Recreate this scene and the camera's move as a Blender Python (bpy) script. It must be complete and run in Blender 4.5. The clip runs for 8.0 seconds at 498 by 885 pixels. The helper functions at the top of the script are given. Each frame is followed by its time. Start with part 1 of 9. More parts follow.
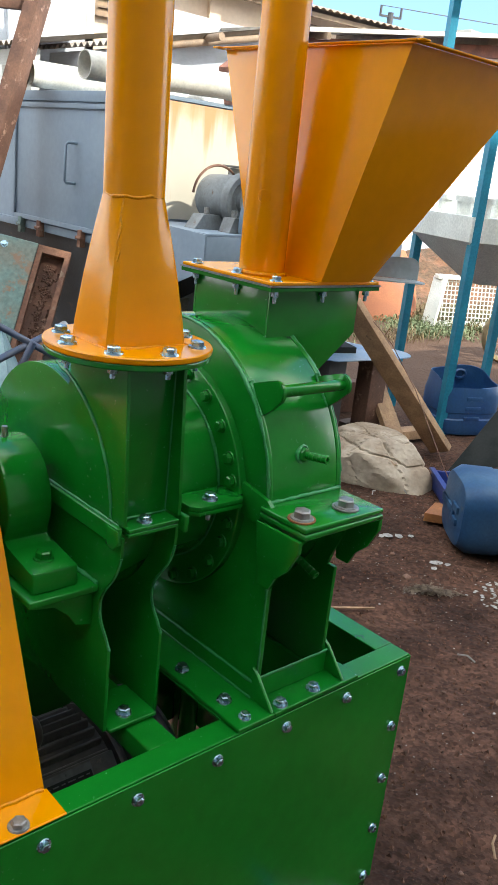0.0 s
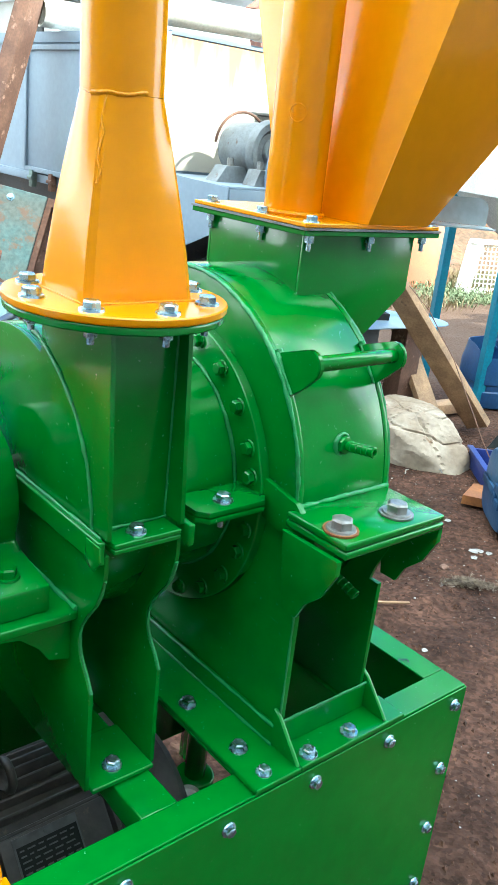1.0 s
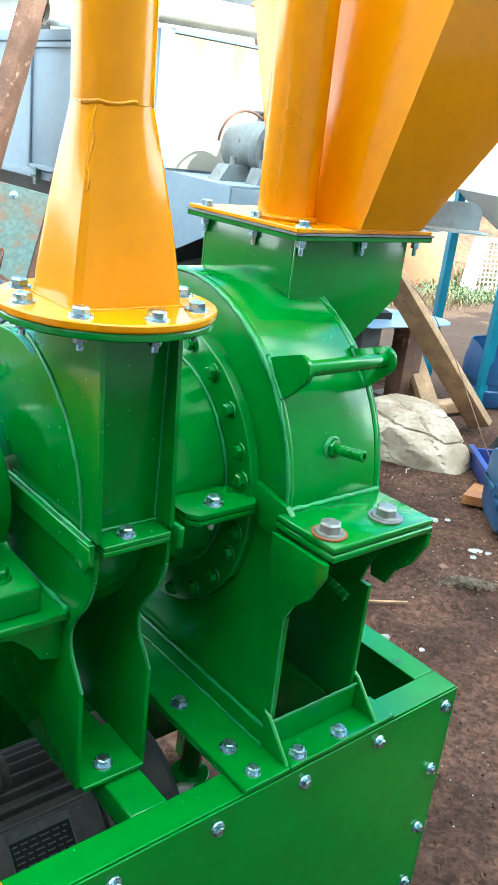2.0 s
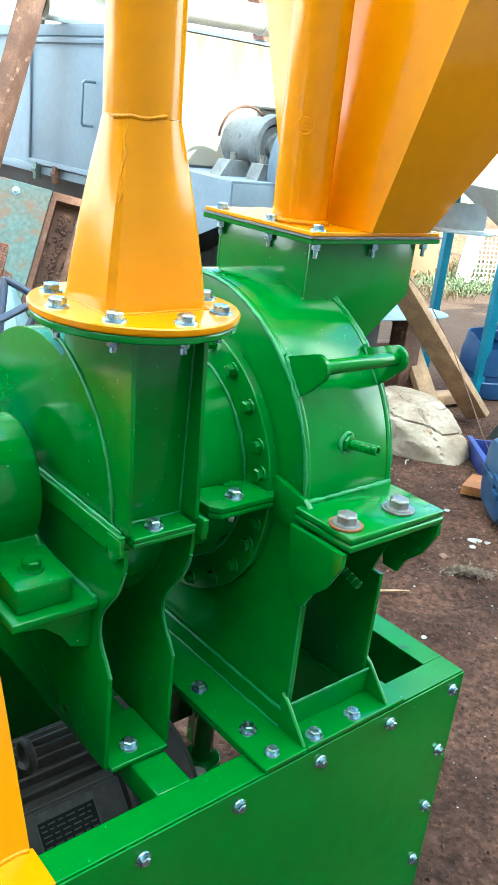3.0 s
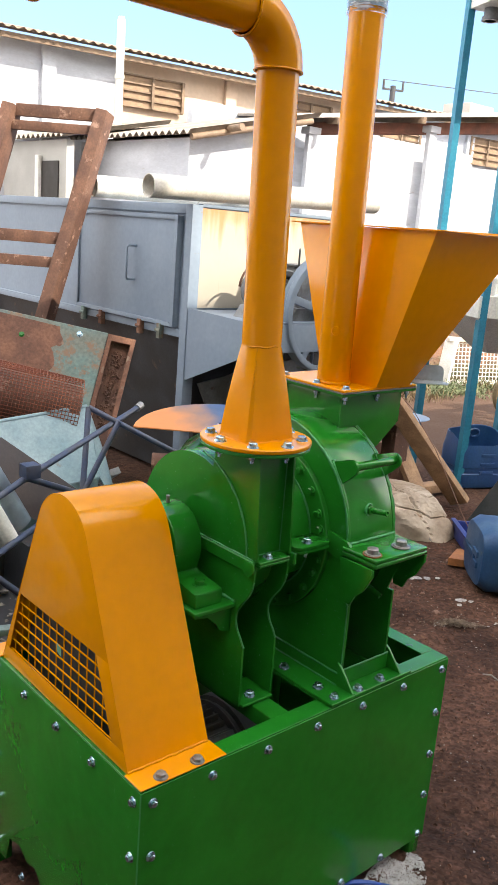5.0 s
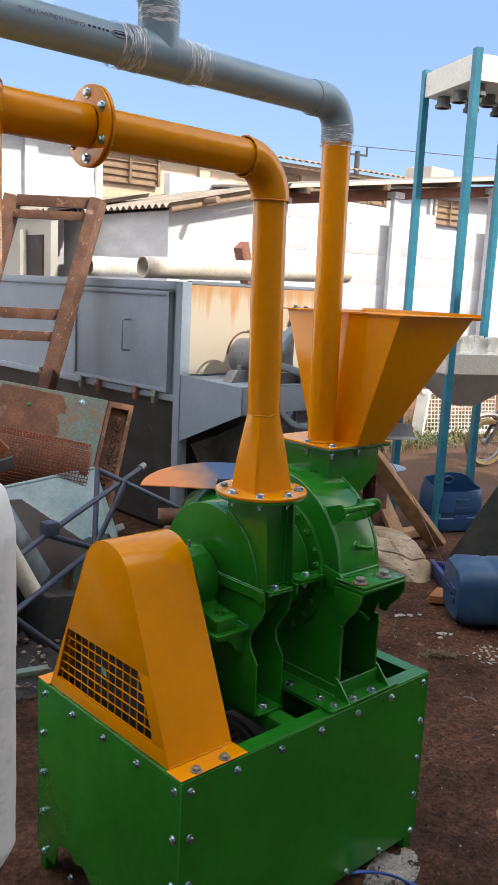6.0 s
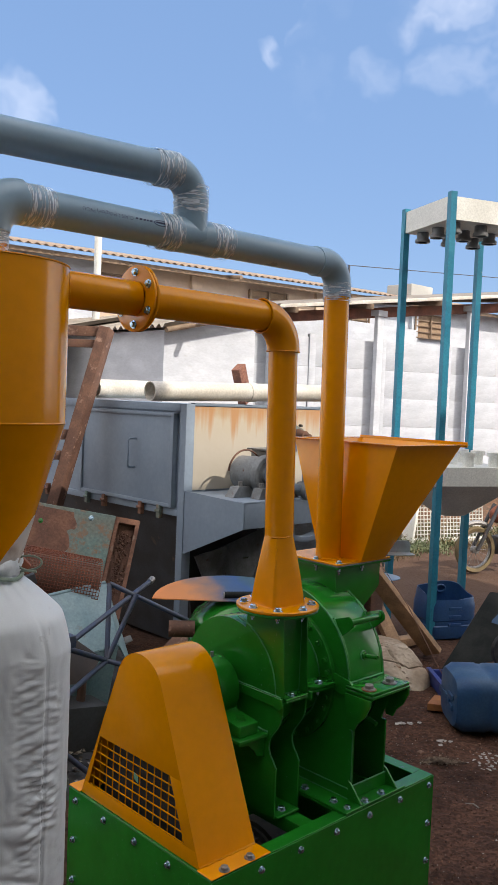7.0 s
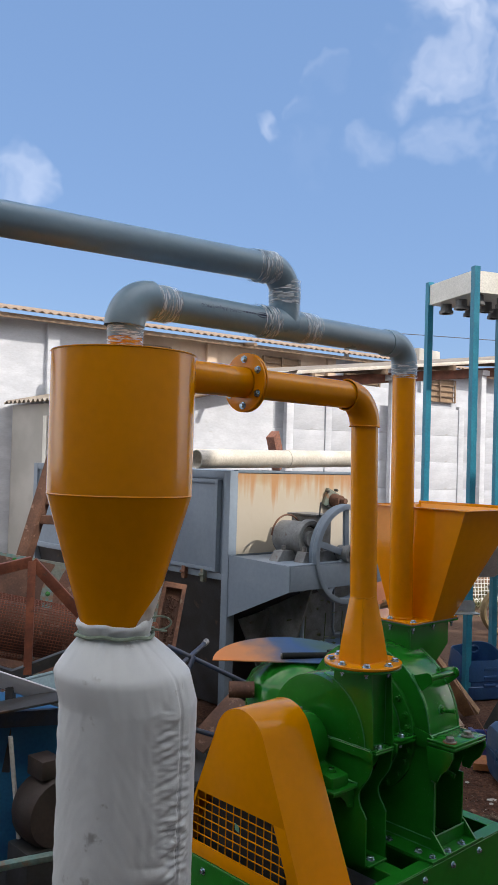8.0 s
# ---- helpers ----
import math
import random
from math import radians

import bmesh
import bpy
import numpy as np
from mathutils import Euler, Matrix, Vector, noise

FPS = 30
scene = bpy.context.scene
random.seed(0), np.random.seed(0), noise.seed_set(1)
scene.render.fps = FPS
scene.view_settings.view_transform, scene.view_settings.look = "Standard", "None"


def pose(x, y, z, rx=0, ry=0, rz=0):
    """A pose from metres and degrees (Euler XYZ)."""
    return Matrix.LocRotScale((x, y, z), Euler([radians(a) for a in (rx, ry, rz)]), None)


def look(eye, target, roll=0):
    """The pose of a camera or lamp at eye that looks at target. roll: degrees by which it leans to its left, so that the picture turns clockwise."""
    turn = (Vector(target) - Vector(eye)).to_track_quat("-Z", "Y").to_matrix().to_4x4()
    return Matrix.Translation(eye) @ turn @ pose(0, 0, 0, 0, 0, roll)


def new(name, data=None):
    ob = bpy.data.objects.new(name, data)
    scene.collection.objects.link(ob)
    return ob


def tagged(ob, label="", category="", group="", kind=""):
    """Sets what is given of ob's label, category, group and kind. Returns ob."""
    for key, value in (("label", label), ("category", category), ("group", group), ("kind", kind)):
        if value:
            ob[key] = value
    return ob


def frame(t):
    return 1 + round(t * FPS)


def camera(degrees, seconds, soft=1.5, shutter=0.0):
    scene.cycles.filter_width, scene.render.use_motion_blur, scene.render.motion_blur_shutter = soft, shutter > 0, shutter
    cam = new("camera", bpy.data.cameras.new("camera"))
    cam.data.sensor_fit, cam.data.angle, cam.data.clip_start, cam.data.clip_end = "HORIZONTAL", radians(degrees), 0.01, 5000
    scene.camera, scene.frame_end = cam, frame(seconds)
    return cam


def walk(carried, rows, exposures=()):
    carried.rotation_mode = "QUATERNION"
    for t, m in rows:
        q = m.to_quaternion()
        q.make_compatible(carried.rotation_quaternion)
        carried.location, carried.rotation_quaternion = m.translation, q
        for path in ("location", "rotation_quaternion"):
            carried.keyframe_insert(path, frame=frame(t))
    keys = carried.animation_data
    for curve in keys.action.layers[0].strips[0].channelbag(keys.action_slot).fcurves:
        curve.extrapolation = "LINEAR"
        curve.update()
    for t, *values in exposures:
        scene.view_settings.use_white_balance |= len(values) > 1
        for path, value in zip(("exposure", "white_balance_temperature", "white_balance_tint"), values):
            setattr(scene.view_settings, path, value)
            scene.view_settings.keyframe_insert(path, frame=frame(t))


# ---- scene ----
cam = camera(33.1, 8.0)
PATH = [
    (0, (-0.36, -1.015, 1.821), (0.942, 0.375, 1.21), 6.3),
    (0.5, (-0.226, -0.84, 1.757), (1.038, 0.567, 1.105), 6.4),
    (1, (-0.116, -0.746, 1.734), (1.133, 0.655, 1.046), 6.6),
    (1.5, (-0.075, -0.743, 1.743), (1.164, 0.662, 1.042), 6.7),
    (1.7, (-0.083, -0.752, 1.748), (1.155, 0.656, 1.05), 6.8),
    (2.8, (-0.161, -0.776, 1.759), (1.084, 0.621, 1.053), 6.7),
    (3, (-0.172, -0.78, 1.775), (1.074, 0.611, 1.059), 6.7),
    (3.5, (-0.297, -0.893, 1.808), (0.955, 0.495, 1.097), 6.7),
    (4, (-0.544, -1.158, 1.898), (0.706, 0.238, 1.197), 6.1),
    (4.5, (-0.733, -1.292, 1.992), (0.53, 0.13, 1.375), 5.7),
    (5, (-1.006, -1.407, 2.051), (0.287, 0.039, 1.563), 4.6),
    (5.2, (-1.098, -1.449, 2.077), (0.222, -0.013, 1.636), 3.1),
    (6.3, (-1.502, -1.804, 2.193), (-0.146, -0.364, 1.893), 2.8),
    (6.5, (-1.565, -1.839, 2.222), (-0.201, -0.395, 1.989), 2.7),
    (7, (-1.714, -1.892, 2.257), (-0.338, -0.444, 2.154), 2.3),
    (7.5, (-1.946, -1.877, 2.268), (-0.567, -0.428, 2.237), 1.9),
    (8, (-2.142, -1.866, 2.281), (-0.773, -0.409, 2.327), 1.7),
]
EXPOSURES = [(0.0, 2.34, 6950, 4), (0.5, 2.92, 6600, -1), (1.0, 3.34, 6250, -8), (1.5, 3.48, 6200, -10), (3.0, 3.48, 6200, -10), (3.5, 3.38, 6350, -8), (4.0, 3.12, 6600, -3),
             (4.5, 2.86, 7000, 4), (5.2, 2.28, 7750, 13), (6.3, 1.68, 7650, 14), (7.0, 1.42, 7400, 13), (8.0, 1.28, 7250, 13)]
walk(cam, [(t, look(eye, target, roll)) for t, eye, target, roll in PATH], EXPOSURES)

# ---------------------------------------------------------------- light
world = bpy.data.worlds.new("sky")
scene.world = world
world.use_nodes = True
wn, wl = world.node_tree.nodes, world.node_tree.links
wn.clear()
SUN_DIR = Vector((0.24, -0.72, 0.65)).normalized()
sky = wn.new("ShaderNodeTexSky")
sky.sky_type = 'NISHITA'
sky.sun_disc = False
sky.sun_elevation = math.asin(SUN_DIR.z)
sky.sun_rotation = math.atan2(SUN_DIR.x, SUN_DIR.y)
sky.air_density, sky.dust_density, sky.ozone_density = 1.0, 0.1, 3.0
# fair-weather clouds: soft patches whose outlines are pulled about by noise
wtc = wn.new("ShaderNodeTexCoord")
wwarp = wn.new("ShaderNodeTexNoise")
wwarp.inputs["Scale"].default_value, wwarp.inputs["Detail"].default_value, wwarp.inputs["Roughness"].default_value = 9.0, 4.0, 0.50
wl.new(wtc.outputs["Generated"], wwarp.inputs["Vector"])
wcent = wn.new("ShaderNodeVectorMath")
wcent.operation = 'MULTIPLY_ADD'
wcent.inputs[1].default_value, wcent.inputs[2].default_value = (0.22, 0.22, 0.22), (-0.11, -0.11, -0.11)
wl.new(wwarp.outputs["Color"], wcent.inputs[0])
wdir = wn.new("ShaderNodeVectorMath")
wl.new(wtc.outputs["Generated"], wdir.inputs[0])
wl.new(wcent.outputs[0], wdir.inputs[1])
wnorm = wn.new("ShaderNodeVectorMath")
wnorm.operation = 'NORMALIZE'
wl.new(wdir.outputs[0], wnorm.inputs[0])
CLOUDS = [((0.736, 0.513, 0.441), 3.2, 0.30), ((0.753, 0.464, 0.466), 5.2, 0.46), ((0.778, 0.517, 0.357), 2.2, 0.20), ((0.739, 0.572, 0.355), 1.9, 0.16), ((0.653, 0.655, 0.380), 1.4, 0.30),
          ((0.692, 0.631, 0.350), 1.7, 0.17), ((0.679, 0.613, 0.404), 1.2, 0.16), ((0.430, 0.851, 0.301), 2.5, 0.26), ((0.90, 0.30, 0.33), 8.0, 0.4), ((0.1, 0.9, 0.42), 6.0, 0.25)]
cover = None
for direction, size, thick in CLOUDS:
    dot = wn.new("ShaderNodeVectorMath")
    dot.operation = 'DOT_PRODUCT'
    dot.inputs[1].default_value = Vector(direction).normalized()
    wl.new(wnorm.outputs[0], dot.inputs[0])
    fall = wn.new("ShaderNodeMapRange")
    fall.interpolation_type = 'SMOOTHSTEP'
    fall.inputs["From Min"].default_value, fall.inputs["From Max"].default_value = math.cos(radians(size * 1.08)), 1.0
    fall.inputs["To Max"].default_value = thick * 0.36
    wl.new(dot.outputs["Value"], fall.inputs[0])
    if cover is None:
        cover = fall.outputs[0]
    else:
        big = wn.new("ShaderNodeMath")
        big.operation = 'MAXIMUM'
        wl.new(cover, big.inputs[0])
        wl.new(fall.outputs[0], big.inputs[1])
        cover = big.outputs[0]
# thin, torn places within the clouds
wtear = wn.new("ShaderNodeTexNoise")
wtear.inputs["Scale"].default_value, wtear.inputs["Detail"].default_value = 15.0, 3.0
wl.new(wnorm.outputs[0], wtear.inputs["Vector"])
wthin = wn.new("ShaderNodeMapRange")
wthin.inputs["From Min"].default_value, wthin.inputs["From Max"].default_value = 0.40, 0.66
wthin.inputs["To Min"].default_value, wthin.inputs["To Max"].default_value = 0.12, 1.2
wl.new(wtear.outputs["Fac"], wthin.inputs[0])
wtorn = wn.new("ShaderNodeMath")
wtorn.operation = 'MULTIPLY'
wl.new(cover, wtorn.inputs[0])
wl.new(wthin.outputs[0], wtorn.inputs[1])
cover = wtorn.outputs[0]
# bright broken cloud added over the unseen sky as fill light; clear over the buildings
wfield = wn.new("ShaderNodeTexNoise")
wfield.inputs["Scale"].default_value, wfield.inputs["Detail"].default_value, wfield.inputs["Roughness"].default_value = 2.4, 8.0, 0.55
wl.new(wtc.outputs["Generated"], wfield.inputs["Vector"])
wfillcloud = wn.new("ShaderNodeMapRange")
wfillcloud.interpolation_type = 'SMOOTHSTEP'
wfillcloud.inputs["From Min"].default_value, wfillcloud.inputs["From Max"].default_value = 0.36, 0.66
wl.new(wfield.outputs["Fac"], wfillcloud.inputs[0])
wside = wn.new("ShaderNodeVectorMath")
wside.operation = 'DOT_PRODUCT'
wside.inputs[1].default_value = Vector((0.66, 0.70, 0.27)).normalized()
wl.new(wtc.outputs["Generated"], wside.inputs[0])
wclear = wn.new("ShaderNodeMapRange")
wclear.interpolation_type = 'SMOOTHSTEP'
wclear.inputs["From Min"].default_value, wclear.inputs["From Max"].default_value = 0.80, 0.45
wl.new(wside.outputs["Value"], wclear.inputs[0])
wpart = wn.new("ShaderNodeMath")
wpart.operation = 'MULTIPLY'
wl.new(wfillcloud.outputs[0], wpart.inputs[0])
wl.new(wclear.outputs[0], wpart.inputs[1])
wboth = wn.new("ShaderNodeMath")
wboth.operation = 'MAXIMUM'
wl.new(cover, wboth.inputs[0])
wl.new(wpart.outputs[0], wboth.inputs[1])
cover = wboth.outputs[0]
wmix = wn.new("ShaderNodeMixRGB")
wmix.inputs[2].default_value = (6.8, 6.85, 6.9, 1)
wl.new(cover, wmix.inputs[0])
whaze = wn.new("ShaderNodeMixRGB")
whaze.inputs[0].default_value = 0.86
whaze.inputs[2].default_value = (0.46, 0.92, 1.88, 1)
wl.new(sky.outputs[0], whaze.inputs[1])
wl.new(whaze.outputs[0], wmix.inputs[1])
wbg = wn.new("ShaderNodeBackground")
wbg.inputs["Strength"].default_value = 0.15
wl.new(wmix.outputs[0], wbg.inputs[0])
wout = wn.new("ShaderNodeOutputWorld")
wl.new(wbg.outputs[0], wout.inputs[0])

sun = new("sun", bpy.data.lights.new("sun", 'SUN'))
sun.data.energy, sun.data.angle, sun.data.color = 1.55, radians(0.5), (1.0, 0.985, 0.955)
sun.matrix_world = look(SUN_DIR * 40, (0, 0, 0))


# ---------------------------------------------------------------- materials
def material(name, base, rough=0.5, metal=0.0, second=None, scale=6.0, low=0.42, high=0.62, fine=60.0, fine_amount=0.12,
             bump=0.05, bump_scale=80.0, coat=0.0, spots=None, spot_scale=14.0, spot_edge=0.66, per_object=0.0, rough_var=0.15,
             stretch=(1, 1, 1), spec=0.5, bump_detail=4.0, per_island=0.0):
    """Two colours mixed by large noise, fine grain, optional spots of a third colour, roughness variation and bump."""
    m = bpy.data.materials.new(name)
    m.use_nodes = True
    n, l = m.node_tree.nodes, m.node_tree.links
    b = n["Principled BSDF"]
    b.inputs["Metallic"].default_value = metal
    b.inputs["Specular IOR Level"].default_value = spec
    if coat:
        b.inputs["Coat Weight"].default_value = coat
        b.inputs["Coat Roughness"].default_value = 0.12
    tc = n.new("ShaderNodeTexCoord")
    mp = n.new("ShaderNodeMapping")
    mp.inputs["Scale"].default_value = stretch
    l.new(tc.outputs["Object"], mp.inputs[0])
    big = n.new("ShaderNodeTexNoise")
    big.inputs["Scale"].default_value, big.inputs["Detail"].default_value = scale, 6.0
    l.new(mp.outputs[0], big.inputs["Vector"])
    ramp = n.new("ShaderNodeValToRGB")
    ramp.color_ramp.elements[0].position, ramp.color_ramp.elements[1].position = low, high
    second = second or tuple(c * 0.84 for c in base)
    ramp.color_ramp.elements[0].color, ramp.color_ramp.elements[1].color = (*second, 1), (*base, 1)
    l.new(big.outputs["Fac"], ramp.inputs[0])
    colour = ramp.outputs[0]
    small = n.new("ShaderNodeTexNoise")
    small.inputs["Scale"].default_value, small.inputs["Detail"].default_value = fine, 3.0
    l.new(mp.outputs[0], small.inputs["Vector"])
    if fine_amount:
        mr = n.new("ShaderNodeMapRange")
        mr.inputs["From Min"].default_value, mr.inputs["From Max"].default_value = 0.3, 0.7
        mr.inputs["To Min"].default_value, mr.inputs["To Max"].default_value = 1 - fine_amount, 1 + fine_amount
        l.new(small.outputs["Fac"], mr.inputs[0])
        mul = n.new("ShaderNodeVectorMath")
        mul.operation = 'SCALE'
        l.new(colour, mul.inputs[0])
        l.new(mr.outputs[0], mul.inputs["Scale"])
        colour = mul.outputs[0]
    if spots:
        sp = n.new("ShaderNodeTexNoise")
        sp.inputs["Scale"].default_value, sp.inputs["Detail"].default_value = spot_scale, 8.0
        sp.inputs["Roughness"].default_value = 0.65
        l.new(mp.outputs[0], sp.inputs["Vector"])
        sr = n.new("ShaderNodeValToRGB")
        sr.color_ramp.elements[0].position, sr.color_ramp.elements[1].position = spot_edge - 0.05, spot_edge + 0.03
        l.new(sp.outputs["Fac"], sr.inputs[0])
        sm = n.new("ShaderNodeMixRGB")
        sm.inputs[2].default_value = (*spots, 1)
        l.new(sr.outputs[0], sm.inputs[0])
        l.new(colour, sm.inputs[1])
        colour = sm.outputs[0]
    if per_object:
        oi = n.new("ShaderNodeObjectInfo")
        om = n.new("ShaderNodeMapRange")
        om.inputs["To Min"].default_value, om.inputs["To Max"].default_value = 1 - per_object, 1 + per_object
        l.new(oi.outputs["Random"], om.inputs[0])
        ov = n.new("ShaderNodeVectorMath")
        ov.operation = 'SCALE'
        l.new(colour, ov.inputs[0])
        l.new(om.outputs[0], ov.inputs["Scale"])
        colour = ov.outputs[0]
    if per_island:
        ge = n.new("ShaderNodeNewGeometry")
        gm = n.new("ShaderNodeMapRange")
        gm.inputs["To Min"].default_value, gm.inputs["To Max"].default_value = 1 - per_island, 1 + per_island
        l.new(ge.outputs["Random Per Island"], gm.inputs[0])
        gv = n.new("ShaderNodeVectorMath")
        gv.operation = 'SCALE'
        l.new(colour, gv.inputs[0])
        l.new(gm.outputs[0], gv.inputs["Scale"])
        colour = gv.outputs[0]
    l.new(colour, b.inputs["Base Color"])
    rr = n.new("ShaderNodeMapRange")
    rr.inputs["From Min"].default_value, rr.inputs["From Max"].default_value = 0.3, 0.7
    rr.inputs["To Min"].default_value = max(0.03, rough * (1 - rough_var))
    rr.inputs["To Max"].default_value = min(1.0, rough * (1 + rough_var))
    l.new(big.outputs["Fac"], rr.inputs[0])
    l.new(rr.outputs[0], b.inputs["Roughness"])
    if bump:
        bn = n.new("ShaderNodeTexNoise")
        bn.inputs["Scale"].default_value, bn.inputs["Detail"].default_value = bump_scale, bump_detail
        l.new(mp.outputs[0], bn.inputs["Vector"])
        bp = n.new("ShaderNodeBump")
        bp.inputs["Strength"].default_value, bp.inputs["Distance"].default_value = bump, 0.02
        l.new(bn.outputs["Fac"], bp.inputs["Height"])
        l.new(bp.outputs[0], b.inputs["Normal"])
    return m


GREEN = material("green_enamel", (0.006, 0.205, 0.019), 0.16, second=(0.005, 0.170, 0.015), scale=3.0, fine=25, fine_amount=0.06,
                 bump=0.05, bump_scale=14, spots=(0.17, 0.42, 0.24), spot_scale=120, spot_edge=0.70, spec=0.5)
WELD = material("green_weld", (0.030, 0.265, 0.075), 0.20, bump=0.18, bump_scale=90, fine_amount=0.10, spec=0.5)
YELLOW = material("yellow_enamel", (0.80, 0.300, 0.001), 0.16, second=(0.77, 0.284, 0.001), scale=2.5, fine=30, fine_amount=0.03,
                  bump=0.05, bump_scale=13, spots=(0.48, 0.18, 0.01), spot_scale=60, spot_edge=0.80, spec=0.4)
YWELD = material("yellow_weld", (0.79, 0.295, 0.001), 0.24, bump=0.32, bump_scale=70, fine_amount=0.06, spec=0.3)
ZINC = material("zinc_bolt", (0.46, 0.62, 0.70), 0.26, metal=0.9, second=(0.28, 0.42, 0.50), scale=60, bump=0.05, per_object=0.2)
DULLBOLT = material("dull_steel_bolt", (0.34, 0.34, 0.33), 0.45, metal=0.7, second=(0.25, 0.24, 0.23), scale=50)
RUSTWASHER = material("rusty_washer", (0.32, 0.12, 0.04), 0.6, metal=0.3, scale=90)
PVC = material("grey_pvc", (0.25, 0.38, 0.48), 0.30, second=(0.22, 0.345, 0.44), scale=3, fine_amount=0.03, bump=0.02,
               spots=(0.40, 0.45, 0.47), spot_scale=30, spot_edge=0.75)
PRINT = material("dark_print", (0.05, 0.065, 0.14), 0.5, bump=0)
BAGCLOTH = material("white_woven_cloth", (0.78, 0.83, 0.85), 0.85, second=(0.70, 0.745, 0.765), scale=4, fine=420, fine_amount=0.06,
                    bump=0.05, bump_scale=300, spots=(0.44, 0.46, 0.46), spot_scale=9, spot_edge=0.665)
CORD = material("pale_green_cord", (0.30, 0.38, 0.30), 0.8, bump_scale=200)
MOTOR = material("charcoal_motor_paint", (0.062, 0.060, 0.058), 0.45, second=(0.085, 0.078, 0.07), scale=12, bump=0.08,
                 spots=(0.15, 0.12, 0.09), spot_scale=35, spot_edge=0.68)
PLATE = material("aluminium_plate", (0.13, 0.135, 0.14), 0.45, metal=0.4, scale=30)
BLACK = material("black_rubber", (0.018, 0.018, 0.02), 0.6, second=(0.03, 0.028, 0.026), scale=20)
TANKGREY = material("blue_grey_paint", (0.222, 0.282, 0.350), 0.5, second=(0.190, 0.246, 0.312), scale=2.2, fine=30, fine_amount=0.05,
                    bump=0.06, bump_scale=9, spots=(0.24, 0.17, 0.11), spot_scale=7, spot_edge=0.73)
DARKSTEEL = material("dark_steel_and_backing", (0.055, 0.058, 0.065), 0.55, second=(0.035, 0.034, 0.034), scale=4, spots=(0.12, 0.08, 0.06), spot_scale=6,
                     spot_edge=0.66)
CASTGREY = material("grey_cast_iron", (0.20, 0.215, 0.225), 0.5, second=(0.13, 0.135, 0.135), scale=7, spots=(0.12, 0.075, 0.05), spot_scale=16,
                    spot_edge=0.66, bump=0.1)
WHITEPVC = material("dusty_white_pvc", (0.66, 0.63, 0.57), 0.5, second=(0.55, 0.51, 0.44), scale=5, bump=0.02)
RUST = material("rusted_steel", (0.160, 0.080, 0.052), 0.8, second=(0.10, 0.047, 0.031), scale=7, fine=60, fine_amount=0.16, bump=0.10,
                bump_scale=70, spots=(0.30, 0.18, 0.13), spot_scale=12, spot_edge=0.64)
REDOXIDE = material("red_oxide_primer", (0.30, 0.095, 0.048), 0.7, second=(0.19, 0.055, 0.03), scale=8, bump=0.12, spots=(0.12, 0.06, 0.04),
                    spot_scale=18, spot_edge=0.63)
GREENRUST = material("flaking_green_paint", (0.105, 0.215, 0.205), 0.55, second=(0.15, 0.17, 0.14), scale=3.4, fine=40,
                     fine_amount=0.20, bump=0.15, bump_scale=40, spots=(0.22, 0.13, 0.08), spot_scale=8, spot_edge=0.60)
BARERUST = material("bare_orange_brown_rust", (0.22, 0.105, 0.066), 0.8, second=(0.14, 0.062, 0.040), scale=6, fine=50, fine_amount=0.2, bump=0.15, bump_scale=50,
                    spots=(0.26, 0.18, 0.13), spot_scale=9, spot_edge=0.66)
DARKBROWN = material("dark_brown_sheet", (0.055, 0.038, 0.032), 0.6, second=(0.035, 0.025, 0.022), scale=5)
TEALSHEET = material("pale_teal_sheet", (0.26, 0.37, 0.40), 0.4, second=(0.15, 0.26, 0.30), scale=2.2, spots=(0.17, 0.14, 0.11), spot_scale=5,
                     spot_edge=0.70)
NAVY = material("navy_painted_tube", (0.035, 0.055, 0.11), 0.42, second=(0.05, 0.06, 0.09), scale=12, spots=(0.14, 0.08, 0.05), spot_scale=22,
                spot_edge=0.70)
TEAL = material("teal_post_paint", (0.012, 0.215, 0.315), 0.38, second=(0.010, 0.175, 0.27), scale=5, spots=(0.20, 0.24, 0.24), spot_scale=20,
                spot_edge=0.72)
PALEMETAL = material("off_white_sheet_metal", (0.74, 0.74, 0.69), 0.5, second=(0.64, 0.64, 0.59), scale=3, bump=0.03, bump_scale=10)
PALEBLUE = material("pale_blue_grey_sheet", (0.50, 0.58, 0.62), 0.42, second=(0.42, 0.50, 0.54), scale=9, bump=0.04, bump_scale=12, spots=(0.30, 0.32, 0.31), spot_scale=20, spot_edge=0.70)
GALV = material("galvanised_sheet", (0.32, 0.38, 0.43), 0.35, metal=0.55, second=(0.25, 0.31, 0.36), scale=9, fine=20)
WALLWHITE = material("lime_washed_wall", (0.575, 0.605, 0.655), 0.9, second=(0.485, 0.515, 0.565), scale=1.4, fine=14, fine_amount=0.05, bump=0.2,
                     bump_scale=9, spots=(0.42, 0.425, 0.43), spot_scale=3.5, spot_edge=0.68, stretch=(1, 1, 2.6))
WALLDULL = material("shade_block_wall", (0.40, 0.37, 0.32), 0.9, second=(0.33, 0.30, 0.26), scale=1.0, fine=10, bump=0.2, bump_scale=9)
WALLCREAM = material("peach_plaster", (0.68, 0.54, 0.42), 0.9, second=(0.60, 0.45, 0.33), scale=1.0, fine=10, fine_amount=0.05, bump=0.2,
                     bump_scale=8, spots=(0.48, 0.36, 0.27), spot_scale=2.5, spot_edge=0.70)
WALLGREY = material("weathered_cement_plaster", (0.46, 0.46, 0.44), 0.9, second=(0.36, 0.36, 0.34), scale=0.8, bump=0.2, bump_scale=8)
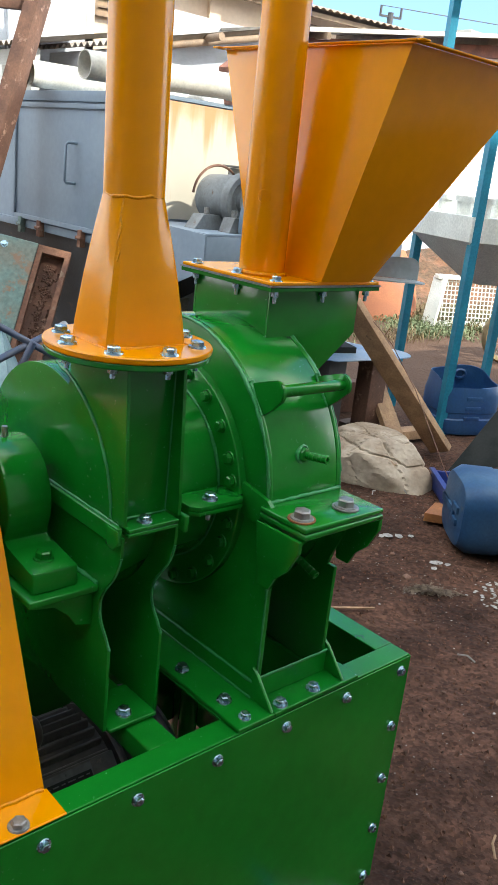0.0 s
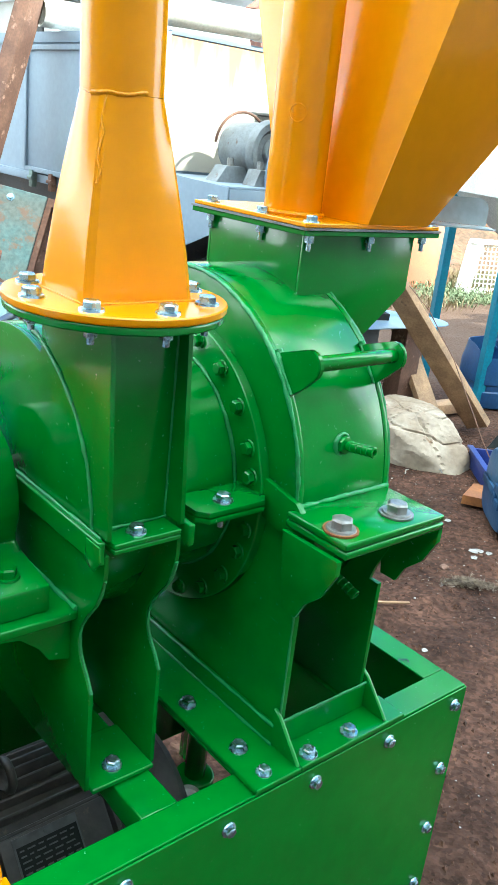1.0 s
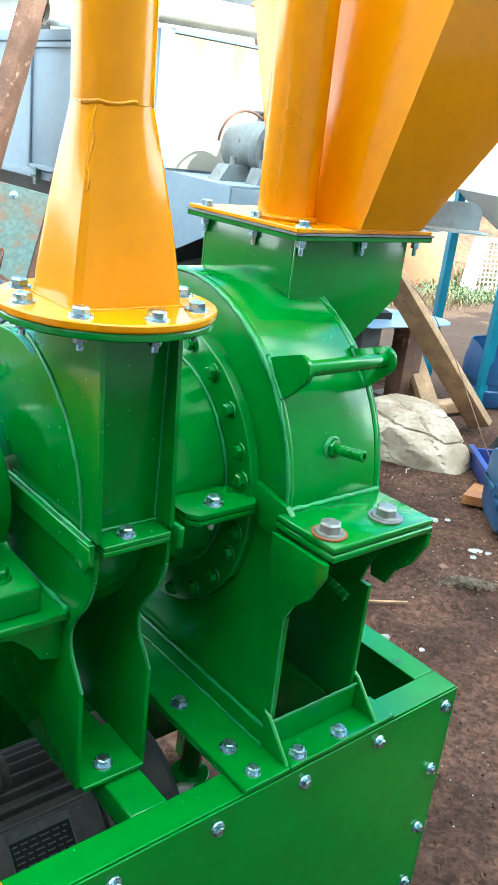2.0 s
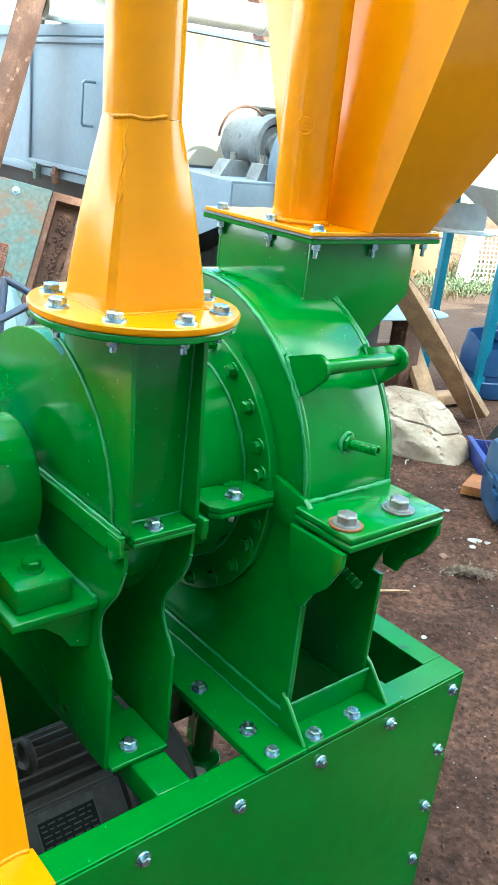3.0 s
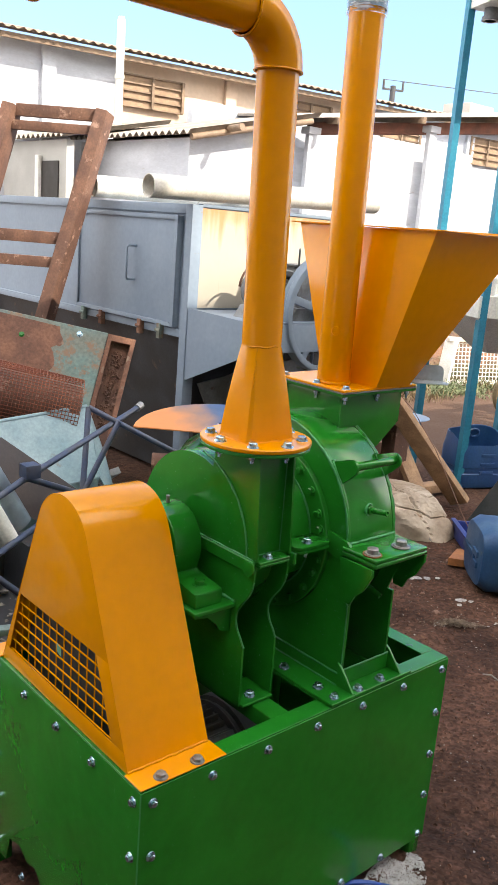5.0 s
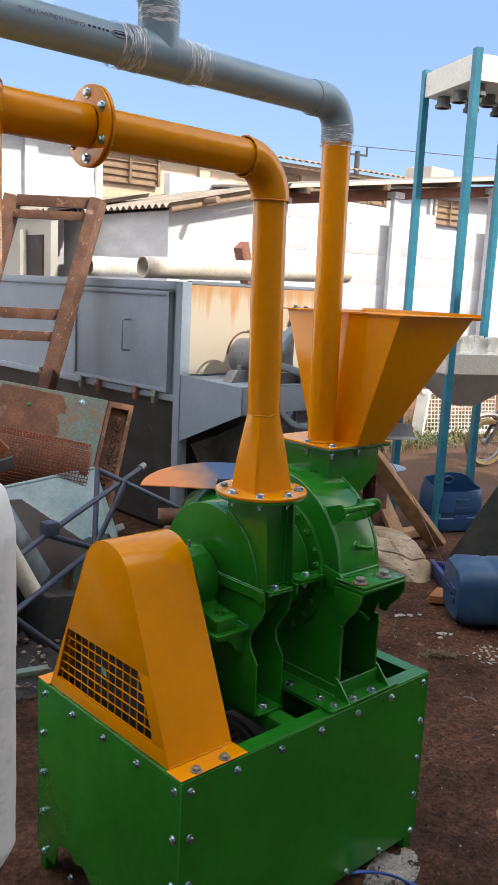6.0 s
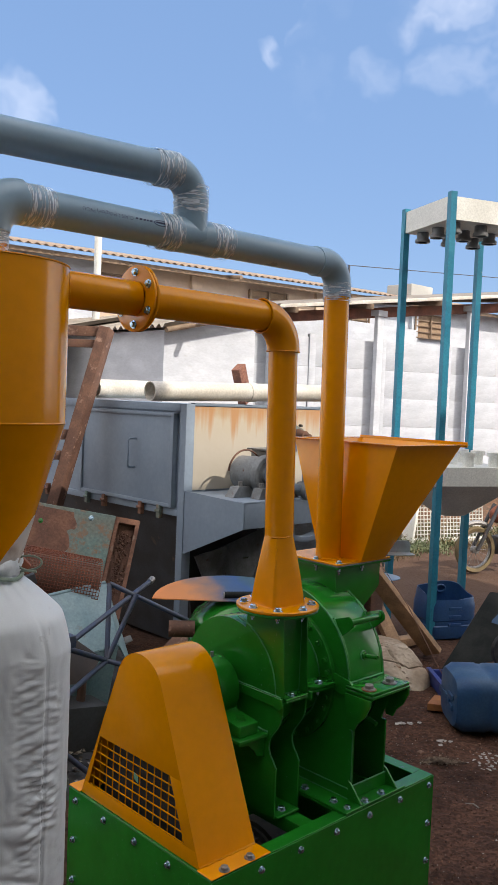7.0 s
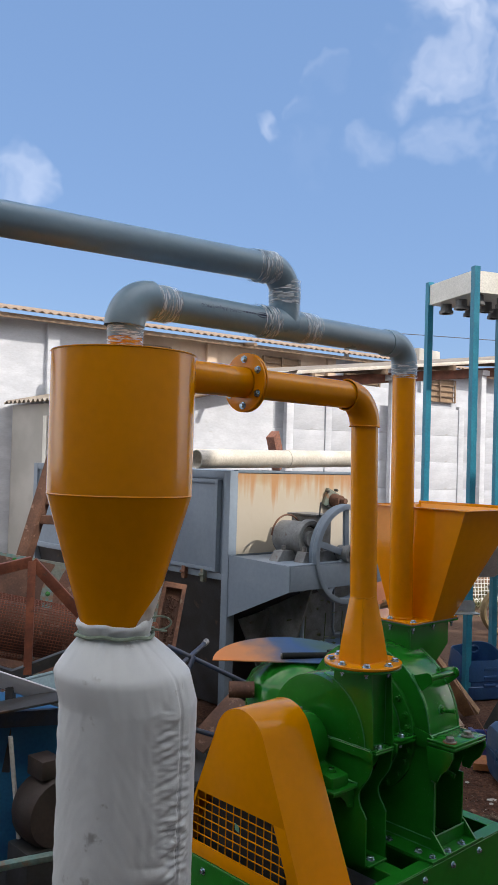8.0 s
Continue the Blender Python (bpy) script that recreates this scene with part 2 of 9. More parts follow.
SHEETROOF = material("weathered_cement_sheet", (0.30, 0.27, 0.23), 0.9, second=(0.21, 0.18, 0.15), scale=2.0, fine=12, fine_amount=0.1, bump=0.2,
                     spots=(0.40, 0.30, 0.20), spot_scale=4, spot_edge=0.66)
TILE = material("weathered_roof_sheet", (0.36, 0.27, 0.20), 0.9, second=(0.26, 0.19, 0.14), scale=6, fine=20, fine_amount=0.12)
SLATWOOD = material("brown_slat_wood", (0.34, 0.235, 0.15), 0.85, second=(0.27, 0.18, 0.115), scale=9)
TIMBER = material("old_timber", (0.27, 0.19, 0.13), 0.75, second=(0.19, 0.13, 0.085), scale=5, fine=60, fine_amount=0.15, bump=0.2,
                  bump_scale=50, stretch=(1, 1, 1))
PLANKWOOD = material("sawn_plank", (0.42, 0.255, 0.14), 0.75, second=(0.30, 0.175, 0.095), scale=9, fine=80, fine_amount=0.16, bump=0.2,
                     bump_scale=70, spots=(0.16, 0.10, 0.065), spot_scale=11, spot_edge=0.69)
BLUETOP = material("blue_faced_sheet", (0.16, 0.29, 0.48), 0.4, second=(0.30, 0.38, 0.46), scale=2.2, spots=(0.40, 0.42, 0.43), spot_scale=8, spot_edge=0.68)
CABLEBLUE = material("blue_cable_sheath", (0.005, 0.085, 0.42), 0.4, bump=0)
REDBEAM = material("red_stained_beam", (0.24, 0.10, 0.07), 0.8, second=(0.16, 0.07, 0.05), scale=5)
BRICK = material("burnt_brick", (0.27, 0.115, 0.075), 0.9, second=(0.19, 0.08, 0.055), scale=30, bump=0.3, bump_scale=120)
ROCK = material("pale_rock", (0.42, 0.345, 0.27), 0.9, second=(0.28, 0.21, 0.15), scale=4.0, fine=34, fine_amount=0.12, bump=0.22, bump_scale=22,
                spots=(0.24, 0.14, 0.08), spot_scale=7, spot_edge=0.66, bump_detail=9)
LEAFLITTER = material("dry_leaf_litter", (0.40, 0.36, 0.30), 0.9, second=(0.05, 0.035, 0.025), scale=14, low=0.46, high=0.6, fine=60, fine_amount=0.3)
BANKSOIL = material("dry_debris_bank", (0.16, 0.078, 0.042), 0.95, second=(0.09, 0.052, 0.03), scale=3, fine=18, fine_amount=0.4, bump=1.0, bump_scale=9,
                    spots=(0.16, 0.08, 0.05), spot_scale=6, spot_edge=0.6)
BLUESHEET = material("faded_blue_steel", (0.018, 0.16, 0.34), 0.4, second=(0.014, 0.11, 0.25), scale=4, spots=(0.10, 0.12, 0.12), spot_scale=9, spot_edge=0.68)
BLUEPLASTIC = material("scuffed_blue_plastic", (0.014, 0.065, 0.20), 0.38, second=(0.02, 0.075, 0.19), scale=5, bump=0.06, bump_scale=25,
                       spots=(0.10, 0.13, 0.17), spot_scale=10, spot_edge=0.70)
FADEDBLUE = material("faded_blue_plastic", (0.016, 0.062, 0.15), 0.45, second=(0.035, 0.085, 0.16), scale=4, bump=0.06, bump_scale=25,
                     spots=(0.09, 0.11, 0.12), spot_scale=9, spot_edge=0.68, spec=0.3)
CRATEBLUE = material("royal_blue_plastic", (0.020, 0.04, 0.20), 0.4, second=(0.02, 0.035, 0.16), scale=8)
PAPER = material("white_scraps", (0.38, 0.37, 0.35), 0.85, second=(0.24, 0.22, 0.20), scale=3, per_object=0.25)
CRUMB = material("soil_crumb", (0.14, 0.070, 0.046), 0.95, second=(0.075, 0.036, 0.022), scale=30, per_island=0.6, bump=0, spec=0.2)
PEBBLE = material("small_stones", (0.20, 0.115, 0.08), 0.9, second=(0.11, 0.058, 0.04), scale=40, per_object=0.4)
TAGGREEN = material("mint_green_paper", (0.16, 0.42, 0.27), 0.7)
CHIPWHITE = material("white_plastic_chips", (0.62, 0.61, 0.58), 0.8, second=(0.45, 0.43, 0.40), scale=40)
MARKINK = material("dark_green_ink", (0.0, 0.05, 0.012), 0.4, bump=0)
STRAW = material("matted_straw", (0.25, 0.19, 0.14), 0.85, second=(0.11, 0.075, 0.05), scale=30)
ORANGERUST = material("orange_rust", (0.40, 0.16, 0.05), 0.7, second=(0.26, 0.095, 0.03), scale=9)
LEAF = material("weed_leaf", (0.15, 0.18, 0.085), 0.7, second=(0.09, 0.12, 0.05), scale=2.5, per_object=0.2, bump=0.05)
DRYGRASS = material("dry_grass", (0.22, 0.165, 0.085), 0.8, second=(0.15, 0.11, 0.055), scale=8)
CLAYPOT = material("orange_clay", (0.36, 0.135, 0.065), 0.75, second=(0.30, 0.11, 0.055), scale=4)
CHARCOAL = material("black_sheet", (0.012, 0.015, 0.015), 0.75, second=(0.020, 0.022, 0.021), scale=6, spec=0.2)
DARKTIN = material("dark_window_void", (0.035, 0.032, 0.03), 0.7, bump=0)


def film_material(name, stretch):
    """Thin clear wrapping film, wrinkled and glossy; its streak highlights are painted in as pale opaque bands."""
    m = bpy.data.materials.new(name)
    m.use_nodes = True
    n, l = m.node_tree.nodes, m.node_tree.links
    b = n["Principled BSDF"]
    b.inputs["Base Color"].default_value = (0.84, 0.92, 0.97, 1)
    b.inputs["Roughness"].default_value = 0.30
    tc = n.new("ShaderNodeTexCoord")
    w = n.new("ShaderNodeTexNoise")
    w.inputs["Scale"].default_value, w.inputs["Detail"].default_value, w.inputs["Distortion"].default_value = 1.0, 8.0, 0.8
    fm = n.new("ShaderNodeMapping")
    fm.inputs["Scale"].default_value, fm.inputs["Rotation"].default_value = stretch, (0.22, 0.20, 0.15)
    l.new(tc.outputs["Object"], fm.inputs[0])
    l.new(fm.outputs[0], w.inputs["Vector"])
    r = n.new("ShaderNodeValToRGB")
    r.color_ramp.elements[0].position, r.color_ramp.elements[1].position = 0.47, 0.59
    r.color_ramp.elements[0].color, r.color_ramp.elements[1].color = (0.06, 0.06, 0.06, 1), (0.80, 0.80, 0.80, 1)
    l.new(w.outputs["Fac"], r.inputs[0])
    l.new(r.outputs[0], b.inputs["Alpha"])
    bp = n.new("ShaderNodeBump")
    bp.inputs["Strength"].default_value, bp.inputs["Distance"].default_value = 0.35, 0.01
    l.new(w.outputs["Fac"], bp.inputs["Height"])
    l.new(bp.outputs[0], b.inputs["Normal"])
    return m


def dust_material():
    """Thin pale dust: patchy cover, dense in places and torn at the edges."""
    m = bpy.data.materials.new("pale_flour_dust")
    m.use_nodes = True
    n, l = m.node_tree.nodes, m.node_tree.links
    b = n["Principled BSDF"]
    b.inputs["Base Color"].default_value = (0.72, 0.70, 0.64, 1)
    b.inputs["Roughness"].default_value = 0.95
    tc, w, r = n.new("ShaderNodeTexCoord"), n.new("ShaderNodeTexNoise"), n.new("ShaderNodeValToRGB")
    w.inputs["Scale"].default_value, w.inputs["Detail"].default_value = 9.0, 9.0
    l.new(tc.outputs["Object"], w.inputs["Vector"])
    r.color_ramp.elements[0].position, r.color_ramp.elements[1].position = 0.28, 0.54
    r.color_ramp.elements[0].color, r.color_ramp.elements[1].color = (0, 0, 0, 1), (0.88, 0.88, 0.88, 1)
    l.new(w.outputs["Fac"], r.inputs[0])
    l.new(r.outputs[0], b.inputs["Alpha"])
    return m


DUST = dust_material()
FILM_UPRIGHT = film_material("clear_wrap_film_upright", (22, 22, 170))
FILM_LEVEL = film_material("clear_wrap_film_level", (170, 22, 22))


def ramped(name, axis, a, b, stops, rough, metal=0.0, streak=None):
    """Colour bands along one axis, blurred by noise; optional rust streaks hanging from the upper end."""
    m = bpy.data.materials.new(name)
    m.use_nodes = True
    n, l = m.node_tree.nodes, m.node_tree.links
    bs = n["Principled BSDF"]
    bs.inputs["Roughness"].default_value, bs.inputs["Metallic"].default_value = rough, metal
    tc, sep = n.new("ShaderNodeTexCoord"), n.new("ShaderNodeSeparateXYZ")
    l.new(tc.outputs["Object"], sep.inputs[0])
    mr = n.new("ShaderNodeMapRange")
    mr.inputs["From Min"].default_value, mr.inputs["From Max"].default_value = a, b
    l.new(sep.outputs[axis], mr.inputs[0])
    ns = n.new("ShaderNodeTexNoise")
    ns.inputs["Scale"].default_value, ns.inputs["Detail"].default_value = 5.0, 6.0
    l.new(tc.outputs["Object"], ns.inputs["Vector"])
    ad = n.new("ShaderNodeMath")
    ad.operation = 'MULTIPLY_ADD'
    ad.inputs[1].default_value = 0.5
    l.new(ns.outputs["Fac"], ad.inputs[0])
    sb = n.new("ShaderNodeMath")
    sb.operation = 'SUBTRACT'
    sb.inputs[1].default_value = 0.25
    l.new(mr.outputs[0], sb.inputs[0])
    l.new(sb.outputs[0], ad.inputs[2])
    rp = n.new("ShaderNodeValToRGB")
    while len(rp.color_ramp.elements) < len(stops):
        rp.color_ramp.elements.new(0.5)
    for e, (p, c) in zip(rp.color_ramp.elements, stops):
        e.position, e.color = p, (*c, 1)
    l.new(ad.outputs[0], rp.inputs[0])
    colour = rp.outputs[0]
    if streak:
        mp = n.new("ShaderNodeMapping")
        mp.inputs["Scale"].default_value = (16, 1, 1.1)
        l.new(tc.outputs["Object"], mp.inputs[0])
        sn = n.new("ShaderNodeTexNoise")
        sn.inputs["Scale"].default_value, sn.inputs["Detail"].default_value = 1.0, 5.0
        l.new(mp.outputs[0], sn.inputs["Vector"])
        top = n.new("ShaderNodeMapRange")
        top.inputs["From Min"].default_value, top.inputs["From Max"].default_value = b - 0.42 * (b - a), b
        top.inputs["To Max"].default_value = 0.36
        l.new(sep.outputs[axis], top.inputs[0])
        sm = n.new("ShaderNodeMath")
        l.new(sn.outputs["Fac"], sm.inputs[0])
        l.new(top.outputs[0], sm.inputs[1])
        st = n.new("ShaderNodeMapRange")
        st.inputs["From Min"].default_value, st.inputs["From Max"].default_value, st.inputs["To Max"].default_value = 0.62, 0.88, 0.8
        l.new(sm.outputs[0], st.inputs[0])
        mx = n.new("ShaderNodeMixRGB")
        mx.inputs[2].default_value = (*streak, 1)
        l.new(st.outputs[0], mx.inputs[0])
        l.new(colour, mx.inputs[1])
        colour = mx.outputs[0]
    l.new(colour, bs.inputs["Base Color"])
    bn, bp = n.new("ShaderNodeTexNoise"), n.new("ShaderNodeBump")
    bn.inputs["Scale"].default_value = 7.0
    l.new(tc.outputs["Object"], bn.inputs["Vector"])
    bp.inputs["Strength"].default_value, bp.inputs["Distance"].default_value = 0.12, 0.02
    l.new(bn.outputs["Fac"], bp.inputs["Height"])
    l.new(bp.outputs[0], bs.inputs["Normal"])
    return m


STREAKED = ramped("rust_streaked_cream_steel", "Z", 1.49, 2.18, [(0.0, (0.44, 0.40, 0.33)), (0.45, (0.47, 0.425, 0.355)), (0.86, (0.45, 0.39, 0.30)), (1.0, (0.42, 0.31, 0.19))], 0.5,
                  streak=(0.42, 0.19, 0.06))
# orange and blue heat tint; the green end is a painted reflection
TINTED = ramped("tint_and_reflection_plate", "X", 1.30, 2.0, [(0.0, (0.66, 0.22, 0.05)), (0.36, (0.55, 0.21, 0.06)), (0.50, (0.26, 0.15, 0.10)), (0.64, (0.05, 0.09, 0.17)), (0.80, (0.03, 0.08, 0.20)), (1.0, (0.05, 0.10, 0.07))], 0.34, 0.0)
def ground_material():
    """Red-brown trodden soil: damp and dry patches, clods, crumbs and pale specks; paler far yard, its sunlit look put
    into the colour.
    """
    m = material("trodden_red_soil", (0.098, 0.049, 0.033), 0.95, second=(0.036, 0.017, 0.011), scale=1.7, low=0.36, high=0.64, fine=22,
                 fine_amount=0.35, bump=0.9, bump_scale=26, spots=(0.30, 0.22, 0.17), spot_scale=95, spot_edge=0.72, spec=0.15, bump_detail=12)
    n, l = m.node_tree.nodes, m.node_tree.links
    b = n["Principled BSDF"]
    old = b.inputs["Base Color"].links[0].from_socket
    tc = n.new("ShaderNodeTexCoord")
    # clods: small cells, each a little lighter or darker
    vo, vr, vm = n.new("ShaderNodeTexVoronoi"), n.new("ShaderNodeMapRange"), n.new("ShaderNodeVectorMath")
    vo.inputs["Scale"].default_value = 75.0
    l.new(tc.outputs["Object"], vo.inputs["Vector"])
    sp = n.new("ShaderNodeSeparateColor")
    l.new(vo.outputs["Color"], sp.inputs[0])
    vr.inputs["To Min"].default_value, vr.inputs["To Max"].default_value = 0.62, 1.38
    l.new(sp.outputs[0], vr.inputs[0])
    vm.operation = 'SCALE'
    l.new(old, vm.inputs[0])
    l.new(vr.outputs[0], vm.inputs["Scale"])
    ns, dt, mr, mx = n.new("ShaderNodeTexNoise"), n.new("ShaderNodeVectorMath"), n.new("ShaderNodeMapRange"), n.new("ShaderNodeMixRGB")
    ns.inputs["Scale"].default_value, ns.inputs["Detail"].default_value = 1.3, 7.0
    dt.operation = 'DOT_PRODUCT'
    dt.inputs[1].default_value = (0.75, 0.65, 0)
    l.new(tc.outputs["Object"], dt.inputs[0])
    l.new(tc.outputs["Object"], ns.inputs["Vector"])
    ad = n.new("ShaderNodeMath")
    ad.operation = 'MULTIPLY_ADD'
    ad.inputs[1].default_value = 4.0
    l.new(ns.outputs["Fac"], ad.inputs[0])
    l.new(dt.outputs["Value"], ad.inputs[2])
    # blend to the paler colour that stands for sunlit ground
    mr.inputs["From Min"].default_value, mr.inputs["From Max"].default_value = 6.8, 9.4
    l.new(ad.outputs[0], mr.inputs[0])
    mx.inputs[2].default_value = (0.100, 0.060, 0.042, 1)
    l.new(mr.outputs[0], mx.inputs[0])
    l.new(vm.outputs[0], mx.inputs[1])
    l.new(mx.outputs[0], b.inputs["Base Color"])
    return m


SOIL = ground_material()


# ---------------------------------------------------------------- mesh helpers
def box(bm, x0, x1, y0, y1, z0, z1, bevel=0.0):
    g = bmesh.ops.create_cube(bm, size=1.0)
    bmesh.ops.scale(bm, vec=(abs(x1 - x0), abs(y1 - y0), abs(z1 - z0)), verts=g["verts"])
    bmesh.ops.translate(bm, vec=((x0 + x1) / 2, (y0 + y1) / 2, (z0 + z1) / 2), verts=g["verts"])
    if bevel:
        es = list({e for v in g["verts"] for e in v.link_edges})
        bmesh.ops.bevel(bm, geom=es, offset=bevel, segments=2, affect='EDGES', profile=0.6)


def beam(bm, a, b, w, h, bevel=0.0, roll=0.0):
    """A rectangular bar from a to b."""
    a, b = Vector(a), Vector(b)
    d = b - a
    q = d.to_track_quat('Z', 'Y').to_matrix().to_4x4() @ Matrix.Rotation(roll, 4, 'Z')
    g = bmesh.ops.create_cube(bm, size=1.0)
    vs = g["verts"]
    bmesh.ops.scale(bm, vec=(w, h, d.length), verts=vs)
    if bevel:
        es = list({e for v in vs for e in v.link_edges})
        r = bmesh.ops.bevel(bm, geom=es, offset=bevel, segments=2, affect='EDGES', profile=0.6)
        vs = list({v for f in r["faces"] for v in f.verts} | {v for v in vs if v.is_valid})
    bmesh.ops.transform(bm, matrix=Matrix.Translation((a + b) / 2) @ q, verts=vs)


def rod(bm, a, b, r, seg=20, r2=None, caps=True):
    a, b = Vector(a), Vector(b)
    d = b - a
    m = Matrix.Translation((a + b) / 2) @ d.to_track_quat('Z', 'Y').to_matrix().to_4x4()
    bmesh.ops.create_cone(bm, cap_ends=caps, segments=seg, radius1=r, radius2=r if r2 is None else r2, depth=d.length, matrix=m)


def sweep(bm, pts, r, seg=16, caps=True, radii=None):
    """A round bar along a line of points."""
    pts = [Vector(p) for p in pts]
    rings = []
    up = Vector((0, 0, 1))
    t0 = (pts[1] - pts[0]).normalized()
    nrm = t0.cross(up if abs(t0.z) < 0.9 else Vector((1, 0, 0))).normalized()
    for i, p in enumerate(pts):
        t = (pts[min(i + 1, len(pts) - 1)] - pts[max(i - 1, 0)]).normalized()
        nrm = (nrm - t * nrm.dot(t)).normalized()
        bi = t.cross(nrm)
        rr = radii[i] if radii else r
        rings.append([bm.verts.new(p + (nrm * math.cos(k * math.tau / seg) + bi * math.sin(k * math.tau / seg)) * rr) for k in range(seg)])
    for a, b in zip(rings, rings[1:]):
        for k in range(seg):
            bm.faces.new((a[k], a[(k + 1) % seg], b[(k + 1) % seg], b[k]))
    if caps:
        bm.faces.new(rings[0][::-1])
        bm.faces.new(rings[-1])


def arc_pts(centre, u, v, r, a0, a1, n):
    c, u, v = Vector(centre), Vector(u), Vector(v)
    return [c + (u * math.cos(radians(a0 + (a1 - a0) * i / n)) + v * math.sin(radians(a0 + (a1 - a0) * i / n))) * r for i in range(n + 1)]


def prism(bm, pts, axis, a0, a1):
    """A flat outline, pushed along an axis. Outline in the two other axes, in order x, y, z."""
    def at(p, a):
        return {"x": (a, p[0], p[1]), "y": (p[0], a, p[1]), "z": (p[0], p[1], a)}[axis]
    lo = [bm.verts.new(at(p, a0)) for p in pts]
    hi = [bm.verts.new(at(p, a1)) for p in pts]
    n = len(pts)
    bm.faces.new(lo)
    bm.faces.new(hi[::-1])
    for i in range(n):
        bm.faces.new((lo[i], hi[i], hi[(i + 1) % n], lo[(i + 1) % n]))


def band(bm, inner, outer, axis, a0, a1, closed=True):
    """A plate between two outlines with the same number of points."""
    def at(p, a):
        return {"x": (a, p[0], p[1]), "y": (p[0], a, p[1]), "z": (p[0], p[1], a)}[axis]
    li, hi = [bm.verts.new(at(p, a0)) for p in inner], [bm.verts.new(at(p, a1)) for p in inner]
    lo, ho = [bm.verts.new(at(p, a0)) for p in outer], [bm.verts.new(at(p, a1)) for p in outer]
    n = len(inner)
    for i in range(n if closed else n - 1):
        j = (i + 1) % n
        bm.faces.new((li[i], li[j], lo[j], lo[i]))
        bm.faces.new((hi[i], ho[i], ho[j], hi[j]))
        bm.faces.new((lo[i], lo[j], ho[j], ho[i]))
        bm.faces.new((li[i], hi[i], hi[j], li[j]))
    if not closed:
        bm.faces.new((li[0], lo[0], ho[0], hi[0]))
        bm.faces.new((li[-1], hi[-1], ho[-1], lo[-1]))


def circle(cy, cz, r, n=48, a0=0.0, a1=360.0, end=False):
    k = n if not end else n
    return [(cy + r * math.cos(radians(a0 + (a1 - a0) * i / k)), cz + r * math.sin(radians(a0 + (a1 - a0) * i / k))) for i in range(n + (1 if end else 0))]


def lathe(bm, prof, centre, seg=40, axis='z', cap_lo=False, cap_hi=False):
    """A turned shape: (radius, height) pairs round an axis through centre."""
    rings = []
    for r, h in prof:
        ring = []
        for k in range(seg):
            c, s = r * math.cos(k * math.tau / seg), r * math.sin(k * math.tau / seg)
            p = {"z": (c, s, h), "x": (h, c, s), "y": (c, h, s)}[axis]
            ring.append(bm.verts.new(Vector(centre) + Vector(p)))
        rings.append(ring)
    for a, b in zip(rings, rings[1:]):
        for k in range(seg):
            bm.faces.new((a[k], a[(k + 1) % seg], b[(k + 1) % seg], b[k]))
    if cap_lo:
        bm.faces.new(rings[0][::-1])
    if cap_hi:
        bm.faces.new(rings[-1])


def thing(name, at, label, category, group="", kind=""):
    ob = new(name)
    ob.empty_display_size = 0.1
    ob.location = at
    bpy.context.view_layer.update()
    return tagged(ob, label, category, group, kind)


def finish(bm, name, mat, smooth=35):
    bmesh.ops.recalc_face_normals(bm, faces=bm.faces)
    me = bpy.data.meshes.new(name)
    if smooth:
        cosine = math.cos(radians(smooth))
        for f in bm.faces:
            f.smooth = True
        for e in bm.edges:
            if len(e.link_faces) == 2 and e.link_faces[0].normal.dot(e.link_faces[1].normal) < cosine:
                e.smooth = False
    bm.to_mesh(me)
    bm.free()
    for mm in (mat if isinstance(mat, (list, tuple)) else [mat]):
        me.materials.append(mm)
    return me


def part(name, bm, mat, parent, label="", smooth=35):
    """One mesh object under a thing or a part. The mesh is in world places. Painted steel gets soft edges."""
    if mat is GREEN or mat is YELLOW:
        bmesh.ops.recalc_face_normals(bm, faces=bm.faces)
        sharp = [e for e in bm.edges if len(e.link_faces) == 2 and e.calc_face_angle(0.0) > 0.8]
        if sharp:
            bmesh.ops.bevel(bm, geom=sharp, offset=0.0018, segments=2, affect='EDGES', profile=0.6, clamp_overlap=True)
    ob = new(name, finish(bm, name, mat, smooth))
    ob.parent = parent
    if parent.type == 'EMPTY':
        ob.matrix_parent_inverse = Matrix.Translation(parent.location).inverted()
    return tagged(ob, label)


def bead(pts, r, mat, parent, seed=1, step=0.009):
    """A hand-laid weld: a bar of uneven thickness along a line."""
    rnd = random.Random(seed)
    pts = [Vector(p) for p in pts]
    line = []
    for a, b in zip(pts, pts[1:]):
        k = max(1, int((b - a).length / step))
        line += [a.lerp(b, i / k) for i in range(k)]
    line.append(pts[-1])
    line = [p + Vector((rnd.uniform(-1, 1), rnd.uniform(-1, 1), rnd.uniform(-1, 1))) * r * 0.10 for p in line]
    bm = bmesh.new()
    sweep(bm, line, r, 8, radii=[r * (rnd.uniform(0.60, 0.70) + 0.34 * noise.noise(p * 38)) for p in line])
    return part("weld_bead", bm, mat, parent, smooth=60)


def solid(name, bm, mat, label, category, group="", kind="", smooth=35):
    """A thing that is one mesh."""
    return tagged(new(name, finish(bm, name, mat, smooth)), label, category, group, kind)


def piece(name, mesh, parent, m):
    """A part that shares its mesh with others, at the pose m."""
    ob = new(name, mesh)
    ob.parent = parent
    if parent.type == 'EMPTY':
        ob.matrix_parent_inverse = Matrix.Translation(parent.location).inverted()
    ob.matrix_basis = m
    return ob


def facing(p, d, spin=0.0):
    """The pose at p whose z axis points along d."""
    return Matrix.Translation(p) @ Vector(d).to_track_quat('Z', 'Y').to_matrix().to_4x4() @ Matrix.Rotation(radians(spin), 4, 'Z')


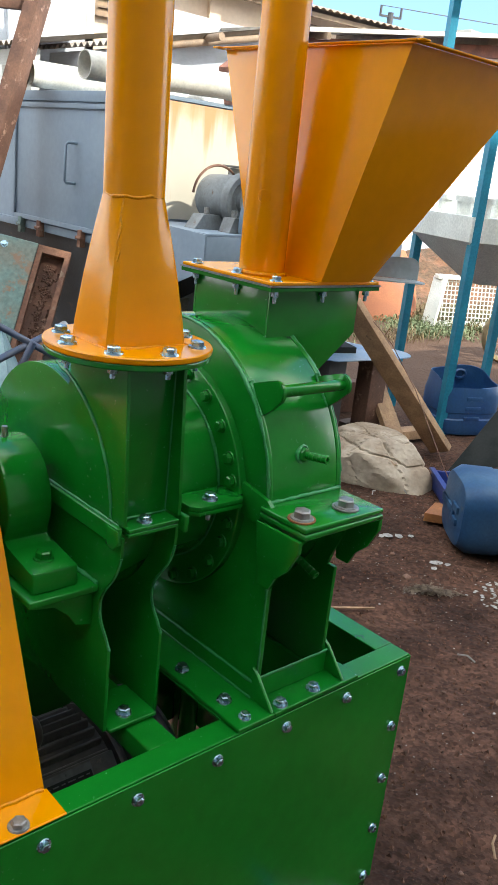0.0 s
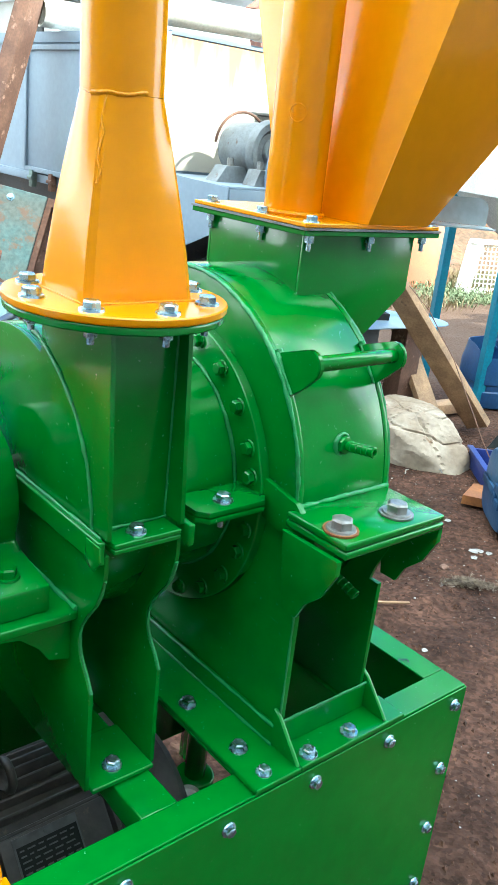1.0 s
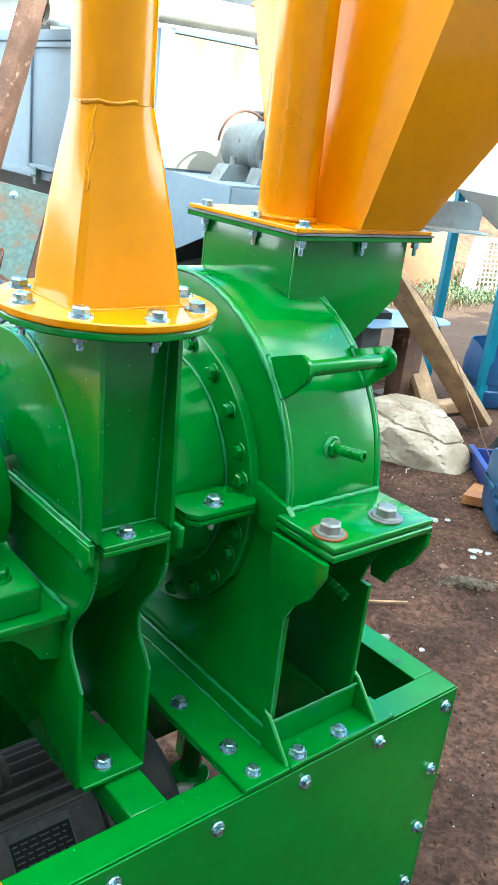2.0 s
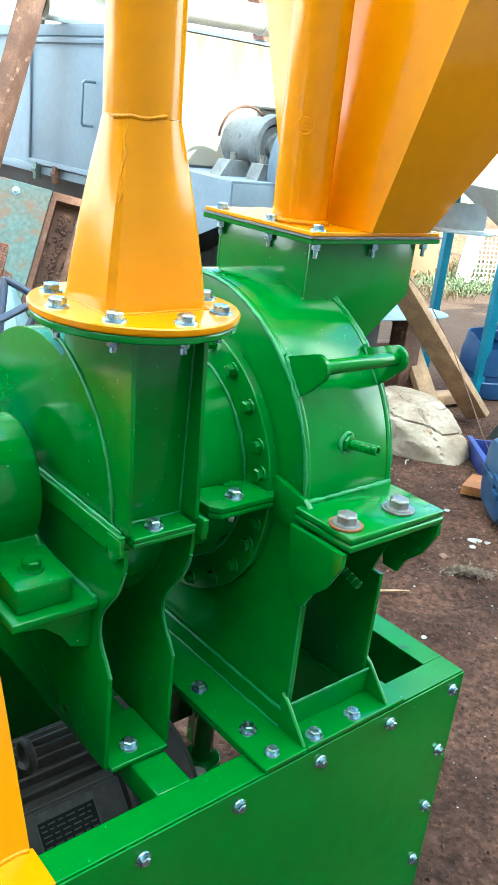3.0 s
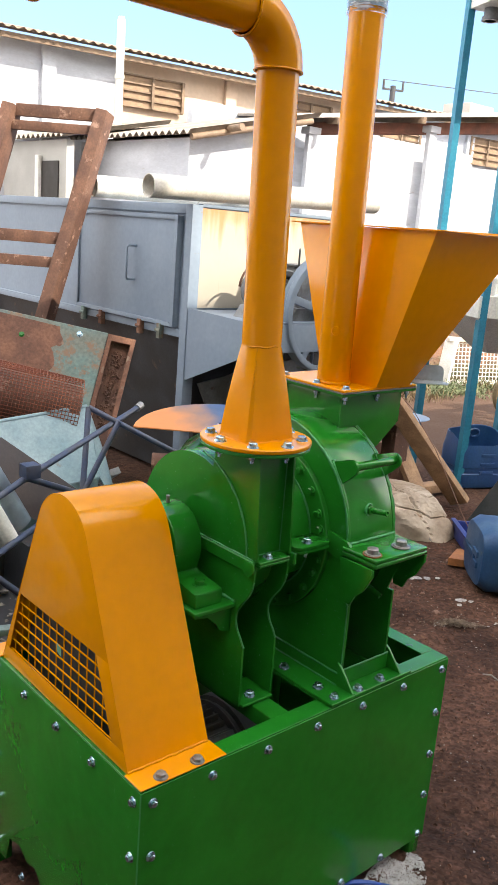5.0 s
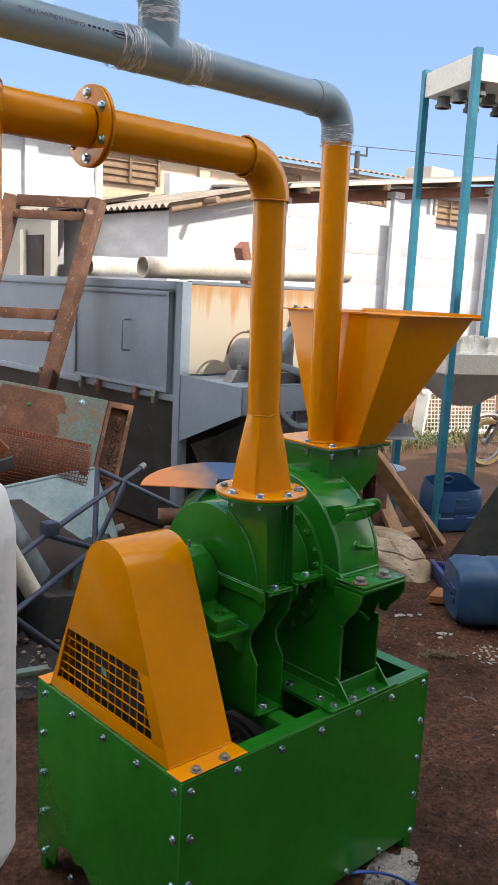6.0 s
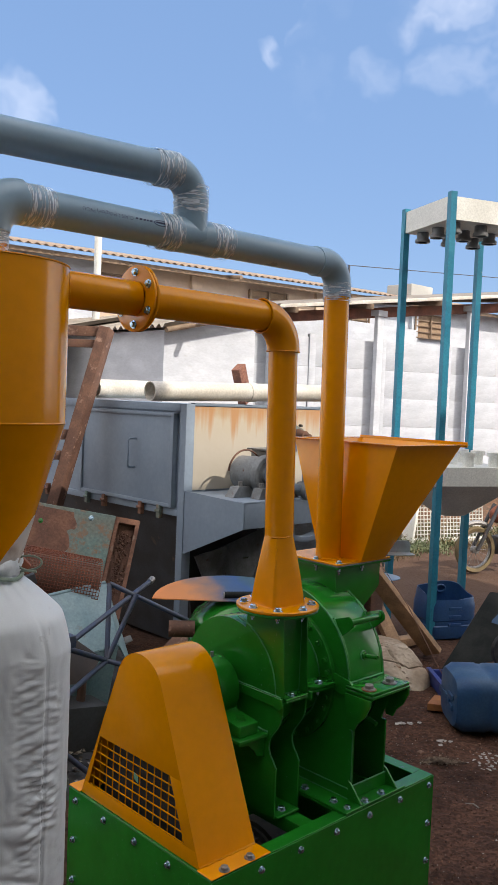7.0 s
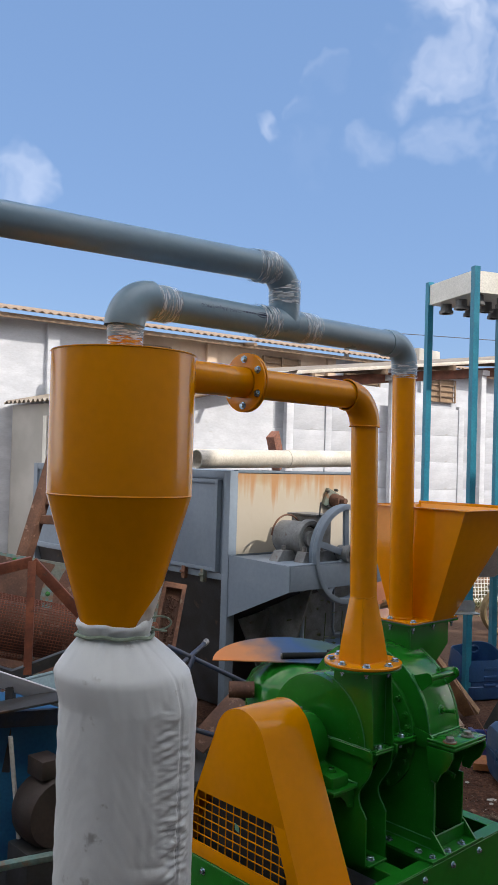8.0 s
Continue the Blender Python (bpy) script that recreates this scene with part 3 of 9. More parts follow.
def bolt_mesh(name, mat, hexr, head, washer, wt=0.003, dome=False):
    bm = bmesh.new()
    bmesh.ops.create_cone(bm, cap_ends=True, segments=20, radius1=washer, radius2=washer * 0.94, depth=wt, matrix=Matrix.Translation((0, 0, wt / 2)))
    bmesh.ops.create_cone(bm, cap_ends=True, segments=6, radius1=hexr, radius2=hexr, depth=head * 0.8, matrix=Matrix.Translation((0, 0, wt + head * 0.4)))
    bmesh.ops.create_cone(bm, cap_ends=True, segments=6, radius1=hexr, radius2=hexr * 0.80, depth=head * 0.2, matrix=Matrix.Translation((0, 0, wt + head * 0.9)))
    return finish(bm, name, mat, 25)


PANEL_BOLT = bolt_mesh("panel_bolt", ZINC, 0.0095, 0.008, 0.0135)
M12 = bolt_mesh("machine_bolt", ZINC, 0.0125, 0.010, 0.017)
M12_DULL = bolt_mesh("guard_bolt", DULLBOLT, 0.0135, 0.010, 0.019)
M24 = bolt_mesh("large_bolt", DULLBOLT, 0.0178, 0.015, 0.024, 0.003)
GREENBOLT = bolt_mesh("painted_bolt", GREEN, 0.0115, 0.010, 0.015)

# ---------------------------------------------------------------- ground and an unseen building added to shade the machine
def soil_height(x, y):
    """The trodden surface: dips, clods and crumbs."""
    if not (-7 <= x <= 12 and -5 <= y <= 10):
        return 0.0
    p = Vector((x, y, 0))
    h = 0.030 * noise.noise(p * 0.9) + 0.020 * noise.noise(p * 3.1) + 0.008 * noise.noise(p * 7.0) - 0.012
    if 0.9 < x < 4.8 and -1.2 < y < 2.6:
        h += 0.0055 * noise.noise(p * 13) + 0.0045 * abs(noise.noise(p * 27)) + 0.003 * noise.noise(p * 41)
    if -0.2 < x < 1.4 and -0.2 < y < 1.1:
        h = min(h, -0.004)
    return h


def ground():
    bm = bmesh.new()
    # fine mesh near the machine, one sheet out to the horizon
    xs = [-400, -120, -40, -16] + [-7 + i * 0.125 for i in range(64)] + [1.0 + i * 0.02 for i in range(180)] + [4.625 + i * 0.125 for i in range(60)] + [20, 45, 130, 400]
    ys = [-400, -120, -40, -12] + [-5 + i * 0.125 for i in range(32)] + [-1.0 + i * 0.02 for i in range(170)] + [2.5 + i * 0.125 for i in range(61)] + [16, 40, 130, 400]
    grid = []
    for x in xs:
        row = []
        for y in ys:
            row.append(bm.verts.new((x, y, soil_height(x, y))))
        grid.append(row)
    for i in range(len(xs) - 1):
        for j in range(len(ys) - 1):
            bm.faces.new((grid[i][j], grid[i + 1][j], grid[i + 1][j + 1], grid[i][j + 1]))
    return solid("ground", bm, SOIL, "trodden red-brown soil yard with specks of litter", "ground", kind="structure", smooth=180)


ground()


def shade_block():
    t = thing("shade_block", (2, -7, 0), "unseen tall building added to shade the machine", "building", kind="structure")
    # unseen block with a stepped roof, added to keep the sun off the machine
    bm = bmesh.new()
    box(bm, -10, 5.25, -13, -5.6, -0.2, 10.15)
    box(bm, 5.25, 11, -13, -5.6, -0.2, 9.15)
    part("wall", bm, WALLDULL, t)
    bm = bmesh.new()
    box(bm, -10.3, 5.25, -13.4, -5.3, 10.15, 10.35)
    part("roof", bm, SHEETROOF, t)
    bm = bmesh.new()
    box(bm, 5.255, 11.4, -13.4, -5.3, 9.15, 9.35)
    part("roof", bm, SHEETROOF, t)
    # unseen wing, added to darken the left sides of the machine
    bm = bmesh.new()
    box(bm, -12, -5.8, -5.59, 5.5, -0.2, 5.8)
    part("wing_wall", bm, WALLDULL, t)
    bm = bmesh.new()
    box(bm, -12.2, -5.5, -5.29, 5.8, 5.8, 5.96)
    part("wing_roof", bm, SHEETROOF, t)
    return t


shade_block()


# ---------------------------------------------------------------- the green machine: base box
BX, BY, BZ = 1.21, 0.84, 0.742


RAILMARK = (1.165, 0.112)


def machine_base():
    t = thing("mill_stand", (BX / 2, BY / 2, 0), "dark green bolted steel base box of the mill", "machine base")
    th = 0.004
    for nm, b in (("front_panel", (0.001, BX - 0.001, 0, th, 0.055, BZ - 0.004)), ("back_panel", (0.001, BX - 0.001, BY - th, BY, 0.055, BZ - 0.004)),
                  ("side_panel", (BX - th + 0.002, BX + 0.002, 0.0, BY, 0.055, BZ - 0.004))):
        bm = bmesh.new()
        box(bm, *b, bevel=0.0012)
        part(nm, bm, GREEN, t)
    # side panel under the guard, with a rough hole cut in its lower edge
    bm = bmesh.new()
    prism(bm, [(0.0, 0.055), (0.452, 0.055), (0.478, 0.128), (0.525, 0.160), (0.575, 0.142), (0.622, 0.172), (0.690, 0.150), (0.715, 0.055), (BY, 0.055), (BY, BZ - 0.004), (0.0, BZ - 0.004)], "x", -0.002, th - 0.002)
    part("side_panel", bm, GREEN, t)
    # top rails of flat angle
    for nm, b in (("front_rail", (0.0, BX, 0.004, 0.062, BZ - 0.006, BZ)), ("back_rail", (0.0, BX, BY - 0.062, BY - 0.004, BZ - 0.006, BZ)),
                  ("side_rail", (0.0, 0.06, 0.063, BY - 0.063, BZ - 0.006, BZ)), ("side_rail", (BX - 0.06, BX, 0.063, BY - 0.063, BZ - 0.006, BZ)),
                  ("cross_rail", (0.955, 1.012, 0.063, BY - 0.063, BZ - 0.006, BZ)), ("cross_rail", (0.652, 0.69, 0.063, BY - 0.063, BZ - 0.006, BZ))):
        bm = bmesh.new()
        box(bm, *b, bevel=0.0015)
        part(nm, bm, GREEN, t)
    bm = bmesh.new()
    box(bm, 0.476, 0.545, 0.063, BY - 0.063, BZ - 0.055, BZ - 0.004, bevel=0.004)
    part("cross_beam", bm, GREEN, t)
    for x, y in ((0.03, 0.03), (BX - 0.03, 0.03), (0.03, BY - 0.03), (BX - 0.03, BY - 0.03)):
        bm = bmesh.new()
        box(bm, x - 0.025, x + 0.025, y - 0.022, y + 0.022, -0.02, BZ - 0.008, bevel=0.003)
        part("leg", bm, GREEN, t)
    for y in (0.30, 0.54):
        bm = bmesh.new()
        box(bm, 0.03, 0.60, y - 0.025, y + 0.025, 0.10, 0.150, bevel=0.003)
        part("motor_rail", bm, GREEN, t)
    # figure marked on the rail by hand
    cu = bpy.data.curves.new("rail_mark", 'FONT')
    cu.body, cu.size, cu.offset = "3", 0.036, 0.0006
    tmp = bpy.data.objects.new("rail_mark", cu)
    me = bpy.data.meshes.new_from_object(tmp)
    bpy.data.objects.remove(tmp)
    for v in me.vertices:
        v.co = Vector((RAILMARK[0] + v.co.x * 0.5 - v.co.y * 0.8, RAILMARK[1] + v.co.x * 0.8 + v.co.y * 0.5, BZ + 0.0008))
    me.materials.append(MARKINK)
    ob = new("rail_mark", me)
    ob.parent = t
    ob.matrix_parent_inverse = Matrix.Translation(t.location).inverted()
    tagged(ob, "figure marked in dark green")
    # inner post on a round foot
    bm = bmesh.new()
    rod(bm, (1.112, 0.70, 0.03), (1.112, 0.70, BZ - 0.01), 0.030, 24)
    part("inner_post", bm, GREEN, t)
    bm = bmesh.new()
    lathe(bm, [(0.001, 0.034), (0.050, 0.034), (0.056, 0.030), (0.056, -0.01)], (1.112, 0.70, 0), 32)
    part("round_foot", bm, GREEN, t)
    # bolts on the panels
    k = 0
    for i in range(7):
        for z in (0.706, 0.075):
            piece("bolt", PANEL_BOLT, t, facing((0.035 + 1.143 * i / 6 - (0.007 if 0 < i < 6 else 0.0), -0.0005, z + (0.001 * i - 0.005 if z > 0.5 else 0.0)), (0, -1, 0), 13 * k)); k += 1
    for x in (0.037, 1.178):
        for z in (0.548, 0.39, 0.232):
            piece("bolt", PANEL_BOLT, t, facing((x, -0.0005, z), (0, -1, 0), 17 * k)); k += 1
    for j in range(5):
        for z in (0.702, 0.075):
            piece("bolt", PANEL_BOLT, t, facing((-0.0025, 0.028 + 0.19 * j, z), (-1, 0, 0), 13 * k)); k += 1
    for y in (0.028, 0.80):
        for z in (0.545, 0.388, 0.232):
            piece("bolt", PANEL_BOLT, t, facing((-0.0025, y, z), (-1, 0, 0), 17 * k)); k += 1
    for j in range(5):
        piece("bolt", PANEL_BOLT, t, facing((BX + 0.0025, 0.028 + 0.19 * j, 0.702), (1, 0, 0), 13 * k)); k += 1
    # seam between the front and side panel
    bm = bmesh.new()
    box(bm, -0.0025, 0.0012, -0.0012, 0.0006, 0.06, BZ - 0.006)
    part("panel_seam", bm, WELD, t)
    return t


machine_base()


# ---------------------------------------------------------------- electric motor inside the base
def motor():
    cy, cz, r = 0.42, 0.370, 0.168
    t = thing("electric_motor", (0.35, cy, 0.15), "dusty charcoal finned electric motor inside the base", "electric motor")
    bm = bmesh.new()
    rod(bm, (0.13, cy, cz), (0.572, cy, cz), r, 48)
    part("stator_body", bm, MOTOR, t)
    # thick rounded cooling fins, none behind the plate pad
    bm = bmesh.new()
    prism(bm, [(-0.0065, r - 0.004), (0.0065, r - 0.004), (0.0052, r + 0.014), (0.003, r + 0.0195), (0.0, r + 0.021), (-0.003, r + 0.0195), (-0.0052, r + 0.014)], "x", 0.145, 0.560)
    fin = finish(bm, "motor_fin", MOTOR)
    for k in range(36):
        if not 34 <= 10 * k <= 56:
            piece("fin", fin, t, Matrix.Translation((0, cy, cz)) @ Matrix.Rotation(radians(10 * k), 4, 'X'))
    bm = bmesh.new()
    lathe(bm, [(0.06, 0.571), (0.178, 0.571), (0.190, 0.576), (0.190, 0.584), (0.182, 0.588), (0.179, 0.60), (0.06, 0.602)], (0, cy, cz), 48, 'x', True, True)
    part("end_shield", bm, MOTOR, t)
    bm = bmesh.new()
    lathe(bm, [(0.05, 0.752), (0.12, 0.750), (0.176, 0.742), (0.194, 0.722), (0.197, 0.64), (0.196, 0.604), (0.188, 0.6035), (0.06, 0.603)], (0, cy, cz), 48, 'x', True, True)
    part("fan_cover", bm, MOTOR, t, "smooth dark fan cowl")
    bm = bmesh.new()
    lathe(bm, [(0.05, 0.085), (0.11, 0.09), (0.155, 0.11), (0.178, 0.131)], (0, cy, cz), 48, 'x', True)
    part("end_bell", bm, MOTOR, t)
    q = Matrix.Translation((0.445, cy, cz)) @ Matrix.Rotation(radians(45), 4, 'X') @ Matrix.Translation((0, 0, r))
    bm = bmesh.new()
    box(bm, -0.085, 0.124, -0.052, 0.046, -0.02, 0.018, bevel=0.006)
    bmesh.ops.transform(bm, matrix=q, verts=bm.verts)
    part("plate_pad", bm, MOTOR, t)
    bm = bmesh.new()
    box(bm, -0.062, 0.062, -0.040, 0.040, 0.0182, 0.0200)
    bmesh.ops.transform(bm, matrix=q, verts=bm.verts)
    plate = part("nameplate", bm, PLATE, t, "grey aluminium rating plate with a dark field")
    bm = bmesh.new()
    box(bm, -0.0585, 0.0585, -0.0375, 0.024, 0.0201, 0.0205)
    bmesh.ops.transform(bm, matrix=q, verts=bm.verts)
    part("dark_field", bm, CHARCOAL, plate)
    bm = bmesh.new()
    rod(bm, (0, 0.032, 0.0198), (0, 0.032, 0.0222), 0.0035, 10)
    bmesh.ops.transform(bm, matrix=q, verts=bm.verts)
    part("rivet", bm, PLATE, plate)
    rnd = random.Random(6)
    for i in range(6):
        x = -0.054
        while x < 0.044:
            w = rnd.uniform(0.006, 0.020)
            bm = bmesh.new()
            box(bm, x, min(x + w, 0.054), -0.034 + 0.0098 * i, -0.0312 + 0.0098 * i, 0.0206, 0.0209)
            bmesh.ops.transform(bm, matrix=q, verts=bm.verts)
            part("text_bar", bm, PLATE, plate)
            x += w + 0.006
    ez = cz + r + 0.052
    bm = bmesh.new()
    sweep(bm, arc_pts((0.415, cy - 0.012, ez), (0, 1, 0), (0, 0, 1), 0.027, 0, 360, 24), 0.0085, 12)
    rod(bm, (0.415, cy - 0.012, cz + r - 0.01), (0.415, cy - 0.012, ez - 0.020), 0.017, 14)
    part("lifting_eye", bm, MOTOR, t)
    for x in (0.20, 0.50):
        bm = bmesh.new()
        box(bm, x - 0.03, x + 0.03, cy - 0.15, cy + 0.15, 0.151, cz - r + 0.04, bevel=0.006)
        part("foot", bm, MOTOR, t)
    return t


motor()


# ---------------------------------------------------------------- belt guard
GY, GZ, GR = 0.425, 1.222, 0.137


def guard_outline(off=0.0, n=20):
    """Trapezoid legs that run into a round top; tangent lines from the feet to the arc."""
    r = GR - off
    f, b = (0.070 + off, BZ + 0.001), (0.770 - off, BZ + 0.001)
    out = []
    d = math.hypot(b[0] - GY, b[1] - GZ)
    a_b = math.atan2(b[1] - GZ, b[0] - GY) + math.acos(r / d)
    d = math.hypot(f[0] - GY, f[1] - GZ)
    a_f = math.atan2(f[1] - GZ, f[0] - GY) + math.tau - math.acos(r / d)
    out.append(b)
    for i in range(n + 1):
        a = a_b + (a_f - a_b) * i / n
        out.append((GY + r * math.cos(a), GZ + r * math.sin(a)))
    out.append(f)
    return out


def belt_guard():
    t = thing("belt_guard", (0.13, GY, BZ), "orange-yellow sheet steel belt guard with a mesh window", "belt guard")
    x0, x1 = 0.008, 0.257
    o, i = guard_outline(), guard_outline(0.003)
    bm = bmesh.new()
    band(bm, i, o, "x", x0, x1, closed=False)
    part("wrap_sheet", bm, YELLOW, t)
    # face plate with a window: strips round the opening
    win = [(0.655, 0.994), (0.240, 0.994), (0.152, 0.792), (0.722, 0.792)]
    for face_x, holed in ((x0, True), (x1 - 0.003, False)):
        bm = bmesh.new()
        a, b = face_x + 0.0005, face_x + 0.0030
        if holed:
            upper = [p for p in i if p[1] > 0.994]
            def on_left(z):
                return i[-1][0] + (i[-2][0] - i[-1][0]) * (z - i[-1][1]) / (i[-2][1] - i[-1][1])
            def on_right(z):
                return i[0][0] + (i[1][0] - i[0][0]) * (z - i[0][1]) / (i[1][1] - i[0][1])
            prism(bm, [(on_right(0.994), 0.994)] + upper + [(on_left(0.994), 0.994)], "x", a, b)
            prism(bm, [win[3], (on_right(0.792), 0.792), (on_right(0.994), 0.994), win[0]], "x", a, b)
            prism(bm, [(on_left(0.792), 0.792), win[2], win[1], (on_left(0.994), 0.994)], "x", a, b)
            prism(bm, [i[-1], i[0], (on_right(0.792), 0.792), (on_left(0.792), 0.792)], "x", a, b)
        else:
            prism(bm, i, "x", a, b)
        part("side_plate", bm, YELLOW, t, smooth=20)
    # wire mesh
    def edge(z):
        s = (z - 0.792) / 0.202
        return 0.152 + (0.240 - 0.152) * s, 0.722 + (0.655 - 0.722) * s
    for k in range(7):
        z = 0.792 + 0.202 * k / 6
        a, b = edge(z)
        bm = bmesh.new()
        beam(bm, (x0 + 0.007, a, z), (x0 + 0.007, b, z), 0.004, 0.004)
        part("mesh_wire", bm, YELLOW, t)
    for k in range(14):
        y = 0.152 + 0.570 * (k + 0.5) / 14
        top = 0.994
        if y < 0.240:
            top = 0.792 + 0.202 * (y - 0.152) / 0.088
        if y > 0.655:
            top = 0.792 + 0.202 * (0.722 - y) / 0.067
        bm = bmesh.new()
        beam(bm, (x0 + 0.010, y, 0.792), (x0 + 0.0105, y, top), 0.004, 0.003)
        part("mesh_wire", bm, YELLOW, t)
    bm = bmesh.new()
    lathe(bm, [(0.02, -0.06), (0.235, -0.06), (0.24, -0.045), (0.22, -0.03), (0.24, -0.015), (0.22, 0.0), (0.24, 0.015), (0.24, 0.06), (0.02, 0.06)], (0.11, 0.45, 0.80), 48, 'x', True, True)
    part("pulley", bm, BLACK, t, "black grooved drive pulley")
    for x in (0.085, 0.115):
        for dy in (-1, 1):
            bm = bmesh.new()
            beam(bm, (x, 0.45 + 0.232 * dy, 0.83), (x, 0.45 + 0.10 * dy, 1.28), 0.014, 0.012, 0.002)
            part("belt", bm, BLACK, t)
    bm = bmesh.new()
    prism(bm, [(0.415, 0.905), (0.437, 0.911), (0.440, 0.935), (0.418, 0.929)], "x", x0 + 0.001, x0 + 0.002)
    part("paper_tag", bm, TAGGREEN, t, "torn pale green paper tag")
    for y0, y1, nm in ((0.000, 0.074, "front_flange"), (0.767, 0.842, "back_flange")):
        bm = bmesh.new()
        box(bm, -0.001, 0.262, y0, y1, BZ + 0.001, BZ + 0.006, bevel=0.002)
        part(nm, bm, YELLOW, t)
    bm = bmesh.new()
    sweep(bm, [(x0 + 0.246 * k / 14, 0.072 + 0.002 * math.sin(k * 2.1), BZ + 0.007) for k in range(15)], 0.004, 8)
    part("weld_bead", bm, YWELD, t)
    for x in (0.069, 0.181):
        piece("bolt", M12_DULL, t, facing((x, 0.019, BZ + 0.006), (0, 0, 1), 30 * x * 10))
    return t


belt_guard()


# ---------------------------------------------------------------- blower housing
AY, AZ = 0.43, 1.182     # shaft axis


def smooth_line(pts, n):
    """A rounder line through the points."""
    out = []
    for i in range(len(pts) - 1):
        p0, p1, p2, p3 = pts[max(i - 1, 0)], pts[i], pts[i + 1], pts[min(i + 2, len(pts) - 1)]
        for k in range(n):
            s = k / n
            out.append(tuple(0.5 * (2 * b + (c - a) * s + (2 * a - 5 * b + 4 * c - d) * s * s + (3 * b - a - 3 * c + d) * s ** 3) for a, b, c, d in zip(p0, p1, p2, p3)))
    return out + [pts[-1]]


def blower():
    t = thing("blower_housing", (0.50, AY, BZ), "glossy green welded blower housing bolted to the base", "blower")
    xl, xr, th = 0.428, 0.557, 0.008
    R = 0.242
    upper = [(0.128, AZ + 0.012), (0.146, 1.487), (0.335, 1.487), (0.335, 1.42)] + circle(AY, AZ, R, 26, 112, 3, True)
    front = [(0.132, AZ - 0.012), (0.134, 1.13), (0.150, 1.085), (0.180, 1.045), (0.196, 1.01), (0.190, 0.975), (0.170, 0.948), (0.156, 0.926), (0.154, BZ + 0.002)]
    front = smooth_line(front[:-1], 4) + [front[-1]]
    lower = front + [(0.71, BZ + 0.002), (0.71, 0.92), (0.675, 0.975), (0.668, 1.02), (0.672, AZ - 0.012)]
    for x in (xl, xr - th):
        bm = bmesh.new()
        prism(bm, upper, "x", x, x + th)
        part("upper_side_plate", bm, GREEN, t, smooth=25)
        bm = bmesh.new()
        prism(bm, lower, "x", x, x + th)
        part("lower_side_plate", bm, GREEN, t, smooth=25)
    # curved shells between the plates
    bm = bmesh.new()
    band(bm, circle(AY, AZ, R - 0.008, 26, 112, 3, True), circle(AY, AZ, R, 26, 112, 3, True), "x", xl + th, xr - th, closed=False)
    part("upper_shell", bm, GREEN, t)
    bm = bmesh.new()
    band(bm, circle(AY, AZ, R - 0.008, 30, 183, 357, True), circle(AY, AZ, R, 30, 183, 357, True), "x", xl + th, xr - th, closed=False)
    part("lower_shell", bm, GREEN, t)
    # upright duct, its front set back between the plates
    bm = bmesh.new()
    box(bm, xl + th, xr - th, 0.168, 0.174, AZ + 0.0085, 1.487)
    part("duct_front", bm, GREEN, t)
    bm = bmesh.new()
    box(bm, xl + th, xr - th, 0.327, 0.333, 1.40, 1.487)
    part("duct_back", bm, GREEN, t)
    # split line straps with a bolt
    for z0, z1 in ((AZ + 0.0005, AZ + 0.008), (AZ - 0.008, AZ - 0.0005)):
        bm = bmesh.new()
        box(bm, xl + th + 0.0005, xr - th - 0.0005, 0.122, 0.1675, z0, z1, bevel=0.0015)
        part("split_strap", bm, GREEN, t)
    bm = bmesh.new()
    box(bm, xl - 0.012, xl - 0.0005, 0.130, 0.43, AZ - 0.024, AZ + 0.012, bevel=0.002)
    part("split_rib", bm, GREEN, t)
    bm = bmesh.new()
    prism(bm, [(0.122, AZ + 0.010), (0.118, AZ - 0.010), (0.135, AZ - 0.032), (0.160, AZ - 0.026), (0.160, AZ + 0.010)], "x", xl - 0.016, xl - 0.0125)
    part("rib_end", bm, GREEN, t)
    bm = bmesh.new()
    box(bm, xr + 0.001, xr + 0.013, 0.116, 0.152, AZ - 0.022, AZ + 0.014, bevel=0.004)
    part("split_tab", bm, GREEN, t)
    piece("bolt", M12, t, facing((0.486, 0.146, AZ + 0.008), (0, 0, 1), 10) @ Matrix.Scale(0.9, 4))
    piece("nut", M12, t, facing((0.486, 0.146, AZ - 0.008), (0, 0, -1), 25) @ Matrix.Scale(0.8, 4))
    # weld beads along the arc and seams
    bead([(xl - 0.001, p[0], p[1]) for p in circle(AY, AZ, 0.262, 40, 178, 100, True)], 0.0062, WELD, t, 3)
    for x in (xl + th + 0.001, xr - th - 0.001):
        bead([(x, 0.1675, AZ + 0.012), (x, 0.1675, 1.484)], 0.0028, WELD, t, 7)
    bead([(xl + th, 0.167, AZ + 0.010), (xr - th, 0.167, AZ + 0.010)], 0.0036, WELD, t, 9)
    bead([(xl - 0.002, 0.20, 1.052), (xl - 0.002, 0.66, 1.052)], 0.0065, WELD, t, 11)
    bead([(xl - 0.003, 0.14, AZ + 0.013), (xl - 0.003, 0.42, AZ + 0.013)], 0.0045, WELD, t, 12)
    for x in (xl + th * 0.5, xr - th * 0.5):
        bead([(x, p[0] - 0.001, p[1]) for p in front[4:-1:2]], 0.0038, WELD, t, 13)
    # foot plate between the legs
    bm = bmesh.new()
    box(bm, xl + th, xr - th, 0.142, 0.26, BZ + 0.001, BZ + 0.010, bevel=0.002)
    part("foot_plate", bm, GREEN, t)
    piece("bolt", M12, t, facing((0.490, 0.176, BZ + 0.010), (0, 0, 1), 40))
    # round flange on top of the duct
    bm = bmesh.new()
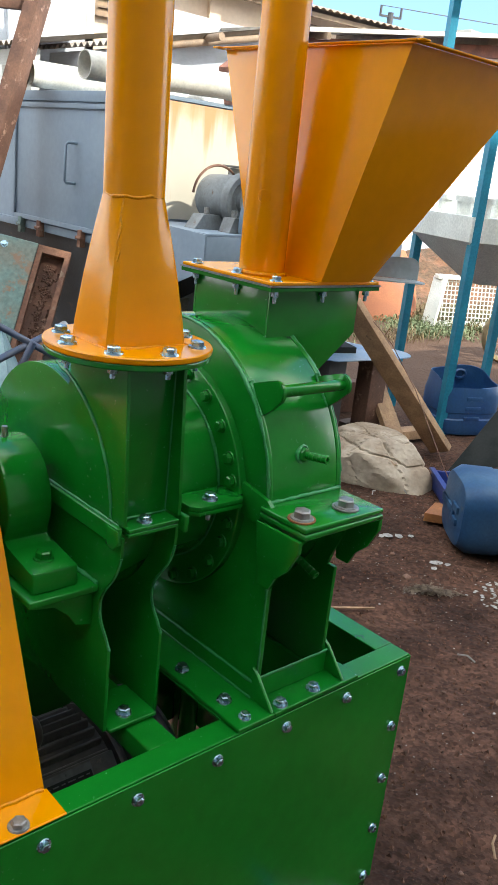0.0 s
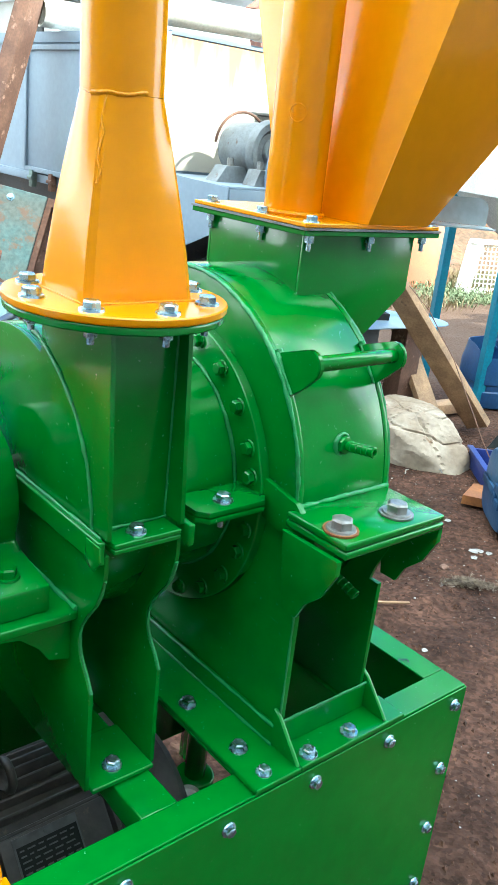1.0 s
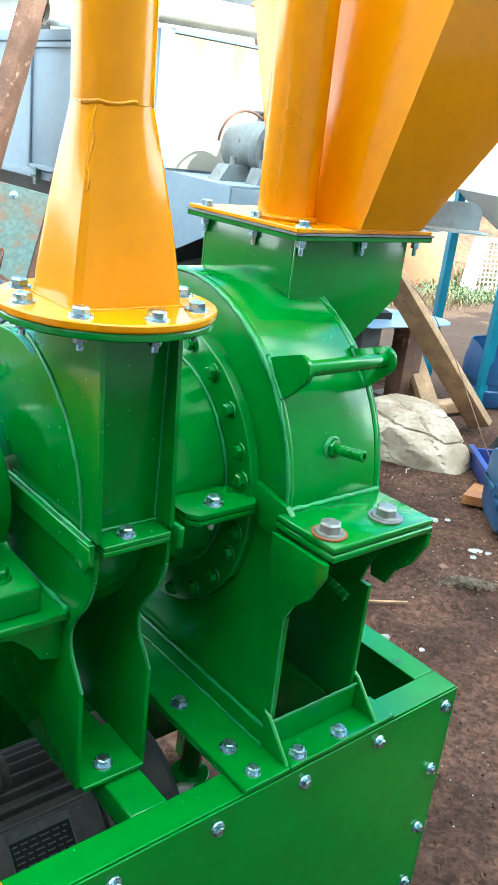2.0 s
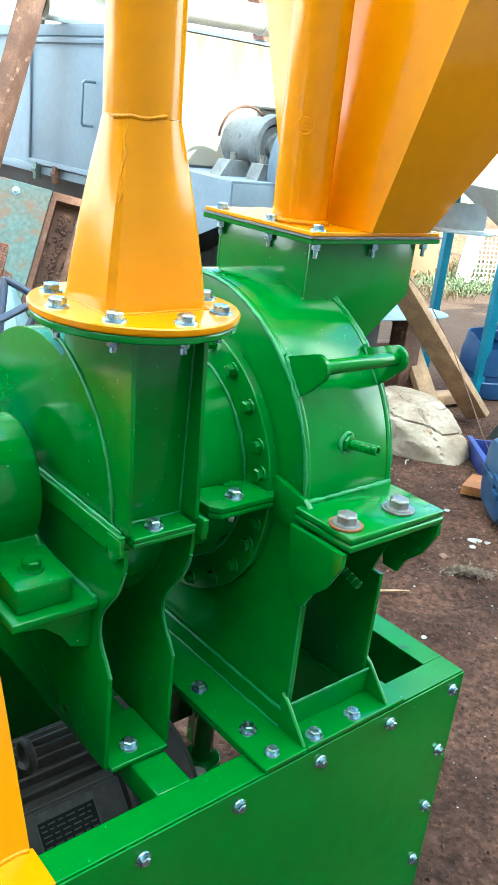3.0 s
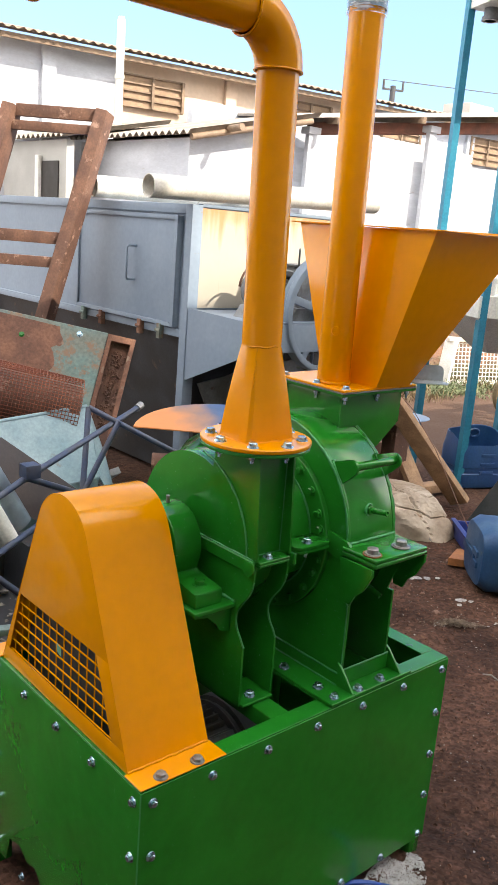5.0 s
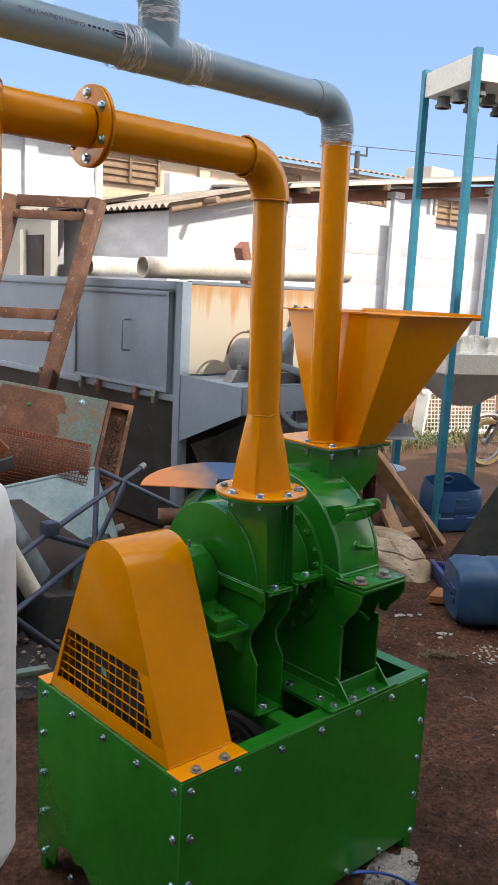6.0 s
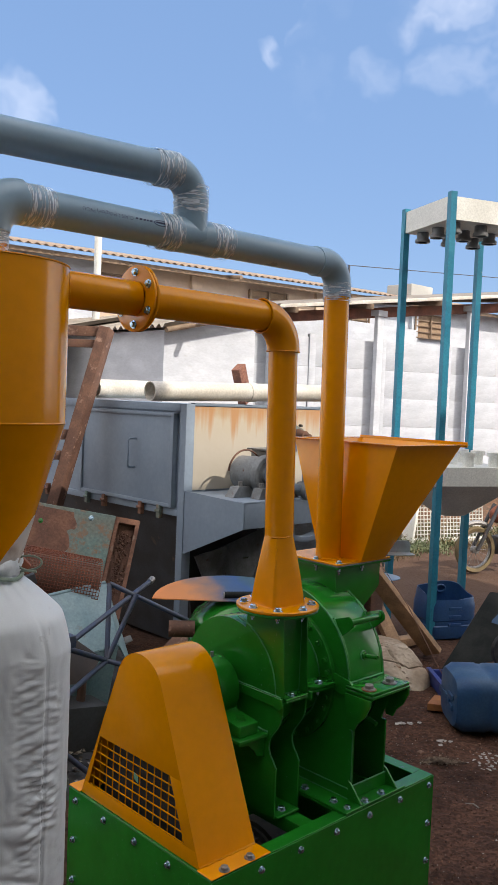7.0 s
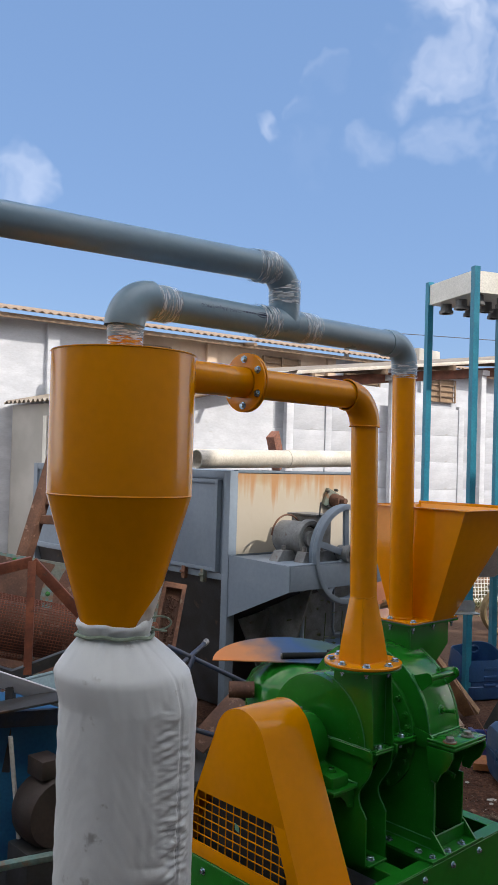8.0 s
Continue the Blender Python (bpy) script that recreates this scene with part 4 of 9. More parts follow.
    lathe(bm, [(0.001, 1.488), (0.149, 1.488), (0.151, 1.490), (0.151, 1.4975), (0.149, 1.499), (0.001, 1.499)], (0.489, 0.238, 0), 64)
    part("outlet_flange", bm, GREEN, t)
    # shaft and bearing bracket
    bm = bmesh.new()
    rod(bm, (0.10, AY, AZ), (0.43, AY, AZ), 0.026, 24)
    part("shaft", bm, DARKSTEEL, t)
    bm = bmesh.new()
    box(bm, 0.284, xl - 0.0005, 0.196, 0.664, 1.035, 1.050, bevel=0.003)
    part("bearing_bracket", bm, GREEN, t)
    for y in (0.215, 0.635):
        bm = bmesh.new()
        prism(bm, [(xl - 0.001, 1.034), (0.30, 1.034), (0.30, 1.022), (0.345, 1.015), (0.375, 0.99), (0.392, 0.965), (xl - 0.001, 0.955)], "y", y, y + 0.010)
        part("gusset", bm, GREEN, t)
    return t


blower()


def pillow_block():
    t = thing("pillow_block", (0.345, AY, 1.05), "green painted pillow block bearing on its bracket", "bearing")
    bm = bmesh.new()
    x0, x1 = 0.300, 0.392
    prism(bm, [(0.215, 1.051), (0.215, 1.095), (0.32, 1.10)] + circle(AY, AZ - 0.008, 0.112, 24, 215, -35, True)[0:] + [(0.54, 1.10), (0.645, 1.095), (0.645, 1.051)], "x", x0, x1)
    bmesh.ops.bevel(bm, geom=[e for e in bm.edges], offset=0.006, segments=2, affect='EDGES', profile=0.6)
    part("housing", bm, GREEN, t)
    for y in (0.262, 0.60):
        piece("bolt", GREENBOLT, t, facing((0.345, y, 1.096), (0, 0, 1), 20) @ Matrix.Scale(1.35, 4))
    bm = bmesh.new()
    rod(bm, (0.345, AY, AZ + 0.10), (0.345, AY, AZ + 0.125), 0.006, 10)
    part("grease_nipple", bm, DULLBOLT, t)
    bm = bmesh.new()
    rod(bm, (0.385, AY, AZ - 0.008), (0.428, AY, AZ - 0.008), 0.032, 24)
    part("shaft", bm, DARKSTEEL, t, "bare dark steel shaft")
    return t


pillow_block()


# ---------------------------------------------------------------- hammer mill
HX0, HX1, HR = 0.752, 0.960, 0.332


def hammer_mill():
    t = thing("hammer_mill", (0.855, AY, BZ), "glossy green hammer mill casing with a hinged round top", "hammer mill")
    th = 0.010
    C = (AY - 0.004, AZ)
    up = [(C[0] + HR, AZ + 0.002)] + circle(C[0], C[1], HR, 40, 2, 178, True) + [(C[0] - HR, AZ + 0.002)]
    low = [(0.050, AZ - 0.002), (0.050, 1.105), (0.078, 1.045), (0.088, 1.015), (0.066, 1.015), (0.066, BZ + 0.012), (0.79, BZ + 0.012), (0.79, AZ - 0.002)]
    for x in (HX0, HX1 - th):
        bm = bmesh.new()
        prism(bm, up, "x", x, x + th)
        part("top_side_plate", bm, GREEN, t, smooth=25)
        bm = bmesh.new()
        prism(bm, low, "x", x, x + th)
        part("lower_side_plate", bm, GREEN, t, smooth=25)
    bm = bmesh.new()
    band(bm, circle(C[0], C[1], HR - 0.012, 40, 2, 178, True), circle(C[0], C[1], HR - 0.001, 40, 2, 178, True), "x", HX0 + th, HX1 - th, closed=False)
    part("top_shell", bm, GREEN, t)
    bm = bmesh.new()
    band(bm, circle(C[0], C[1], HR - 0.012, 36, 182, 358, True), circle(C[0], C[1], HR - 0.004, 36, 182, 358, True), "x", HX0 + th, HX1 - th, closed=False)
    part("lower_shell", bm, GREEN, t)
    bm = bmesh.new()
    box(bm, HX0 + th, HX1 - th, 0.775, 0.782, BZ + 0.012, AZ - 0.002)
    part("back_plate", bm, GREEN, t)
    # weld beads along the rim and where the cover meets its strap
    for x in (HX0 - 0.001, HX1 + 0.002):
        bead([(x, p[0], p[1]) for p in circle(C[0], C[1], HR - 0.003, 70, 178, 60, True)], 0.0058, WELD, t, 5)
    bead([(HX0 + 0.002, C[0] - HR - 0.001, AZ + 0.012), (HX1, C[0] - HR - 0.001, AZ + 0.012)], 0.0062, WELD, t, 15)
    bead([(HX0 - 0.001, 0.062, 1.10), (HX0 - 0.001, 0.085, 1.03), (HX0 - 0.001, 0.068, 1.01), (HX0 - 0.001, 0.066, 0.76)], 0.0035, WELD, t, 16)
    bead([(HX0, 0.060, BZ + 0.064), (HX1, 0.060, BZ + 0.064)], 0.0035, WELD, t, 17)
    # split strap in front with two large bolts
    for z0, z1, f in ((AZ - 0.001, AZ + 0.011, -0.036), (AZ - 0.014, AZ - 0.002, -0.038)):
        bm = bmesh.new()
        box(bm, 0.728, 0.957, f, 0.094, z0, z1, bevel=0.0025)
        part("split_strap", bm, GREEN, t)
    for x in (0.716, 0.952):
        bm = bmesh.new()
        prism(bm, [(0.088, AZ - 0.015), (-0.034, AZ - 0.015), (-0.034, AZ - 0.040), (-0.012, AZ - 0.085), (0.020, AZ - 0.115), (0.034, AZ - 0.145), (0.068, AZ - 0.145)], "x", x, x + 0.010)
        part("strap_gusset", bm, GREEN, t, smooth=20)
    for x in (0.756, 0.882):
        piece("bolt", M24, t, facing((x, 0.004, AZ + 0.0145), (0, 0, 1), 12))
        bm = bmesh.new()
        lathe(bm, [(0.012, 0.0), (0.028, 0.0), (0.028, 0.003), (0.012, 0.003)], (x, 0.004, AZ + 0.0115), 32)
        part("washer", bm, RUSTWASHER if x < 0.8 else DULLBOLT, t, "rusted washer" if x < 0.8 else "")
    # small side ears at the split
    bm = bmesh.new()
    prism(bm, [(0.066, AZ + 0.004), (0.088, AZ + 0.022), (0.165, AZ + 0.036), (0.186, AZ + 0.010), (0.176, AZ - 0.026), (0.120, AZ - 0.040), (0.075, AZ - 0.022)], "x", HX0 - 0.012, HX0 - 0.0005)
    part("side_ear", bm, GREEN, t, smooth=20)
    # bearing side cover with its bolts
    bm = bmesh.new()
    dy, dz = 0.434, 1.160
    lathe(bm, [(0.001, 0.733), (0.269, 0.733), (0.272, 0.735), (0.272, 0.7515)], (0, dy, dz), 72, 'x')
    part("cover_disc", bm, GREEN, t)
    half = (12, 23, 39, 56, 73)
    for k, deg in enumerate([a for h in half for a in (h, 180 - h, -h + 2, 178 + h)] + [90, 270]):
        a = radians(deg)
        piece("bolt", GREENBOLT, t, facing((0.7328, dy + 0.249 * math.cos(a), dz + 0.249 * math.sin(a)), (-1, 0, 0), 23 * k))
    bm = bmesh.new()
    lathe(bm, [(0.206, 0.558), (0.206, 0.7325)], (0, dy, dz + 0.006), 56, 'x')
    part("neck_drum", bm, GREEN, t)
    bead([(0.730, p[0], p[1]) for p in circle(dy, dz + 0.006, 0.208, 48, 0, 360, True)], 0.0046, WELD, t, 18)
    for z0, z1 in ((AZ + 0.001, AZ + 0.010), (AZ - 0.010, AZ - 0.001)):
        bm = bmesh.new()
        prism(bm, [(0.60, 0.222), (0.60, 0.16), (0.615, 0.142), (0.725, 0.142), (0.740, 0.16), (0.740, 0.222)], "z", z0, z1)
        part("neck_tab", bm, GREEN, t)
    piece("bolt", M12, t, facing((0.662, 0.172, AZ + 0.010), (0, 0, 1), 5))
    bm = bmesh.new()
    rod(bm, (0.662, 0.172, AZ - 0.035), (0.662, 0.172, AZ - 0.010), 0.0055, 10)
    part("bolt_end", bm, ZINC, t)
    # foot angles
    for nm, b in (("side_foot", (0.652, HX0 - 0.001, 0.0, 0.79, BZ + 0.001, BZ + 0.011)), ("front_foot", (HX0, HX1 + 0.055, 0.0, 0.066, BZ + 0.001, BZ + 0.011)),
                  ("side_foot", (HX1 + 0.001, HX1 + 0.05, 0.068, 0.79, BZ + 0.001, BZ + 0.011))):
        bm = bmesh.new()
        box(bm, *b, bevel=0.002)
        part(nm, bm, GREEN, t)
    bm = bmesh.new()
    box(bm, HX0 + 0.001, HX1 - 0.001, 0.058, 0.066, BZ + 0.012, BZ + 0.062, bevel=0.0015)
    part("front_upstand", bm, GREEN, t)
    for x in (HX0 - 0.010, HX1 + 0.001):
        bm = bmesh.new()
        prism(bm, [(0.004, BZ + 0.012), (0.075, BZ + 0.012), (0.075, BZ + 0.085), (0.060, BZ + 0.075)], "x", x, x + 0.008)
        part("foot_gusset", bm, GREEN, t)
    bm = bmesh.new()
    box(bm, HX0 - 0.009, HX0 - 0.001, 0.066, 0.79, BZ + 0.012, BZ + 0.050, bevel=0.001)
    part("foot_upstand", bm, GREEN, t)
    bead([(HX0 - 0.010, 0.07, BZ + 0.051), (HX0 - 0.010, 0.77, BZ + 0.051)], 0.0050, WELD, t, 19)
    bead([(HX0 - 0.011, 0.07, BZ + 0.013), (HX0 - 0.011, 0.77, BZ + 0.013)], 0.0040, WELD, t, 20)
    for p in ((0.684, 0.236), (0.690, 0.095), (0.690, 0.028), (0.784, 0.020), (0.886, 0.022), (0.684, 0.40), (0.684, 0.56)):
        sc = 0.85 if p == (0.690, 0.028) else 1.0
        piece("bolt", M12, t, facing((p[0], p[1], BZ + 0.011), (0, 0, 1), 600 * p[1]) @ Matrix.Scale(sc, 4))
    # lifting handle: two ears and a bar
    ang = radians(142)
    for x in (HX0 + 0.004, HX1 - 0.014):
        bm = bmesh.new()
        n_ = Vector((0, math.cos(ang), math.sin(ang)))
        s_ = Vector((0, -math.sin(ang), math.cos(ang)))
        base = Vector((0, C[0], C[1])) + n_ * (HR - 0.002)
        pts = [base - s_ * 0.042, base + s_ * 0.03, base + s_ * 0.030 + n_ * 0.028]
        pts += [base + n_ * 0.058 + s_ * 0.004 + (s_ * math.cos(radians(a)) + n_ * math.sin(radians(a))) * 0.024 for a in range(10, 181, 17)]
        prism(bm, [(p.y, p.z) for p in pts], "x", x, x + 0.010)
        bmesh.ops.bevel(bm, geom=list(bm.edges), offset=0.0015, segments=2, affect='EDGES')
        part("handle_ear", bm, GREEN, t)
        foot = base + n_ * 0.002
        bead([(x + 0.005, *(foot - s_ * 0.046).yz), (x + 0.005, *(foot - s_ * 0.030).yz)], 0.0085, WELD, t, 21)
        bead([(x - 0.001, *(foot - s_ * 0.042).yz), (x - 0.001, *(foot + s_ * 0.030).yz)], 0.0045, WELD, t, 22)
    bm = bmesh.new()
    hc = Vector((0, C[0], C[1])) + Vector((0, math.cos(ang), math.sin(ang))) * (HR + 0.058) + Vector((0, -math.sin(ang), math.cos(ang))) * 0.004
    rod(bm, (HX0 + 0.014, hc.y, hc.z), (HX1 - 0.014, hc.y, hc.z), 0.0125, 20)
    part("handle_bar", bm, GREEN, t)
    # hose nipples
    def nipple(p, d, ln):
        p, d = Vector(p), Vector(d).normalized()
        bm = bmesh.new()
        rod(bm, p - d * 0.008, p + d * 0.010, 0.016, 6)
        nut = part("nipple_nut", bm, GREEN, t)
        u_ = d.orthogonal().normalized()
        w_ = d.cross(u_)
        bead([p + (u_ * math.cos(a) + w_ * math.sin(a)) * 0.018 for a in [math.tau * k / 16 for k in range(17)]], 0.0065, WELD, t, 23)
        bm = bmesh.new()
        prof = []
        for k in range(5):
            z = 0.012 + (ln - 0.012) * k / 5
            prof += [(0.0082, z), (0.0098, z + (ln - 0.012) / 5 - 0.001)]
        prof += [(0.0082, ln), (0.005, ln), (0.005, ln - 0.02)]
        m = facing(p, d)
        lathe(bm, [(r, h) for r, h in prof], (0, 0, 0), 16)
        bmesh.ops.transform(bm, matrix=m, verts=bm.verts)
        part("hose_nipple", bm, GREEN, t)
    nipple((0.850, 0.112, 1.279), (0.15, -1, 0.10), 0.064)
    nipple((0.884, 0.130, 1.034), (0.1, -1, -0.35), 0.072)
    # feed throat on the right of the casing
    x0, x1, y0, y1, zt = 0.880, 1.165, 0.292, 0.555, 1.586
    bm = bmesh.new()
    prism(bm, [(x0, zt), (x0, 1.44), (HX1, 1.36), (HX1 + 0.03, 1.345), (x1 - 0.01, 1.475), (x1, 1.485), (x1, zt)], "y", y0, y0 + 0.006)
    part("throat_front", bm, GREEN, t, smooth=20)
    bm = bmesh.new()
    prism(bm, [(x0, zt), (x0, 1.44), (HX1, 1.36), (HX1 + 0.03, 1.345), (x1 - 0.01, 1.475), (x1, 1.485), (x1, zt)], "y", y1 - 0.006, y1)
    part("throat_back", bm, GREEN, t, smooth=20)
    bm = bmesh.new()
    box(bm, x0, x0 + 0.006, y0 + 0.0065, y1 - 0.0065, 1.46, zt)
    part("throat_side", bm, GREEN, t)
    bm = bmesh.new()
    prism(bm, [(x1 - 0.0015, zt), (x1 - 0.0015, 1.486), (HX1 + 0.031, 1.3465), (HX1 + 0.031, 1.352), (x1 - 0.0075, 1.489), (x1 - 0.0075, zt)], "y", y0 + 0.0065, y1 - 0.0065)
    part("throat_chute", bm, GREEN, t, smooth=20)
    bm = bmesh.new()
    box(bm, 0.855, 1.205, 0.266, 0.580, 1.587, 1.596, bevel=0.0015)
    part("throat_flange", bm, GREEN, t)
    return t


hammer_mill()


# ---------------------------------------------------------------- feed hopper with the return pipe
def feed_hopper():
    t = thing("feed_hopper", (1.03, 0.42, 1.6), "orange-yellow flared sheet steel feed hopper with a round pipe", "hopper")
    bm = bmesh.new()
    box(bm, 0.857, 1.203, 0.268, 0.578, 1.6005, 1.608, bevel=0.0015)
    part("flange", bm, YELLOW, t)
    bm = bmesh.new()
    box(bm, 0.853, 1.207, 0.264, 0.582, 1.5965, 1.600)
    part("gasket", bm, CASTGREY, t, "grey packing sheet")
    for x, y in ((0.885, 0.285), (1.035, 0.285), (1.18, 0.285), (0.875, 0.40), (0.875, 0.545), (1.19, 0.42), (1.19, 0.56)):
        piece("bolt", M12, t, facing((x, y, 1.608), (0, 0, 1), 900 * y) @ Matrix.Scale(0.85, 4))
        bm = bmesh.new()
        rod(bm, (x, y, 1.560), (x, y, 1.587), 0.0042, 10)
        rod(bm, (x, y, 1.574), (x, y, 1.5865), 0.0085, 6)
        part("bolt_end", bm, ZINC, t)
    lo = [(0.998, 0.262), (1.160, 0.262), (1.160, 0.50), (0.998, 0.50)]
    hi = [(1.032, 0.132), (1.500, 0.132), (1.500, 0.690), (1.022, 0.690)]
    z0, z1 = 1.608, 2.092
    for k, nm in enumerate(("front_face", "right_face", "back_face", "left_face")):
        a, b = k, (k + 1) % 4
        bm = bmesh.new()
        q = [Vector((*lo[a], z0)), Vector((*lo[b], z0)), Vector((*hi[b], z1)), Vector((*hi[a], z1))]
        nrm = (q[1] - q[0]).cross(q[3] - q[0]).normalized() * 0.003
        v = [bm.verts.new(p) for p in q] + [bm.verts.new(p - nrm) for p in q]
        for f in ((0, 1, 2, 3), (7, 6, 5, 4), (0, 4, 5, 1), (1, 5, 6, 2), (2, 6, 7, 3), (3, 7, 4, 0)):
            bm.faces.new([v[i] for i in f])
        part(nm, bm, YELLOW, t)
        # turned-out rim
        c = Vector((1.26, 0.415, z1))
        e0, e1 = Vector((*hi[a], z1)), Vector((*hi[b], z1))
        out = ((e0 + e1) / 2 - c)
        out = Vector((math.copysign(1, out.x), 0, 0)) if abs(e0.x - e1.x) < 1e-6 else Vector((0, math.copysign(1, out.y), 0))
        ext = (e1 - e0).normalized() * 0.022
        bm = bmesh.new()
        beam(bm, e0 - ext + out * 0.011 + Vector((0, 0, 0.002 + 0.0004 * k)), e1 + ext + out * 0.011 + Vector((0, 0, 0.002 + 0.0004 * k)), 0.004 if abs(out.x) > 0 else 0.024, 0.024 if abs(out.x) > 0 else 0.004)
        part("rim", bm, YELLOW, t)
    # pipe beside the hopper
    px, py = 0.934, 0.388
    bm = bmesh.new()
    rod(bm, (px, py, 1.608), (px - 0.009, py + 0.008, 2.70), 0.0515, 48)
    pipe = part("return_pipe", bm, YELLOW, t)
    bm = bmesh.new()
    sweep(bm, [(px + 0.052 * math.cos(a), py + 0.052 * math.sin(a), 1.612) for a in [math.tau * k / 40 for k in range(41)]], 0.005, 8)
    part("weld_bead", bm, YWELD, t)
    # round embossed stamp on the pipe: plain bars in a ring
    d = Vector((-0.80, -0.60, 0))
    c = Vector((px - 0.001, py + 0.001, 1.775)) + d * 0.0517
    s = Vector((0.60, -0.80, 0))
    bm = bmesh.new()
    sweep(bm, [c + (s * math.cos(a) + Vector((0, 0, 1)) * math.sin(a)) * 0.014 + d * (-0.0017 * math.cos(a) ** 2) for a in [math.tau * k / 24 for k in range(25)]], 0.0012, 6)
    for k in (-1, 0, 1):
        beam(bm, c + s * -0.007 + Vector((0, 0, 0.006 * k)), c + s * 0.007 + Vector((0, 0, 0.006 * k)), 0.0016, 0.0016)
    part("stamp", bm, YELLOW, pipe)
    return t


feed_hopper()


def feed_tray():
    bm = bmesh.new()
    prism(bm, [(1.205, 0.275), (1.295, 0.212), (1.318, 0.222), (1.334, 0.262), (1.212, 0.362)], "z", 1.6095, 1.6125)
    a, b = Vector((1.205, 0.366, 1.613)), Vector((1.336, 0.260, 1.613))
    d = b - a
    side = Vector((-d.y, d.x, 0)).normalized() * 0.003
    top = [a, b] + [b - d * 0.14 + d * 0.14 * math.cos(radians(k)) + Vector((0, 0, 0.030 + 0.022 * math.sin(radians(k)))) for k in range(0, 91, 15)] + [a + Vector((0, 0, 0.046))]
    lo, hi = [bm.verts.new(p) for p in top], [bm.verts.new(p + side) for p in top]
    bm.faces.new(lo)
    bm.faces.new(hi[::-1])
    for k in range(len(top)):
        j = (k + 1) % len(top)
        bm.faces.new((lo[k], hi[k], hi[j], lo[j]))
    solid("feed_tray", bm, PALEBLUE, "blue-grey galvanised sheet tray beside the hopper flange", "tray")


feed_tray()


# ---------------------------------------------------------------- blower outlet pipe to the cyclone
def elbow(bm, c, u, v, R, r, seg=24, n=14, a0=0, a1=90):
    sweep(bm, arc_pts(c, u, v, R, a0, a1, n), r, seg, caps=False)


def outlet_pipe():
    cx, cy = 0.489, 0.238
    tx, ty = 0.468, 0.244        # the upright leans: its axis under the elbow
    r = 0.053
    t = thing("outlet_pipe", (cx, cy, 1.5), "orange-yellow blower outlet pipe with a tapered foot and round flange", "pipe")
    bm = bmesh.new()
    lathe(bm, [(0.001, 1.4995), (0.151, 1.4995), (0.1535, 1.5015), (0.1535, 1.509), (0.1515, 1.511), (0.001, 1.511)], (cx, cy, 0), 64)
    part("flange", bm, YELLOW, t)
    for k in range(8):
        a = radians(-180 + 45 * k)
        p = (cx + 0.125 * math.cos(a), cy + 0.125 * math.sin(a))
        piece("bolt", M12, t, facing((*p, 1.511), (0, 0, 1), 31 * k))
        bm = bmesh.new()
        rod(bm, (*p, 1.477), (*p, 1.487), 0.0088, 6)
        rod(bm, (*p, 1.468), (*p, 1.476), 0.005, 8)
        part("nut", bm, ZINC, t)
    # square-to-round transition
    bm = bmesh.new()
    n, z0, z1, hx, hy = 48, 1.511, 1.762, 0.084, 0.064
    rings = []
    for i in range(9):
        s = i / 8
        ring = []
        for k in range(n):
            a = math.tau * (k + 0.5) / n
            c, d = math.cos(a), math.sin(a)
            m = max(abs(c) / hx, abs(d) / hy)
            sq = Vector((c / m, d / m, 0))
            ci = Vector((c, d, 0)) * r
            e = s ** 1.22
            ring.append(bm.verts.new(Vector((cx - 0.006 * s, cy + 0.002 * s, z0 + (z1 - z0) * s)) + sq.lerp(ci, e)))
        rings.append(ring)
    for a, b in zip(rings, rings[1:]):
        for k in range(n):
            bm.faces.new((a[k], a[(k + 1) % n], b[(k + 1) % n], b[k]))
    part("taper", bm, YELLOW, t, smooth=16)
    # seam up one corner, left rough and lumpy only towards the joint
    ca = math.atan2(-hy, -hx)
    def seam(u):
        sq, ci = Vector((-hx, -hy, 0)), Vector((math.cos(ca), math.sin(ca), 0)) * r
        return Vector((cx - 0.006 * u, cy + 0.002 * u, z0 + (z1 - z0) * u)) + sq.lerp(ci, u ** 1.22) * 0.968
    bead([seam(0.58 + 0.06 * k) + Vector((0.002 * math.sin(2.1 * k), -0.002 * math.sin(2.1 * k), 0)) for k in range(8)], 0.0030, YWELD, t, 32)
    def ring_at(a, out):
        return (cx - 0.006 + (r + out) * math.cos(a), cy + 0.002 + (r + out) * math.sin(a), z1 + 0.002 * math.sin(3 * a) + 0.0015 * math.sin(7 * a))
    bead([ring_at(math.tau * k / 40, -0.0014) for k in range(41)], 0.0026, YWELD, t, 34)
    bead([ring_at(ca + radians(k), -0.0012) for k in range(-22, 60, 6)], 0.0050, YWELD, t, 36, 0.004)
    bead([(cx + hx * u, cy + hy * v, z0 + 0.0005) for u, v in ((-1, -1), (1, -1), (1, 1), (-1, 1), (-1, -1))], 0.0026, YWELD, t, 35)
    bm = bmesh.new()
    rod(bm, (cx - 0.006, cy + 0.002, z1), (tx, ty, 2.436), r, 48, caps=False)
    part("upright_pipe", bm, YELLOW, t)
    zt, eb = 2.552, 0.118
    bm = bmesh.new()
    elbow(bm, (tx - eb, ty, zt - eb), (1, 0, 0), (0, 0, 1), eb, 0.0595, 40, 18)
    part("elbow", bm, YELLOW, t)
    for p, d in (((tx, ty, zt - eb), 'z'), ((tx - eb, ty, zt), 'x')):
        bm = bmesh.new()
        if d == 'z':
            sweep(bm, [(tx + 0.0595 * math.cos(a), ty + 0.0595 * math.sin(a), zt - eb) for a in [math.tau * k / 36 for k in range(37)]], 0.003, 6)
        else:
            sweep(bm, [(tx - eb, ty + 0.0595 * math.cos(a), zt + 0.0595 * math.sin(a)) for a in [math.tau * k / 36 for k in range(37)]], 0.003, 6)
